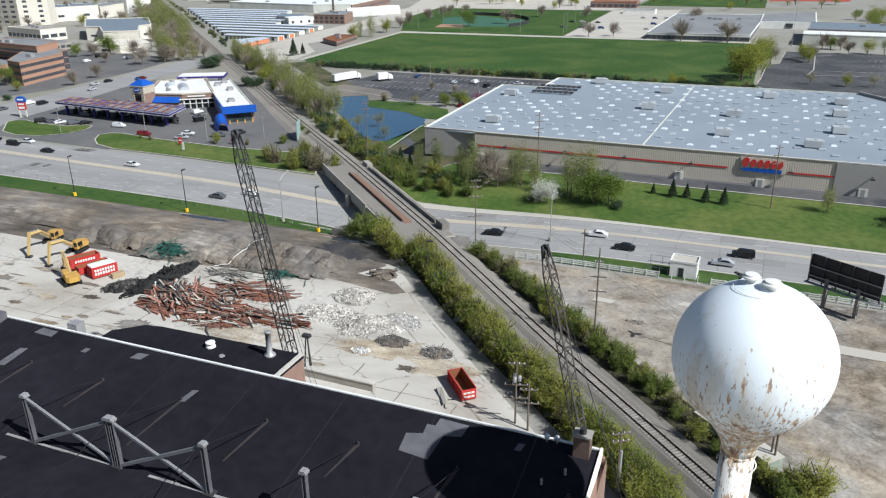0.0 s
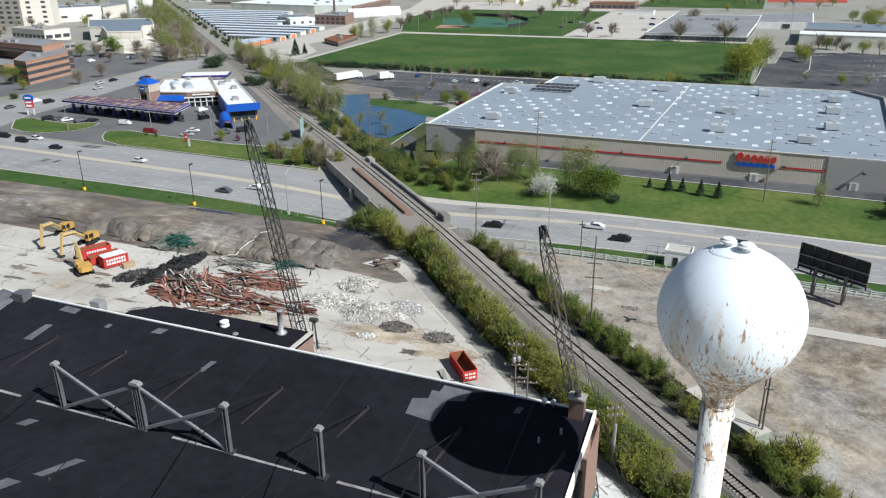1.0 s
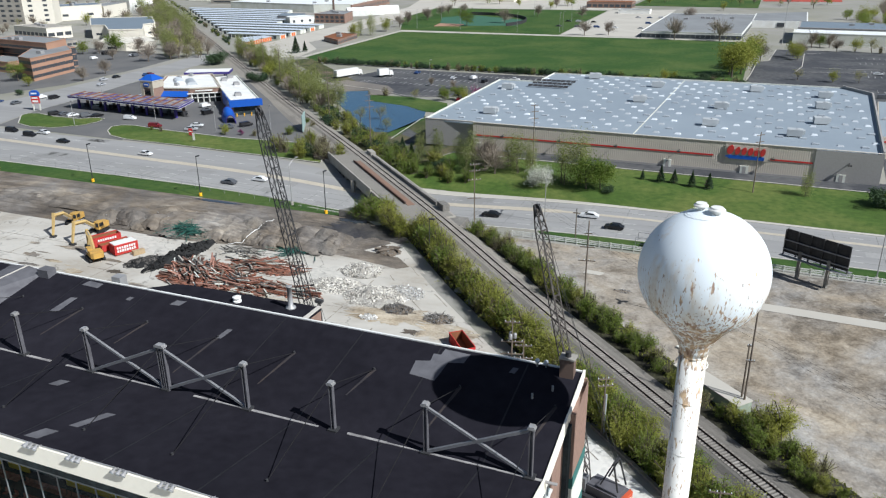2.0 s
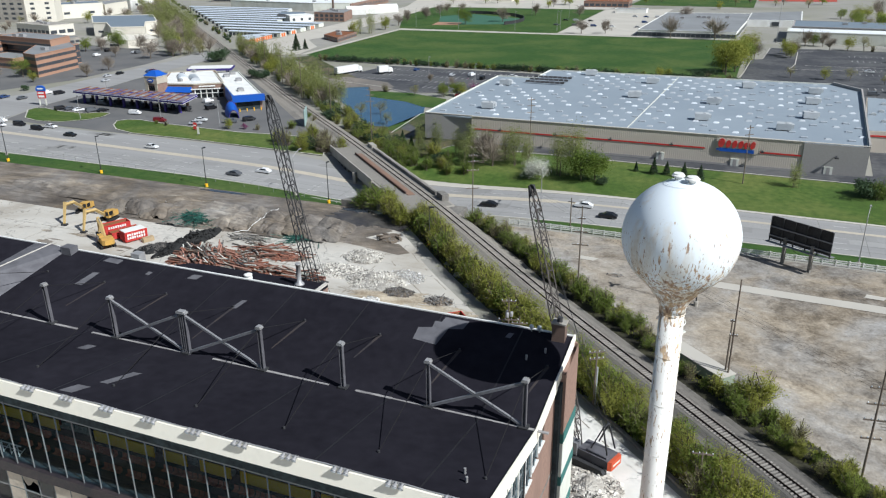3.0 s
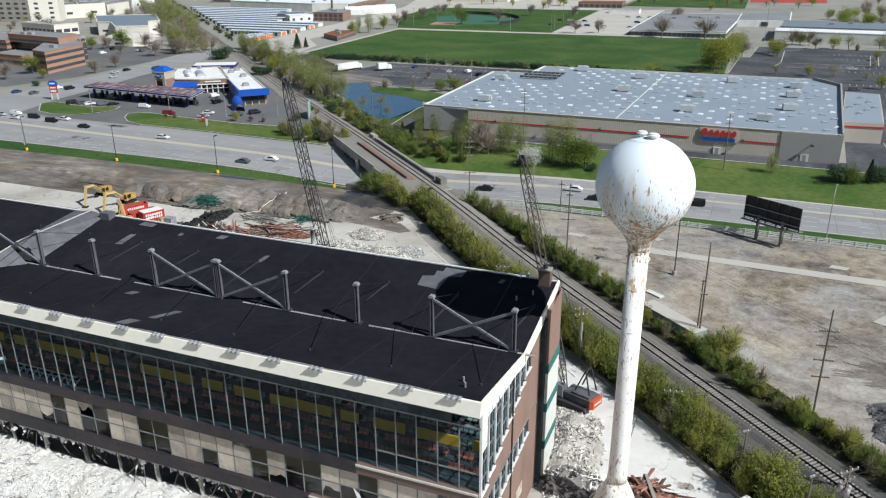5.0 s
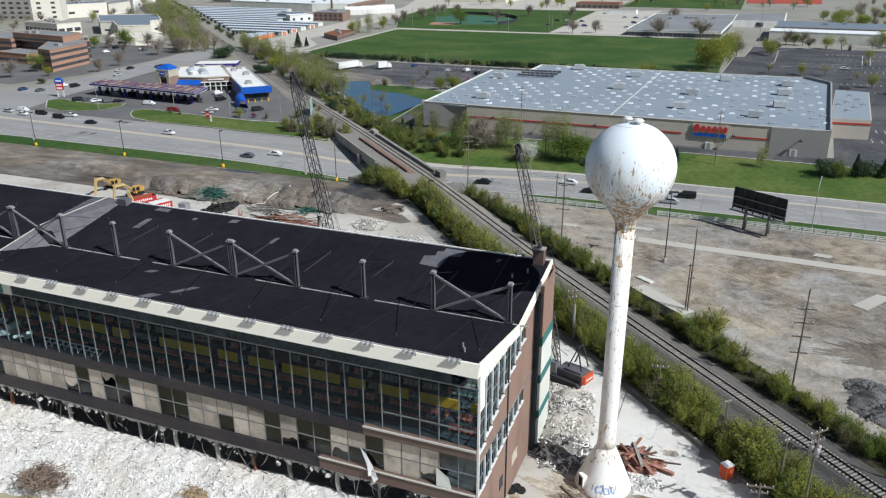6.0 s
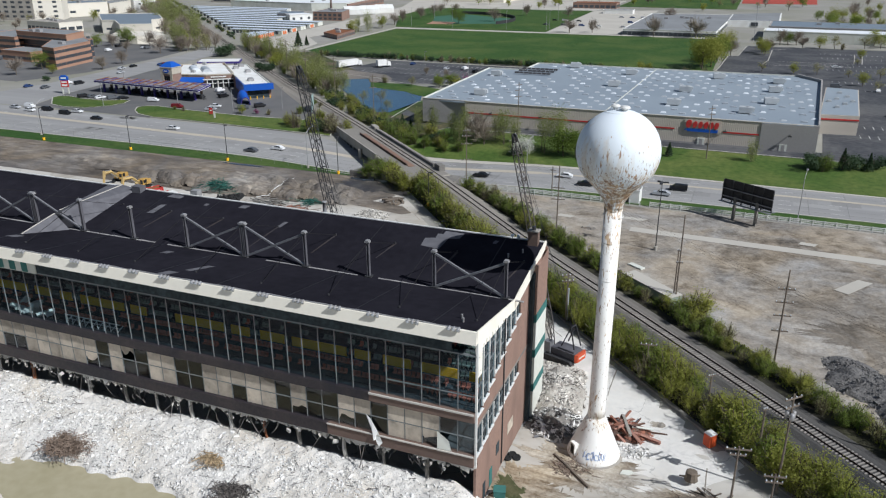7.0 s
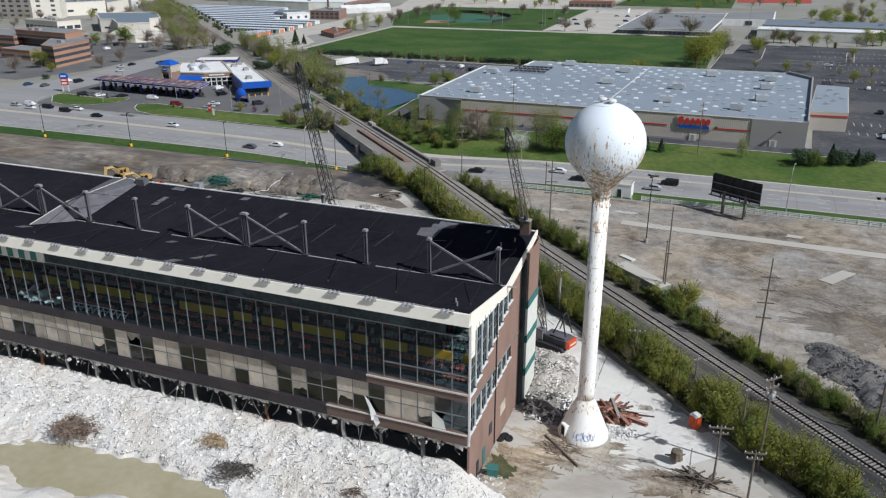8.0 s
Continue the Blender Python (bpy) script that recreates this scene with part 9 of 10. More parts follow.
part("bole", M().lathe([(0.9, 0), (0.8, 0.5), (0.75, 1.2), (0.6, 1.25)], 9), BROWNEARTH, st)
part("root", M().beam((0, 0, 0.3), (1.5, 0.5, 0.1), 0.25, 6, 0.1), BROWNEARTH, st)
part("root", M().beam((0, 0, 0.3), (-1.2, 0.9, 0.1), 0.25, 6, 0.1), BROWNEARTH, st)
lw = thing("edge_wall", "low dark concrete kerb wall along the yard", "wall")
for k in range(13):
    a, c = -14 + 3.3 * k, -14 + 3.3 * (k + 1)
    part("block", M().add([(x + o, 25.15 - x + o, land(x, 25.15 - x) + z) for z in (-0.3, 0.42) for x, o in ((a, -0.2), (c - 0.06, -0.2), (c - 0.06, 0.2), (a, 0.2))], [(3, 2, 1, 0), (4, 5, 6, 7), (0, 1, 5, 4), (1, 2, 6, 5), (2, 3, 7, 6), (3, 0, 4, 7)]), DARKCONC, lw)
pl = thing("pale_panel", "white panel lying beside the track", "panel", (-3.2, 61.5, land(-3.2, 61.5) + 0.1), -35, m=M().box(-1.8, 1.8, -0.6, 0.6, 0, 0.25), material=OFFWHITE)
for x, y, r in ((-8.0, 91.5, 3), (30, 88, 2.0), (-24, 88, 2.2)):
    sheet("pavement_scrap", [(x - r, y - 0.8), (x + r * 0.6, y - 1.1), (x + r, y + 0.6), (x - r * 0.7, y + 1.0)], PALE, 0.12, 6, "pale concrete remnant in the dirt", "pavement")
heap("dark_debris", "small dark debris in the dirt lot", "debris heap", -17, 81, 1.8, 0.8, 0.4, DARKSOIL, DARKCHUNK, 40, (0.1, 0.4), seed=91)


# ---- vehicles ----
def car(at, rz, paint, label, ln=4.6, h=1.45, van=False, group=""):
    c = thing("car", label, "car", at, rz, group=group)
    w = 0.88
    k = ln / 4.6
    if van:
        prof = [(-2.3, 0.35), (-2.32, 1.0), (-2.2, 1.75), (0.9, 1.78), (1.5, 1.15), (2.2, 1.0), (2.3, 0.6), (2.28, 0.35)]
        glass = [(-2.1, 1.15), (-2.05, 1.66), (0.85, 1.68), (1.32, 1.17)]
    else:
        prof = [(-2.3, 0.35), (-2.3, 0.85), (-1.75, 0.98), (-1.1, 1.42), (0.35, 1.45), (1.1, 0.98), (2.1, 0.82), (2.3, 0.6), (2.28, 0.35)]
        glass = [(-1.62, 1.0), (-1.05, 1.37), (0.32, 1.39), (0.95, 1.0)]
    n = len(prof)

    def shell(p, hw, top):
        q = [(x * k, z) for x, z in p]
        return M().add([(x, -(hw if z < 1.05 else top), z) for x, z in q] + [(x, (hw if z < 1.05 else top), z) for x, z in q],
                       [(i, (i + 1) % len(q), len(q) + (i + 1) % len(q), len(q) + i)[::-1] for i in range(len(q))] + [tuple(range(len(q))), tuple(range(len(q), 2 * len(q)))[::-1]])
    body = part("body", shell(prof, w, w * 0.82), paint, c, "painted body")
    part("side_glass", shell(glass, w + 0.012, w * 0.82 + 0.02), CARGLASS, body, "dark windows")
    part("windscreen", M().add([(0.42 * k, -0.66, 1.42), (0.42 * k, 0.66, 1.42), (1.12 * k, 0.76, 1.0), (1.12 * k, -0.76, 1.0)] if not van else [(0.96, -0.66, 1.74), (0.96, 0.66, 1.74), (1.5, 0.76, 1.18), (1.5, -0.76, 1.18)], [(0, 1, 2, 3)]), CARGLASS, body, "dark windscreen")
    for x in (-1.4 * k, 1.4 * k):
        for y in (-0.8, 0.62):
            wh = part("wheel", M().beam((x, y, 0.33), (x, y + 0.2, 0.33), 0.33, 12), BLACK, c, "black tyre")
            part("rim", M().beam((x, y - 0.01, 0.33), (x, y + 0.21, 0.33), 0.19, 8), GALV, wh)
    return c


def car_paint(name, c):
    return mat(name, c, rough=0.3, metal=0.1, s1=0.5, s2=2, var=0.04, spec=0.5)


PAINTS = {"white": car_paint("white_car_paint", (0.75, 0.75, 0.75)), "black": car_paint("black_car_paint", (0.012, 0.012, 0.014)), "silver": car_paint("silver_car_paint", (0.42, 0.43, 0.45)),
          "grey": car_paint("grey_car_paint", (0.10, 0.105, 0.115)), "maroon": car_paint("maroon_car_paint", (0.16, 0.015, 0.02)), "blue": car_paint("blue_car_paint", (0.03, 0.06, 0.16))}
CARS = {}


def put_car(colour, x, y, rz, where, van=False, z=None):
    key = (colour, van, where)
    m = pose(x, y, (land(x, y) if z is None else z) + 0.09, 0, 0, rz)
    if key not in CARS:
        CARS[key] = car((0, 0, 0), 0, PAINTS[colour], "%s %s %s" % (colour, "sport utility car" if van else "saloon car", where), 4.7 if van else 4.6, van=van, group="cars " + where)
        CARS[key].matrix_basis = m
        return CARS[key]
    return copy_thing(CARS[key], m)


for col, x, y, van in (("silver", -264, 140.3, 0), ("white", -259.7, 143.6, 1), ("white", -253.5, 137.9, 0), ("black", -247.5, 141.2, 1), ("black", -235.3, 138.2, 1), ("white", -233.5, 142.6, 0), ("black", -216.3, 135.0, 0), ("white", -177.5, 131.5, 0), ("grey", -133.3, 115.2, 0), ("white", -127.0, 121.0, 0), ("black", -56.0, 117.5, 0)):
    put_car(col, x, y, 0 if y > 128 else 180, "driving on the highway", bool(van))
put_car("black", -0.8, 120.4, 180, "driving on the highway", True)
put_car("silver", -4.5, 114.3, 180, "driving on the highway")
put_car("white", -32.4, 122.5, 180, "driving on the highway")
put_car("black", -25.2, 116.2, 180, "driving on the highway")
for col, x, y, rz, van in (("white", -221.4, 172.3, 5, 1), ("maroon", -202.6, 164.6, 10, 1), ("white", -188.9, 171.2, 15, 0), ("black", -256.4, 168.8, 70, 1), ("grey", -252.5, 170.2, 70, 0), ("white", -247.5, 169.4, 70, 0), ("grey", -241.5, 170.3, 70, 1), ("black", -237.5, 172, 70, 0), ("white", -209.7, 202.5, 80, 1), ("grey", -204, 196, 80, 0), ("black", -199.2, 190.7, 75, 1), ("grey", -176.4, 172.6, 30, 1), ("silver", -187, 165.6, 20, 0), ("black", -172, 178, 60, 1), ("grey", -252, 188, 0, 0), ("black", -243, 187, 0, 1), ("grey", -234, 188.5, 0, 0), ("black", -226, 186, 0, 0), ("silver", -216, 187, 0, 1), ("black", -208, 186, 0, 0), ("grey", -248, 183, 0, 1), ("black", -220, 182.5, 0, 1), ("black", -285, 195, 80, 1), ("grey", -266, 205, 10, 1), ("black", -258, 208, 10, 0), ("silver", -250, 210, 10, 0)):
    put_car(col, x, y, rz, "at the filling station", bool(van))
for col, x, y, rz, van in (("silver", -138, 301, 90, 0), ("white", -128.7, 304.5, 80, 1), ("black", -120.3, 296.6, 90, 1), ("white", -108.3, 307.3, 0, 0), ("maroon", -115.3, 250.5, 90, 0), ("black", -119.4, 262, 90, 1), ("grey", -117, 258, 90, 0), ("blue", -161.6, 311, 90, 0), ("white", 44, 205, 90, 0), ("silver", 60, 195, 90, 0), ("grey", 62, 202, 90, 1), ("black", 64, 240, 90, 0), ("white", 66, 300, 90, 0), ("grey", 50, 310, 0, 1), ("white", 55, 380, 0, 0)):
    put_car(col, x, y, rz, "in the store car park", bool(van))
rngc = random.Random(3)
for k in range(34):
    put_car(rngc.choice(list(PAINTS)), -560 + rngc.uniform(0, 215), rngc.choice((246, 262, 280, 298, 316)), 90, "in the office car park", rngc.random() < 0.4)
for k in range(14):
    put_car(rngc.choice(list(PAINTS)), rngc.uniform(-160, -70), rngc.choice((560, 600, 650, 700)), 0, "in the school car park", rngc.random() < 0.4)
for k in range(8):
    put_car(rngc.choice(list(PAINTS)), -296 + rngc.choice((-5, 5)), rngc.uniform(175, 330), 90, "on the side street", rngc.random() < 0.4)


def truck(x, y, rz, label, ln):
    t = thing("truck", label, "truck", (x, y, land(x, y) + 0.1), rz)
    part("box", M().box(-ln / 2, ln / 2 - 2.6, -1.25, 1.25, 1.0, 4.0), WHITEPAINT, t, "white cargo box")
    part("chassis", M().box(-ln / 2 + 0.4, ln / 2 - 0.4, -0.6, 0.6, 0.6, 0.95), DARKMETAL, t)
    f, r = ln / 2, ln / 2 - 2.2
    part("cab", M().add([(r, y1, z1) for y1 in (-1.15, 1.15) for z1 in (0.6, 3.1)] + [(f, -1.15, 0.6), (f, -1.15, 1.7), (f - 0.5, -1.15, 3.0), (f, 1.15, 0.6), (f, 1.15, 1.7), (f - 0.5, 1.15, 3.0)],
                       [(0, 4, 5, 6, 1), (2, 3, 9, 8, 7), (4, 7, 8, 5), (5, 8, 9, 6), (6, 9, 3, 1), (0, 1, 3, 2), (0, 2, 7, 4)]), WHITEPAINT, t, "white cab")
    part("windscreen", M().add([(f + 0.01, -1.0, 1.8), (f + 0.01, 1.0, 1.8), (f - 0.4, 1.0, 2.85), (f - 0.4, -1.0, 2.85)], [(0, 1, 2, 3)]), CARGLASS, t)
    for xx in (-ln / 2 + 1.2, -ln / 2 + 2.4, ln / 2 - 1.2):
        for yy in (-1.25, 0.9):
            part("wheel", M().beam((xx, yy, 0.5), (xx, yy + 0.35, 0.5), 0.5, 12), BLACK, t)


truck(-190.5, 290.5, 70, "white articulated lorry parked at the store", 17)
truck(-173, 297, 55, "white box truck parked at the store", 8)


def markings():
    m = M()
    for row in (268, 282, 296, 312):
        for x in np.arange(-178, -84, 2.8):
            if row < 280 and x < -140:
                continue
            m.add([(x, row - 2.6, land(x, row) + 0.1), (x + 0.22, row - 2.6, land(x, row) + 0.1), (x + 0.22, row + 2.6, land(x, row) + 0.1), (x, row + 2.6, land(x, row) + 0.1)], [(0, 1, 2, 3)])
    for row in (200, 216, 300, 330, 372, 390, 420, 440):
        for x in np.arange(50, 150, 2.8):
            m.add([(x, row - 2.6, land(x, row) + 0.09), (x + 0.2, row - 2.6, land(x, row) + 0.09), (x + 0.2, row + 2.6, land(x, row) + 0.09), (x, row + 2.6, land(x, row) + 0.09)], [(0, 1, 2, 3)])
    tagged(new("bay_marking", mesh_of("bay_marking", m, PAINT)), "white painted parking bays on the asphalt", "road marking", "", "structure")
    for pts in ([(-190, 270), (-160, 262), (-140, 252), (-113, 262)], [(-5, 342), (-3.5, 357), (-1.2, 410), (4.5, 414), (8, 465)], [(17.5, 378), (21, 397), (23.3, 450), (32, 456)], [(19, 378), (36, 381), (64, 384)], [(26, 395), (36, 394.7), (65, 398)], [(65, 398), (69, 440)], [(69, 398), (73, 440)], [(-183, 322), (-78, 322)], [(-113, 178.5), (-116, 211), (-100, 262)], [(-84, 163.4), (140, 161.2)]):
        fine = []
        for a, b in zip(pts, pts[1:]):
            k = 8
            fine += [(a[0] + (b[0] - a[0]) * i / k, a[1] + (b[1] - a[1]) * i / k) for i in range(k)]
        fine.append(pts[-1])
        strip_along("kerb_line", fine, 0.22, 0.24, KERB, "pale concrete kerb of the car park", "kerb")


markings()


# ---- filling station and shop ----
def filling_station():
    z0 = 2.5
    c = thing("forecourt_canopy", "long flat indigo canopy over the fuel pumps", "canopy")
    fl, fr, br, bl = (Vector(p) for p in ((-261.5, 181.0), (-201.5, 177.0), (-206.3, 192.0), (-262.5, 190.8)))

    def on_canopy(u, v):
        p = fl.lerp(fr, u).lerp(bl.lerp(br, u), v)
        return p.x, p.y

    def slab(u0, u1, v0, v1, za, zb):
        return M().prism([on_canopy(u0, v0), on_canopy(u1, v0), on_canopy(u1, v1), on_canopy(u0, v1)], za, zb)

    part("fascia", slab(0, 1, 0, 1, 6.9, 7.9), PURPLE, c, "indigo fascia")
    part("deck", slab(0.01, 0.99, 0.05, 0.95, 7.9, 8.0), mat("rusty_roof_sheet", (0.175, 0.145, 0.18), (0.25, 0.225, 0.25), s1=0.3, s2=2, var=0.3), c, "rust-brown roof sheet")
    part("upper_trim", slab(-0.002, 1.002, -0.012, 1.012, 7.72, 7.84), OFFWHITE, c, "white trim line")
    part("lower_trim", slab(-0.002, 1.002, -0.012, 1.012, 6.9, 7.02), OFFWHITE, c, "white trim line")
    rng = random.Random(8)
    for k in range(14):
        u = 0.02 + 0.07 * k
        part("roof_rib", slab(u, u + 0.012, 0.06, 0.94, 7.98, 8.2), RUST, c, "rust-red roof rib")
        for v in (0.2, 0.45, 0.7):
            if rng.random() < 0.75:
                part("roof_panel", slab(u + 0.016, u + 0.05, v, v + 0.13, 7.98, 8.08), CONCRETE if rng.random() < 0.45 else PURPLE, c, "faded roof panel")
    for k in range(8):
        for v in (0.25, 0.75):
            x, y = on_canopy(0.06 + 0.125 * k, v)
            part("column", M().box(x - 0.4, x + 0.4, y - 0.4, y + 0.4, z0 - 0.1, 7.0), PURPLE if v < 0.5 else BRICK, c, "indigo-clad column")
        x, y = on_canopy(0.09 + 0.125 * k, 0.5)
        part("fuel_pump", M().box(x - 0.5, x + 0.5, y - 0.7, y + 0.7, z0, z0 + 1.9).box(x - 2.0, x + 2.0, y - 0.9, y + 0.9, z0 - 0.1, z0 + 0.18), DARKMETAL, c, "dark fuel pump")
    # shop with the corner tower
    b = thing("car_wash_shop", "brick and white-roofed car wash shop with a blue-roofed corner tower", "shop")
    body = [(-236.0, 205.0), (-221.5, 208.6), (-211.5, 216.2), (-237.5, 244.5), (-254.0, 231.5)]
    part("wall", M().prism(body, z0 - 0.1, 8.3), BRICK, b, "brown brick wall")
    part("roof", M().prism([(-236.4, 206.2), (-222.2, 209.6), (-213.0, 216.4), (-238.0, 243.2), (-252.6, 231.5)], 8.3, 8.42), WHITEPAINT, b, "white roof")
    for p, q in zip(body, body[1:] + body[:1]):
        part("parapet", M().beam((*p, 8.45), (*q, 8.45), 0.34), MEDIAN, b, "tan parapet")
    for k in range(2):
        m, n = M(), 10
        ox, oy = -226.5 - 3.6 * k, 216.5 + 3.4 * k
        d, nr = Vector((-0.70, 0.71)), Vector((-0.71, -0.70))
        ring = []
        for i in range(n + 1):
            a0 = math.pi * i / n
            ring.append((2.1 * math.cos(a0), 1.5 * math.sin(a0)))
        for ln in (0.0, 11.0):
            m.v += [(ox + 4.6 * k * nr.x + nr.x * c0 + d.x * ln, oy + 4.6 * k * nr.y + nr.y * c0 + d.y * ln, 8.42 + h0) for c0, h0 in ring]
        m.f += [(i, i + 1, n + 2 + i, n + 1 + i) for i in range(n)] + [tuple(range(n + 1)), tuple(range(n + 1, 2 * n + 2))]
        part("barrel_skylight", m, SKYLIGHT, b, "pale barrel skylight")
    for x, y in ((-244, 229), (-240, 222), (-232, 213), (-243, 236)):
        part("roof_unit", M().box(x - 0.9, x + 0.9, y - 0.7, y + 0.7, 8.4, 9.5).box(x - 0.6, x + 0.6, y - 0.5, y + 0.5, 9.5, 9.7), GALV, b, "grey roof unit")
    tx, ty = -235.9, 202.4
    part("corner_tower", M().box(tx - 3.1, tx + 3.1, ty - 3.1, ty + 3.1, z0, 12.4), BRICK, b, "brown brick tower")
    for sx in (-1, 1):
        part("tower_pier", M().box(tx + sx * 2.5 - 0.7, tx + sx * 2.5 + 0.7, ty - 3.35, ty - 3.1, z0, 12.2), MEDIAN, b, "tan brick pier")
    part("tower_top", M().box(tx - 3.3, tx + 3.3, ty - 3.4, ty + 3.3, 9.4, 12.4), MEDIAN, b, "tan upper storey of the tower")
    part("tower_trim", M().box(tx - 3.5, tx + 3.5, ty - 3.6, ty + 3.5, 12.2, 12.6), KERB, b)
    part("tower_roof", M().add([(tx - 3.6, ty - 3.6, 12.6), (tx + 3.6, ty - 3.6, 12.6), (tx + 3.6, ty + 3.6, 12.6), (tx - 3.6, ty + 3.6, 12.6), (tx - 1.1, ty - 1.1, 14.6), (tx + 1.1, ty - 1.1, 14.6), (tx + 1.1, ty + 1.1, 14.6), (tx - 1.1, ty + 1.1, 14.6)], [(0, 1, 5, 4), (1, 2, 6, 5), (2, 3, 7, 6), (3, 0, 4, 7), (4, 5, 6, 7)]), BLUE, b, "blue hipped tower roof")
    for sx in (-1.0, 0.0, 1.0):
        part("tower_window", M().box(tx + sx - 0.4, tx + sx + 0.4, ty - 3.2, ty - 3.08, 6.6, 8.4), CARGLASS, b, "dark tower window")
    oval = M()
    oval.v = [(tx + 1.6 * math.cos(2 * math.pi * i / 18), ty - 3.4 - dy, 10.8 + 0.9 * math.sin(2 * math.pi * i / 18)) for dy in (0.0, 0.16) for i in range(18)]
    oval.f = [(i, (i + 1) % 18, 18 + (i + 1) % 18, 18 + i) for i in range(18)] + [tuple(range(18, 36))]
    part("tower_sign", oval, BLUE, b, "plain blue oval sign")
    part("sign_bar", M().box(tx - 1.0, tx + 1.0, ty - 3.64, ty - 3.56, 10.6, 11.0), WHITEPAINT, b, "white bar on the sign")
    part("awning", M().add([(-233.6, 205.2, 7.4), (-222.2, 208.0, 7.4), (-221.6, 205.6, 5.4), (-233.0, 202.8, 5.4), (-233.6, 205.2, 5.4), (-222.2, 208.0, 5.4)], [(0, 3, 2, 1), (0, 4, 3), (1, 2, 5), (4, 5, 2, 3)]), BLUE, b, "blue awning")
    for k in range(5):
        u0, u1 = 0.04 + 0.19 * k, 0.2 + 0.19 * k
        p, q = Vector((-221.5, 208.6)).lerp(Vector((-211.5, 216.2)), u0), Vector((-221.5, 208.6)).lerp(Vector((-211.5, 216.2)), u1)
        n = Vector((0.605, -0.796)) * 0.1
        part("shop_window", M().prism([(p.x, p.y), (q.x, q.y), (q.x + n.x, q.y + n.y), (p.x + n.x, p.y + n.y)], z0, 6.0), CARGLASS, b, "dark shop window")
        part("window_post", M().box(p.x - 0.15, p.x + 0.25, p.y - 0.55, p.y - 0.15, z0, 6.4), WHITEPAINT, b, "white frame post")
    p, q = Vector((-222.5, 207.0)), Vector((-210.5, 215.8))
    part("entrance_frame", M().beam((p.x, p.y, 6.4), (q.x, q.y, 6.4), 0.3).beam((p.x, p.y, 4.6), (q.x, q.y, 4.6), 0.16), WHITEPAINT, b, "white entrance frame")
    part("name_bar", M().beam((-219.5, 209.4, 7.5), (-214, 213.6, 7.5), 0.35), WHITEPAINT, b, "white lettering bar")
    # wash tunnel
    w = thing("car_wash_wing", "long white-roofed blue-fronted car wash tunnel", "shop", (-206.6, 218.6, z0), -46)
    part("wall", M().box(-32.5, 31.5, -5.6, 5.6, -0.1, 5.6), BRICK, w, "brown brick wall")
    part("roof", M().box(-32.3, 31.3, -5.2, 5.2, 5.6, 5.72), WHITEPAINT, w, "white roof")
    for y in (-5.4, 5.4):
        part("roof_edge", M().box(-32.5, 31.5, y - 0.2, y + 0.2, 5.6, 6.05), OFFWHITE, w, "pale roof edge")
    part("fascia", M().box(31.5, 33.6, -6.4, 6.4, 3.6, 6.1).box(28.5, 31.5, -6.4, -5.6, 3.6, 6.1), BLUE, w, "blue fascia")
    part("side_fascia", M().box(8, 28.5, -6.0, -5.6, 1.2, 5.9), BLUE, w, "blue side panel")
    # flat near-black panel in place of the tunnel's shaded depth
    part("tunnel_mouth", M().box(31.5, 31.62, -4.6, 4.6, 0, 3.5), DARKINT, w, "dark tunnel mouth")
    for x, y in ((20, -1), (-6, 2), (-20, -1.5), (-26, 2)):
        part("roof_unit", M().box(x - 1.7, x + 1.7, y - 1.2, y + 1.2, 5.7, 6.8).box(x - 1.2, x + 1.2, y - 0.8, y + 0.8, 6.8, 7.0), GALV, w, "grey roof unit")
    for y in (-4, -1.2, 1.6, 4.4):
        part("bollard", M().lathe([(0.2, 0), (0.2, 1.2), (0.1, 1.32)], 8, (34.6, y, 0)), YELLOW, w, "yellow bollard")
    a = thing("entry_tunnel", "curved blue entry tunnel of the car wash", "tunnel", (-184.0, 183.0, 2.5), -58)
    m, n, rows = M(), 10, 7
    for j in range(rows):
        u = j / (rows - 1)
        r = 2.5 - 0.7 * u
        for i in range(n + 1):
            t0 = math.pi * i / n
            m.v.append((-4 + 9 * u, r * math.cos(t0) + 1.6 * u * u, (4.9 - 1.7 * u) * math.sin(t0)))
    m.f = [(j * (n + 1) + i, j * (n + 1) + i + 1, (j + 1) * (n + 1) + i + 1, (j + 1) * (n + 1) + i) for j in range(rows - 1) for i in range(n)]
    part("shell", m, BLUE, a, "blue curved shell", smooth=True)
    for j in (0, rows - 1):
        part("rim", M().tube([Vector(m.v[j * (n + 1) + i]) for i in range(n + 1)], 0.16, 5), PURPLE, a, "dark indigo rim")
    s = thing("pole_sign", "tall blue and red pole sign at the corner", "sign", (-271, 173.5, 2.5), 20)
    for x in (-1.3, 1.3):
        part("pole", M().box(x - 0.22, x + 0.22, -0.22, 0.22, -0.2, 6.2), OFFWHITE, s)
    part("panel", M().box(-1.6, 1.6, -0.35, 0.35, 3.0, 5.9), RED, s, "red panel")
    part("panel", M().prism([(-1.9, -0.42), (1.9, -0.42), (1.9, 0.42), (-1.9, 0.42)], 6.0, 7.4).add([(-1.9, -0.42, 7.4), (1.9, -0.42, 7.4), (1.9, 0.42, 7.4), (-1.9, 0.42, 7.4), (-0.9, -0.42, 8.2), (0.9, -0.42, 8.2), (0.9, 0.42, 8.2), (-0.9, 0.42, 8.2)], [(0, 1, 5, 4), (1, 2, 6, 5), (2, 3, 7, 6), (3, 0, 4, 7), (4, 5, 6, 7)]), BLUE, s, "blue round-topped panel")
    part("panel_bar", M().box(-1.2, 1.2, -0.47, 0.47, 6.7, 7.3), WHITEPAINT, s, "white lettering bar")
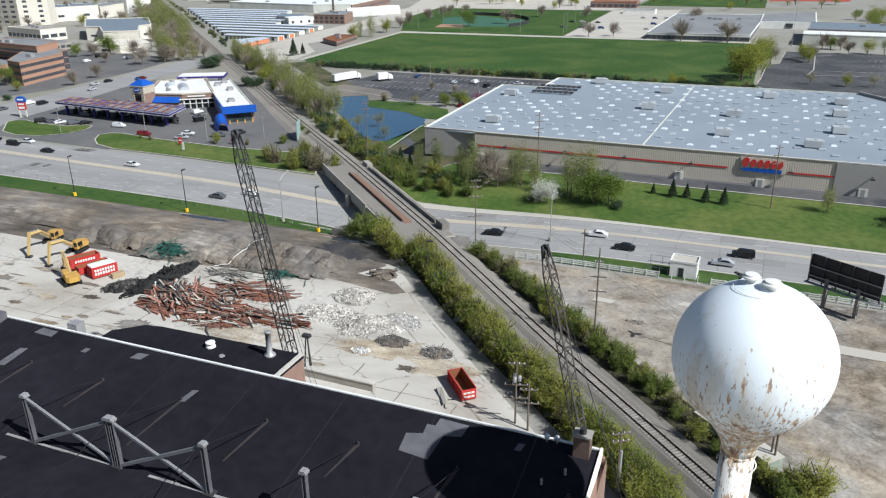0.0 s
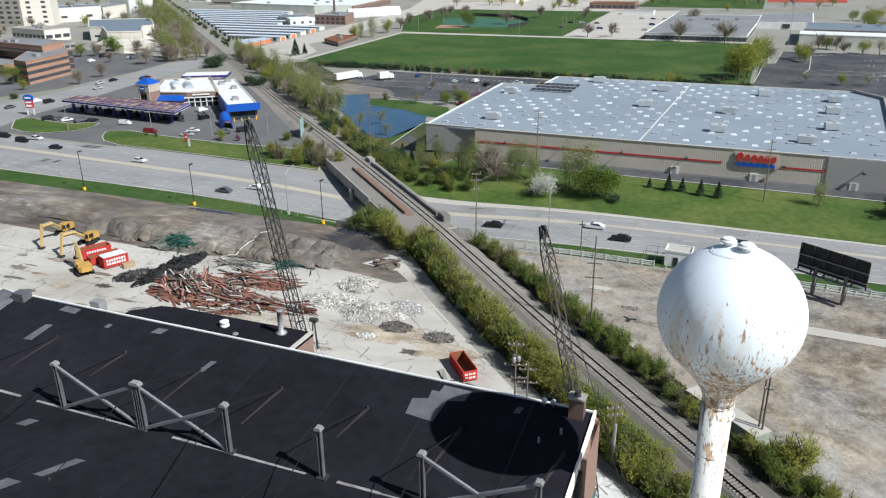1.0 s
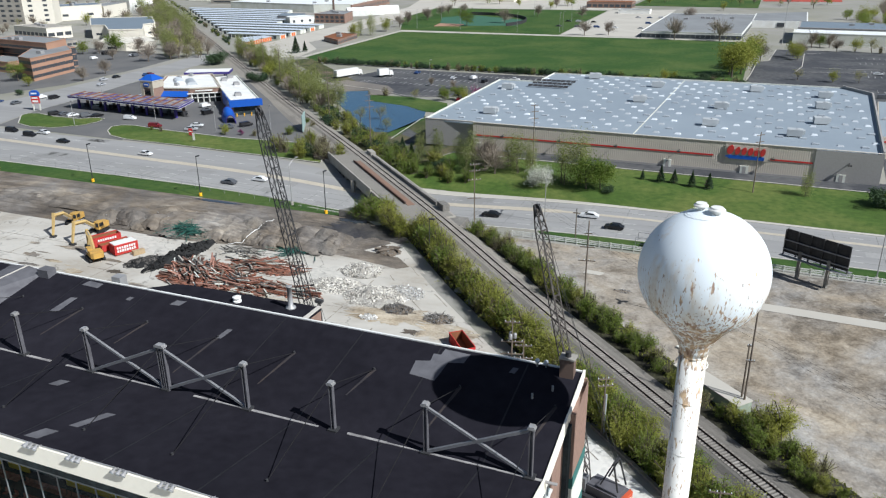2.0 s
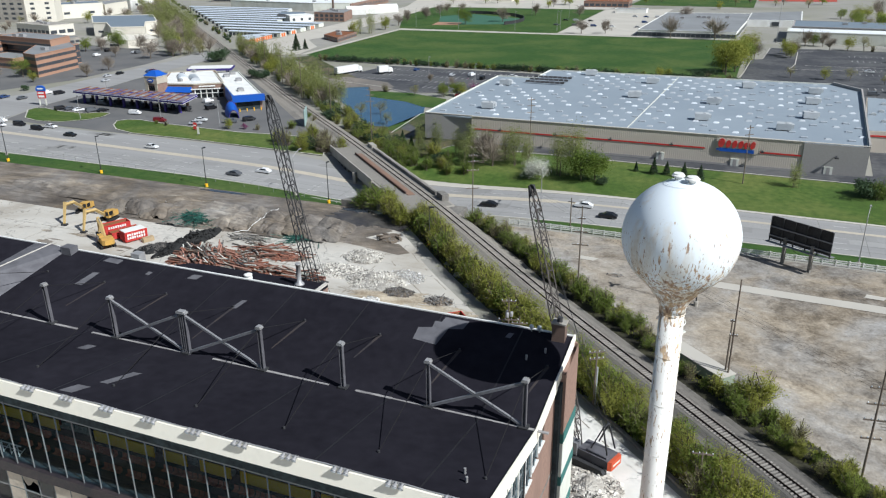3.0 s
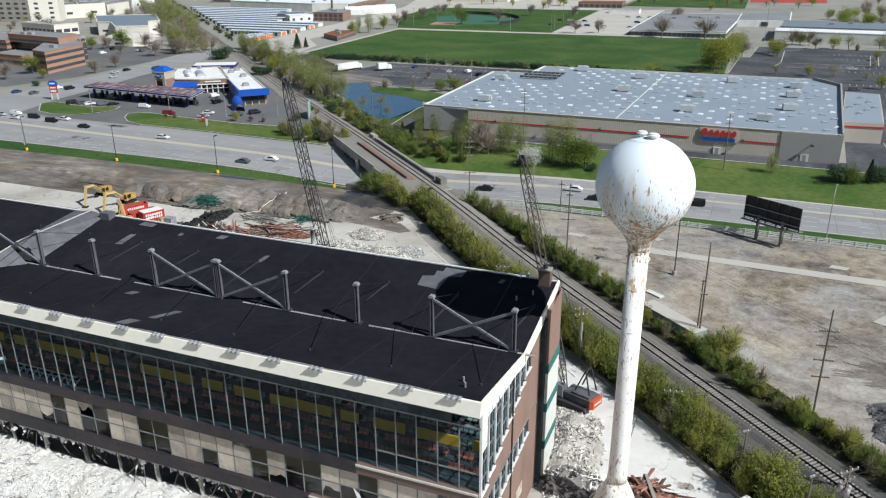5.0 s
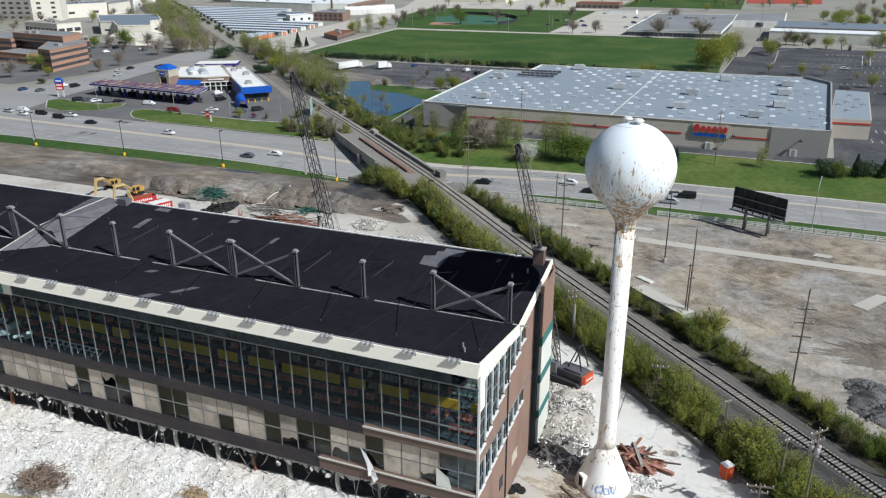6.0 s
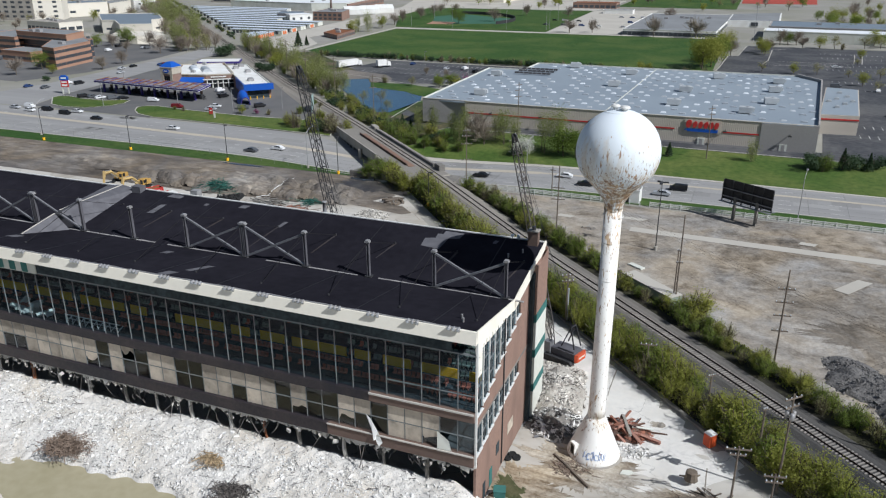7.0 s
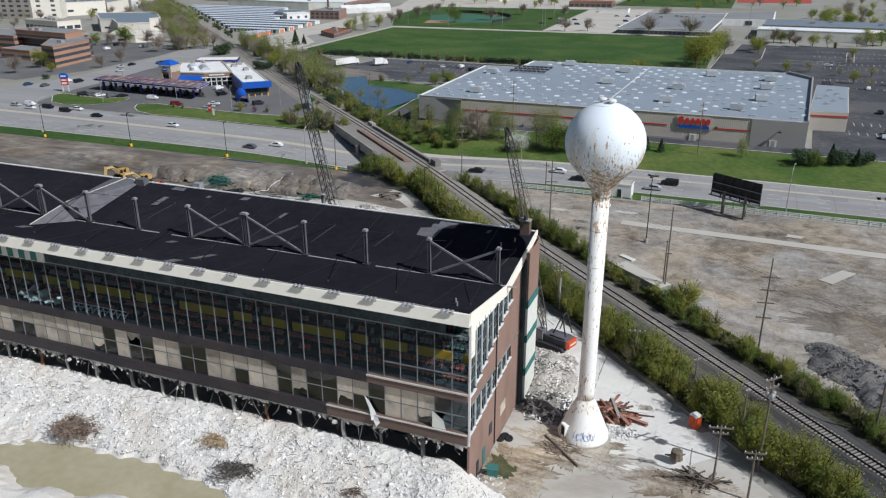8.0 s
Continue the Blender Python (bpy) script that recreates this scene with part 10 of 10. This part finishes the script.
    part("panel_bar", M().box(-1.2, 1.2, -0.39, 0.39, 4.9, 5.5), WHITEPAINT, s, "white lettering bar")
    part("panel_bar", M().box(-1.2, 1.2, -0.39, 0.39, 3.4, 4.2), WHITEPAINT, s, "white lettering bar")
    p = thing("panel_sign", "small red sign on the grass verge", "sign", (-181, 158, 2.5), 10)
    part("board", M().box(-0.7, 0.7, -0.1, 0.1, 0.4, 2.8), RED, p)
    part("bar", M().box(-0.5, 0.5, -0.13, 0.13, 1.6, 2.0), WHITEPAINT, p)
    part("post", M().box(-0.1, 0.1, 0.1, 0.2, -0.1, 2.6), METAL, p)
    p = thing("flag_sign", "narrow pale feather banner on the grass verge", "sign", (-174.5, 151.0, 2.5), 10)
    part("pole", M().beam((0, 0, -0.1), (0, 0, 3.4), 0.05, 6), METAL, p)
    part("banner", M().box(0.04, 0.85, -0.02, 0.02, 0.8, 3.3), OFFWHITE, p, "pale cloth banner")
    v = thing("vacuum_canopy", "second indigo canopy behind the car wash", "canopy", (-250.0, 257.5, 2.5), 28)
    part("deck", M().box(-10.8, 10.8, -5.6, 5.6, 4.0, 5.0), PURPLE, v, "indigo fascia")
    part("roof", M().box(-10.4, 10.4, -5.2, 5.2, 5.0, 5.12), WHITEPAINT, v, "white roof")
    for x in (-8, 0, 8):
        for y in (-3, 3):
            part("column", M().box(x - 0.3, x + 0.3, y - 0.3, y + 0.3, 0, 4.0), PURPLE, v)
    g = thing("railway_sign_panel", "pale green back of a board beside the railway", "sign", (-148.4, 180.0, 2.6), 116)
    part("board", M().box(-4.5, 4.5, -0.15, 0.15, 0.3, 6.0), mat("pale_teal_board", (0.30, 0.40, 0.38), s1=0.3, s2=2, var=0.1), g)
    part("post", M().box(-3.2, -2.9, 0.15, 0.4, 0, 6.0), METAL, g)
    part("post", M().box(2.9, 3.2, 0.15, 0.4, 0, 6.0), METAL, g)


filling_station()


# ---- distant buildings ----
FARGLASS = mat("office_glass", (0.055, 0.062, 0.072), rough=0.3, s1=0.2, s2=1, var=0.2, spec=0.5)


def building(name, label, category, poly, z1, wall, roof, bands=(), z0=2.4, band_mat=FARGLASS, units=0, seed=1, parapet=0.5, gap=0.12, into=None):
    b = thing(name, label, category) if into is None else into
    part("wall", M().prism(poly, z0, z1), wall, b)
    cx, cy = sum(p[0] for p in poly) / len(poly), sum(p[1] for p in poly) / len(poly)
    inner = [(cx + (x - cx) * 0.985, cy + (y - cy) * 0.985) for x, y in poly]
    part("roof", M().prism(inner, z1, z1 + 0.12), roof, b)
    n = len(poly)
    for i in range(n):
        a, c = Vector((*poly[i], 0)), Vector((*poly[(i + 1) % n], 0))
        d = (c - a)
        if parapet:
            part("parapet", M().beam(a + Vector((0, 0, z1 + 0.1)), c + Vector((0, 0, z1 + 0.1)), parapet * 0.5), wall, b)
        nrm = Vector((d.y, -d.x, 0)).normalized()
        if (a + c).dot(nrm) / 2 - Vector((cx, cy, 0)).dot(nrm) < 0:
            nrm = -nrm
        if nrm.y > 0.25:
            continue
        for zb, zt, w in bands:
            k = max(1, int(d.length / w))
            for j in range(k):
                u0, u1 = (j + gap) / k, (j + 1 - gap) / k
                p, q = a + d * u0 + nrm * 0.06, a + d * u1 + nrm * 0.06
                part("window", M().add([(p.x, p.y, zb), (q.x, q.y, zb), (q.x, q.y, zt), (p.x, p.y, zt), (p.x - nrm.x * 0.1, p.y - nrm.y * 0.1, zb), (q.x - nrm.x * 0.1, q.y - nrm.y * 0.1, zb), (q.x - nrm.x * 0.1, q.y - nrm.y * 0.1, zt), (p.x - nrm.x * 0.1, p.y - nrm.y * 0.1, zt)],
                                         [(0, 1, 2, 3), (3, 2, 6, 7), (0, 3, 7, 4), (1, 5, 6, 2)]), band_mat, b)
    rng = random.Random(seed)
    for _ in range(units):
        x, y = cx + rng.uniform(-0.3, 0.3) * (max(p[0] for p in poly) - min(p[0] for p in poly)), cy + rng.uniform(-0.3, 0.3) * (max(p[1] for p in poly) - min(p[1] for p in poly))
        part("roof_unit", M().box(x - 1.6, x + 1.6, y - 1.2, y + 1.2, z1, z1 + 1.6), GALV, b)
    return b


# haze over the far district is put into TERRA and STUCCO as paler colour
TERRA = mat("terracotta_brick", (0.42, 0.25, 0.17), (0.36, 0.21, 0.145), s1=0.1, s2=2, var=0.1)
STUCCO = mat("cream_stucco", (0.72, 0.68, 0.59), (0.64, 0.60, 0.52), s1=0.1, s2=1, var=0.08)
WHITEROOF = mat("white_roof", (0.75, 0.77, 0.79), (0.66, 0.68, 0.70), s1=0.05, s2=0.5, var=0.06)
BLUEROOF = mat("blue_grey_roof", (0.17, 0.21, 0.25), s1=0.1, s2=1, var=0.1)
MIDROOF = mat("grey_roof", (0.26, 0.27, 0.275), (0.20, 0.205, 0.21), s1=0.05, s2=0.5, var=0.1)
office = building("office_block", "terracotta brick office block with dark window bands", "office", [(-343.5, 229.5), (-332.0, 226.5), (-339.0, 259.0), (-360, 275), (-366, 258)], 13.6, TERRA, MIDROOF, ((4.0, 5.5, 2.2), (7.3, 8.9, 2.2), (10.7, 12.2, 2.2)), units=2, gap=0.04)
building("office_wing", "", "", [(-432, 262), (-397, 259), (-400, 282), (-432, 290)], 13.6, TERRA, MIDROOF, ((4.0, 5.5, 2.2), (7.3, 8.9, 2.2), (10.7, 12.2, 2.2)), units=2, seed=2, gap=0.04, into=office)
building("office_core", "", "", [(-399, 266), (-352, 259), (-352, 274), (-399, 284)], 12.8, TERRA, MIDROOF, ((3.0, 5.6, 1.6), (6.0, 9.0, 1.6), (9.4, 12.6, 1.6)), seed=3, gap=0.03, into=office)
building("penthouse", "", "", [(-398, 262), (-352, 255), (-358, 274), (-400, 280)], 17.0, TERRA, MIDROOF, ((13.6, 14.8, 2.4),), z0=12.8, units=2, seed=4, gap=0.04, into=office)
building("office_front", "", "", [(-394, 246), (-368, 243), (-366, 260), (-394, 264)], 8.0, TERRA, MIDROOF, ((3.8, 5.2, 2.2),), seed=5, gap=0.04, into=office)
building("apartment_tower", "tall grey apartment tower", "tower block", [(-650, 428), (-584, 442), (-592, 472), (-650, 475)], 58.0, CONCRETE, MIDROOF, tuple((5 + 4 * k, 6.8 + 4 * k, 7) for k in range(13)), gap=0.25)
building("apartment_tower", "tall cream apartment tower", "tower block", [(-583.6, 442.5), (-567, 458.5), (-578, 476), (-595, 462)], 62.0, STUCCO, MIDROOF, tuple((5 + 4 * k, 6.8 + 4 * k, 9) for k in range(13)), gap=0.36)
low = building("low_offices", "cream low building with a dark blue-grey roof", "building", [(-492, 424), (-453, 449), (-413, 407), (-415.5, 398), (-391, 370), (-411, 359.5), (-438, 384), (-448, 381)], 11.8, STUCCO, BLUEROOF, ((5, 6.4, 12),), parapet=0.9, gap=0.3)
building("annex", "", "", [(-395, 332), (-374, 334.5), (-363, 350), (-388, 369), (-409, 354)], 7.2, STUCCO, STUCCO, ((3.4, 4.8, 14),), gap=0.35, into=low)
building("low_offices", "pale flat-roofed low building", "building", [(-515, 373), (-474, 365), (-470, 384), (-511, 389)], 10.4, STUCCO, CONCRETE, ((4.5, 7.0, 5),), units=3)
building("low_offices", "cream windowless block with a dark roof", "building", [(-585, 473), (-566, 512), (-592, 530), (-612, 490)], 14.5, STUCCO, BLUEROOF, ((6, 8, 18),), units=3, gap=0.38)
building("low_offices", "cream long block among bare trees", "building", [(-566, 514), (-579, 557), (-602, 560), (-591, 531)], 12.8, STUCCO, MIDROOF, ((5, 7, 16),), gap=0.4)
building("white_block", "white tall block beside the railway trees", "building", [(-577, 559), (-573, 587), (-600, 598), (-604, 562)], 24.0, WHITEPAINT, WHITEROOF, ((8, 10, 14),), gap=0.4)
building("low_offices", "grey flat-roofed low building", "building", [(-470, 330), (-425, 322), (-422, 342), (-468, 350)], 7.0, CONCRETE, MIDROOF, ((3.8, 5.4, 4),))
building("low_offices", "pale low building beside the office block", "building", [(-560, 300), (-480, 292), (-480, 330), (-560, 338)], 8.0, STUCCO, MIDROOF, ((3.8, 5.4, 6),), gap=0.2)


def storage_rows():
    def doors_on(x0, x1, y, z1=2.3, pitch=3.1):
        m = M()
        x = x0
        while x + pitch < x1:
            m.box(x + 0.35, x + pitch - 0.35, y - 0.05, y, 0.1, z1)
            x += pitch
        return m
    first = thing("storage_building", "low storage building with orange roller doors along the street", "storage building", group="storage buildings")
    part("wall", M().prism([(-314, 377), (-317, 412), (-324, 413), (-333, 396)], 2.4, 5.3), OFFWHITE, first)
    part("roof", M().prism([(-313.6, 376.4), (-316.6, 412.4), (-324.4, 413.6), (-333.6, 396)], 5.3, 5.5), BLUEWHITE, first, "pale metal roof")
    for k in range(11):
        p, q = Vector((-314, 377)).lerp(Vector((-317, 412)), (k + 0.12) / 11), Vector((-314, 377)).lerp(Vector((-317, 412)), (k + 0.88) / 11)
        part("roller_door", M().prism([(p.x, p.y), (q.x, q.y), (q.x + 0.1, q.y), (p.x + 0.1, p.y)], 2.5, 4.9), ORANGEDOOR, first, "orange roller door")
    for k in range(12):
        y = 422 + 16.4 * k
        x0 = 63 - y
        x1 = -315 - (y - 421) * 0.13
        if y > 497:
            x1 = -372
        if y > 560:
            x1 = -400 - (y - 560) * 0.6
        ln = x1 - x0
        s = thing("storage_row", "long low storage building with a pale metal roof", "storage building", (x0, y, 2.5), 2, group="storage buildings")
        part("wall", M().box(0, ln, -4.2, 4.2, -0.2, 2.9), OFFWHITE, s)
        part("roof", M().add([(-0.3, -4.5, 2.9), (ln + 0.3, -4.5, 2.9), (ln + 0.3, 0, 3.4), (-0.3, 0, 3.4), (-0.3, 4.5, 2.9), (ln + 0.3, 4.5, 2.9)], [(0, 1, 2, 3), (3, 2, 5, 4), (0, 3, 4), (1, 5, 2)]), BLUEWHITE, s, "pale blue-grey metal roof")
        tagged(part("door_band", doors_on(1.0, ln - 1.0, -4.2), FARGLASS, s, "dark roller doors"), kind="stuff")
        m = M().box(ln, ln + 0.06, -2.6, -0.2, 0.1, 2.4).box(ln, ln + 0.06, 0.2, 2.6, 0.1, 2.4)
        part("end_door", m, ORANGEDOOR if k < 4 and k != 2 else OFFWHITE, s, "end door")
        m = M().box(-0.06, 0, -2.4, 2.4, 0.1, 2.3)
        part("end_door", m, BRICK, s, "dark red end door")
        if k % 2:
            part("tank", M().lathe([(0.7, 0), (0.7, 2.4), (0.3, 2.7)], 8, (-2.6, 0, -0.1)), GALV, s)


BLUEWHITE = mat("pale_metal_roof", (0.55, 0.60, 0.66), (0.48, 0.53, 0.60), rough=0.5, s1=0.1, s2=1, var=0.06)
ORANGEDOOR = mat("orange_roller_door", (0.62, 0.16, 0.05), s1=0.3, s2=2, var=0.1)
storage_rows()
wh = building("big_warehouse", "very large warehouse with a white roof", "warehouse", [(-512, 631), (-407, 619), (-374, 631), (-388, 745), (-500, 770)], 10.0, OFFWHITE, WHITEROOF, units=8)
building("brick_end", "", "", [(-373.8, 632), (-372.6, 632), (-386.5, 744), (-387.8, 744)], 9.6, BRICK, WHITEROOF, ((4.5, 7.2, 5),), gap=0.25, parapet=0, into=wh)
building("brick_warehouse", "brown brick warehouse beside the storage rows", "warehouse", [(-354, 532), (-326.5, 534), (-336, 566), (-358, 566)], 9.6, BRICK, MIDROOF, ((3.4, 5.0, 4), (6.2, 8.2, 4)), units=3, gap=0.2)
thing("chimney_stack", "brown brick chimney beside the warehouse", "chimney", (-357, 570, 2.4), m=M().lathe([(1.1, 0), (0.9, 16), (1.05, 16.1), (1.05, 16.8), (0.7, 16.9)], 10), material=CHIMBRICK)
building("storage_office", "white cube office of the storage yard", "office", [(-365, 511), (-352.5, 528), (-362, 534), (-374, 519)], 8.2, WHITEPAINT, WHITEROOF, ((4, 6, 6),), gap=0.35)
building("dark_shed", "dark-roofed shed behind the storage rows", "shed", [(-392, 534), (-366, 536), (-380, 560), (-402, 556)], 7.0, METAL, BLUEROOF)
building("brown_shop", "low rust-brown shop by the far street", "shop", [(-279.5, 419.5), (-260.8, 405), (-266, 442), (-283, 444)], 5.4, BRICK, RUST, ((3.0, 4.4, 5),), units=2)
for k, (x, y, rz) in enumerate(((-352, 603, 35), (-342, 618, 35), (-334, 634, 35))):
    tent = thing("storage_tent", "long white ridged storage tent", "tent", (x, y, 2.5), rz, group="white tents")
    part("cover", M().add([(-9, -7, 0), (9, -7, 0), (9, 7, 0), (-9, 7, 0), (-9, -7, 4.6), (9, -7, 4.6), (9, 7, 4.6), (-9, 7, 4.6), (-9, 0, 7.4), (9, 0, 7.4)], [(0, 1, 5, 4), (2, 3, 7, 6), (4, 5, 9, 8), (6, 7, 8, 9), (0, 4, 8, 7, 3), (1, 2, 6, 9, 5)]), WHITEPAINT, tent, "white cover")
    part("door", M().box(-9.06, -9.0, -2, 2, 0, 3.8), GREYCLAD, tent)
building("far_warehouse", "far white-roofed warehouse beyond the field", "warehouse", [(-640, 800), (-420, 780), (-430, 880), (-640, 900)], 12.0, OFFWHITE, WHITEROOF, units=5)
building("far_warehouse", "far tan warehouse with grey roof", "warehouse", [(-330, 800), (-262, 800), (-262, 850), (-330, 850)], 9.0, STUCCO, MIDROOF)
sch = building("school", "low dark-fronted school with a grey flat roof", "school", [(-79, 506), (-14, 508), (-10.5, 596), (-9.5, 660), (-77, 654)], 6.8, WHITEPAINT, MIDROOF, ((2.8, 5.4, 3.2),), units=6, seed=6, gap=0.02)
part("wing_wall", M().prism([(-10.4, 597), (28.5, 600), (31, 690), (-9.4, 662)], 2.4, 7.6), WHITEPAINT, sch, "white wing wall")
part("wing_roof", M().prism([(-9.4, 598.5), (27.6, 601.5), (30, 688), (-8.4, 661.5)], 7.6, 7.72), MIDROOF, sch, "grey wing roof")
part("wing_window", M().box(7.5, 12.5, 598.0, 598.6, 3.4, 6.4), FARGLASS, sch, "dark wing window")
building("long_hall", "long white-roofed pale hall", "hall", [(17, 500), (180, 493), (180, 517), (18, 521)], 9.4, OFFWHITE, WHITEROOF)
building("long_hall", "long hall with a dark blue-grey roof", "hall", [(20, 522), (180, 518), (180, 560), (22, 566)], 10.6, GREYCLAD, BLUEROOF, units=3, seed=9)
building("far_pavilion", "small brown pavilion at the far field", "pavilion", [(-170, 748), (-126, 752), (-126, 775), (-170, 770)], 8.0, BRICK, RUST, ((3.5, 6, 5),))
building("far_house", "low white far building", "building", [(-128, 690), (-100, 692), (-100, 704), (-128, 702)], 6.0, WHITEPAINT, MIDROOF)
sheet("field_stadium", [(-130, 785), (-10, 785), (-10, 960), (-130, 960)], GRASS, 0.13, 20, "green sports field far off", "field")
TRACKRED = mat("red_running_track", (0.36, 0.07, 0.05), s1=0.05, s2=0.5, var=0.1)
sheet("field_red_track", [(-8, 880), (70, 890), (75, 1000), (-8, 1000)], TRACKRED, 0.13, 20, "red running track far off", "running track")
sheet("field_infield", [(-268, 606), (-242, 535), (-185, 557), (-192, 605), (-250, 636)], mat("teal_turf", (0.05, 0.13, 0.085), s1=0.05, s2=0.5, var=0.1), 0.15, 20, "teal turf infield of the ball field", "field")
sheet("field_infield_clay", [(-246, 533), (-250, 556), (-228, 556), (-226, 538)], TERRA, 0.19, 20, "clay patch of the ball field", "field")


def fence_curve():
    m = M()
    pts = [(-243 + 58 * math.cos(a), 577 + 62 * math.sin(a)) for a in np.linspace(-0.45, 1.75, 22)]
    for p, q in zip(pts, pts[1:]):
        m.add([(*p, 2.4), (*q, 2.4), (*q, 5.2), (*p, 5.2), (p[0] + 0.4, p[1] + 0.3, 2.4), (q[0] + 0.4, q[1] + 0.3, 2.4), (q[0] + 0.4, q[1] + 0.3, 5.2), (p[0] + 0.4, p[1] + 0.3, 5.2)], [(0, 1, 2, 3), (3, 2, 6, 7), (5, 4, 7, 6)])
    thing("outfield_wall", "dark curved wall of the ball field", "wall", m=m, material=DARKMETAL)


fence_curve()
rngd = random.Random(12)
for k in range(36):
    x, y = rngd.uniform(-1000, -480), rngd.uniform(640, 1250)
    w, d, hh = rngd.uniform(20, 60), rngd.uniform(15, 40), rngd.uniform(5, 14)
    building("far_building", "distant pale low building", "building", [(x, y), (x + w, y + 4), (x + w - 3, y + d), (x - 3, y + d - 4)], hh, rngd.choice((STUCCO, CONCRETE, BRICK, OFFWHITE)), rngd.choice((WHITEROOF, MIDROOF)), ((4, 5.5, 22),))
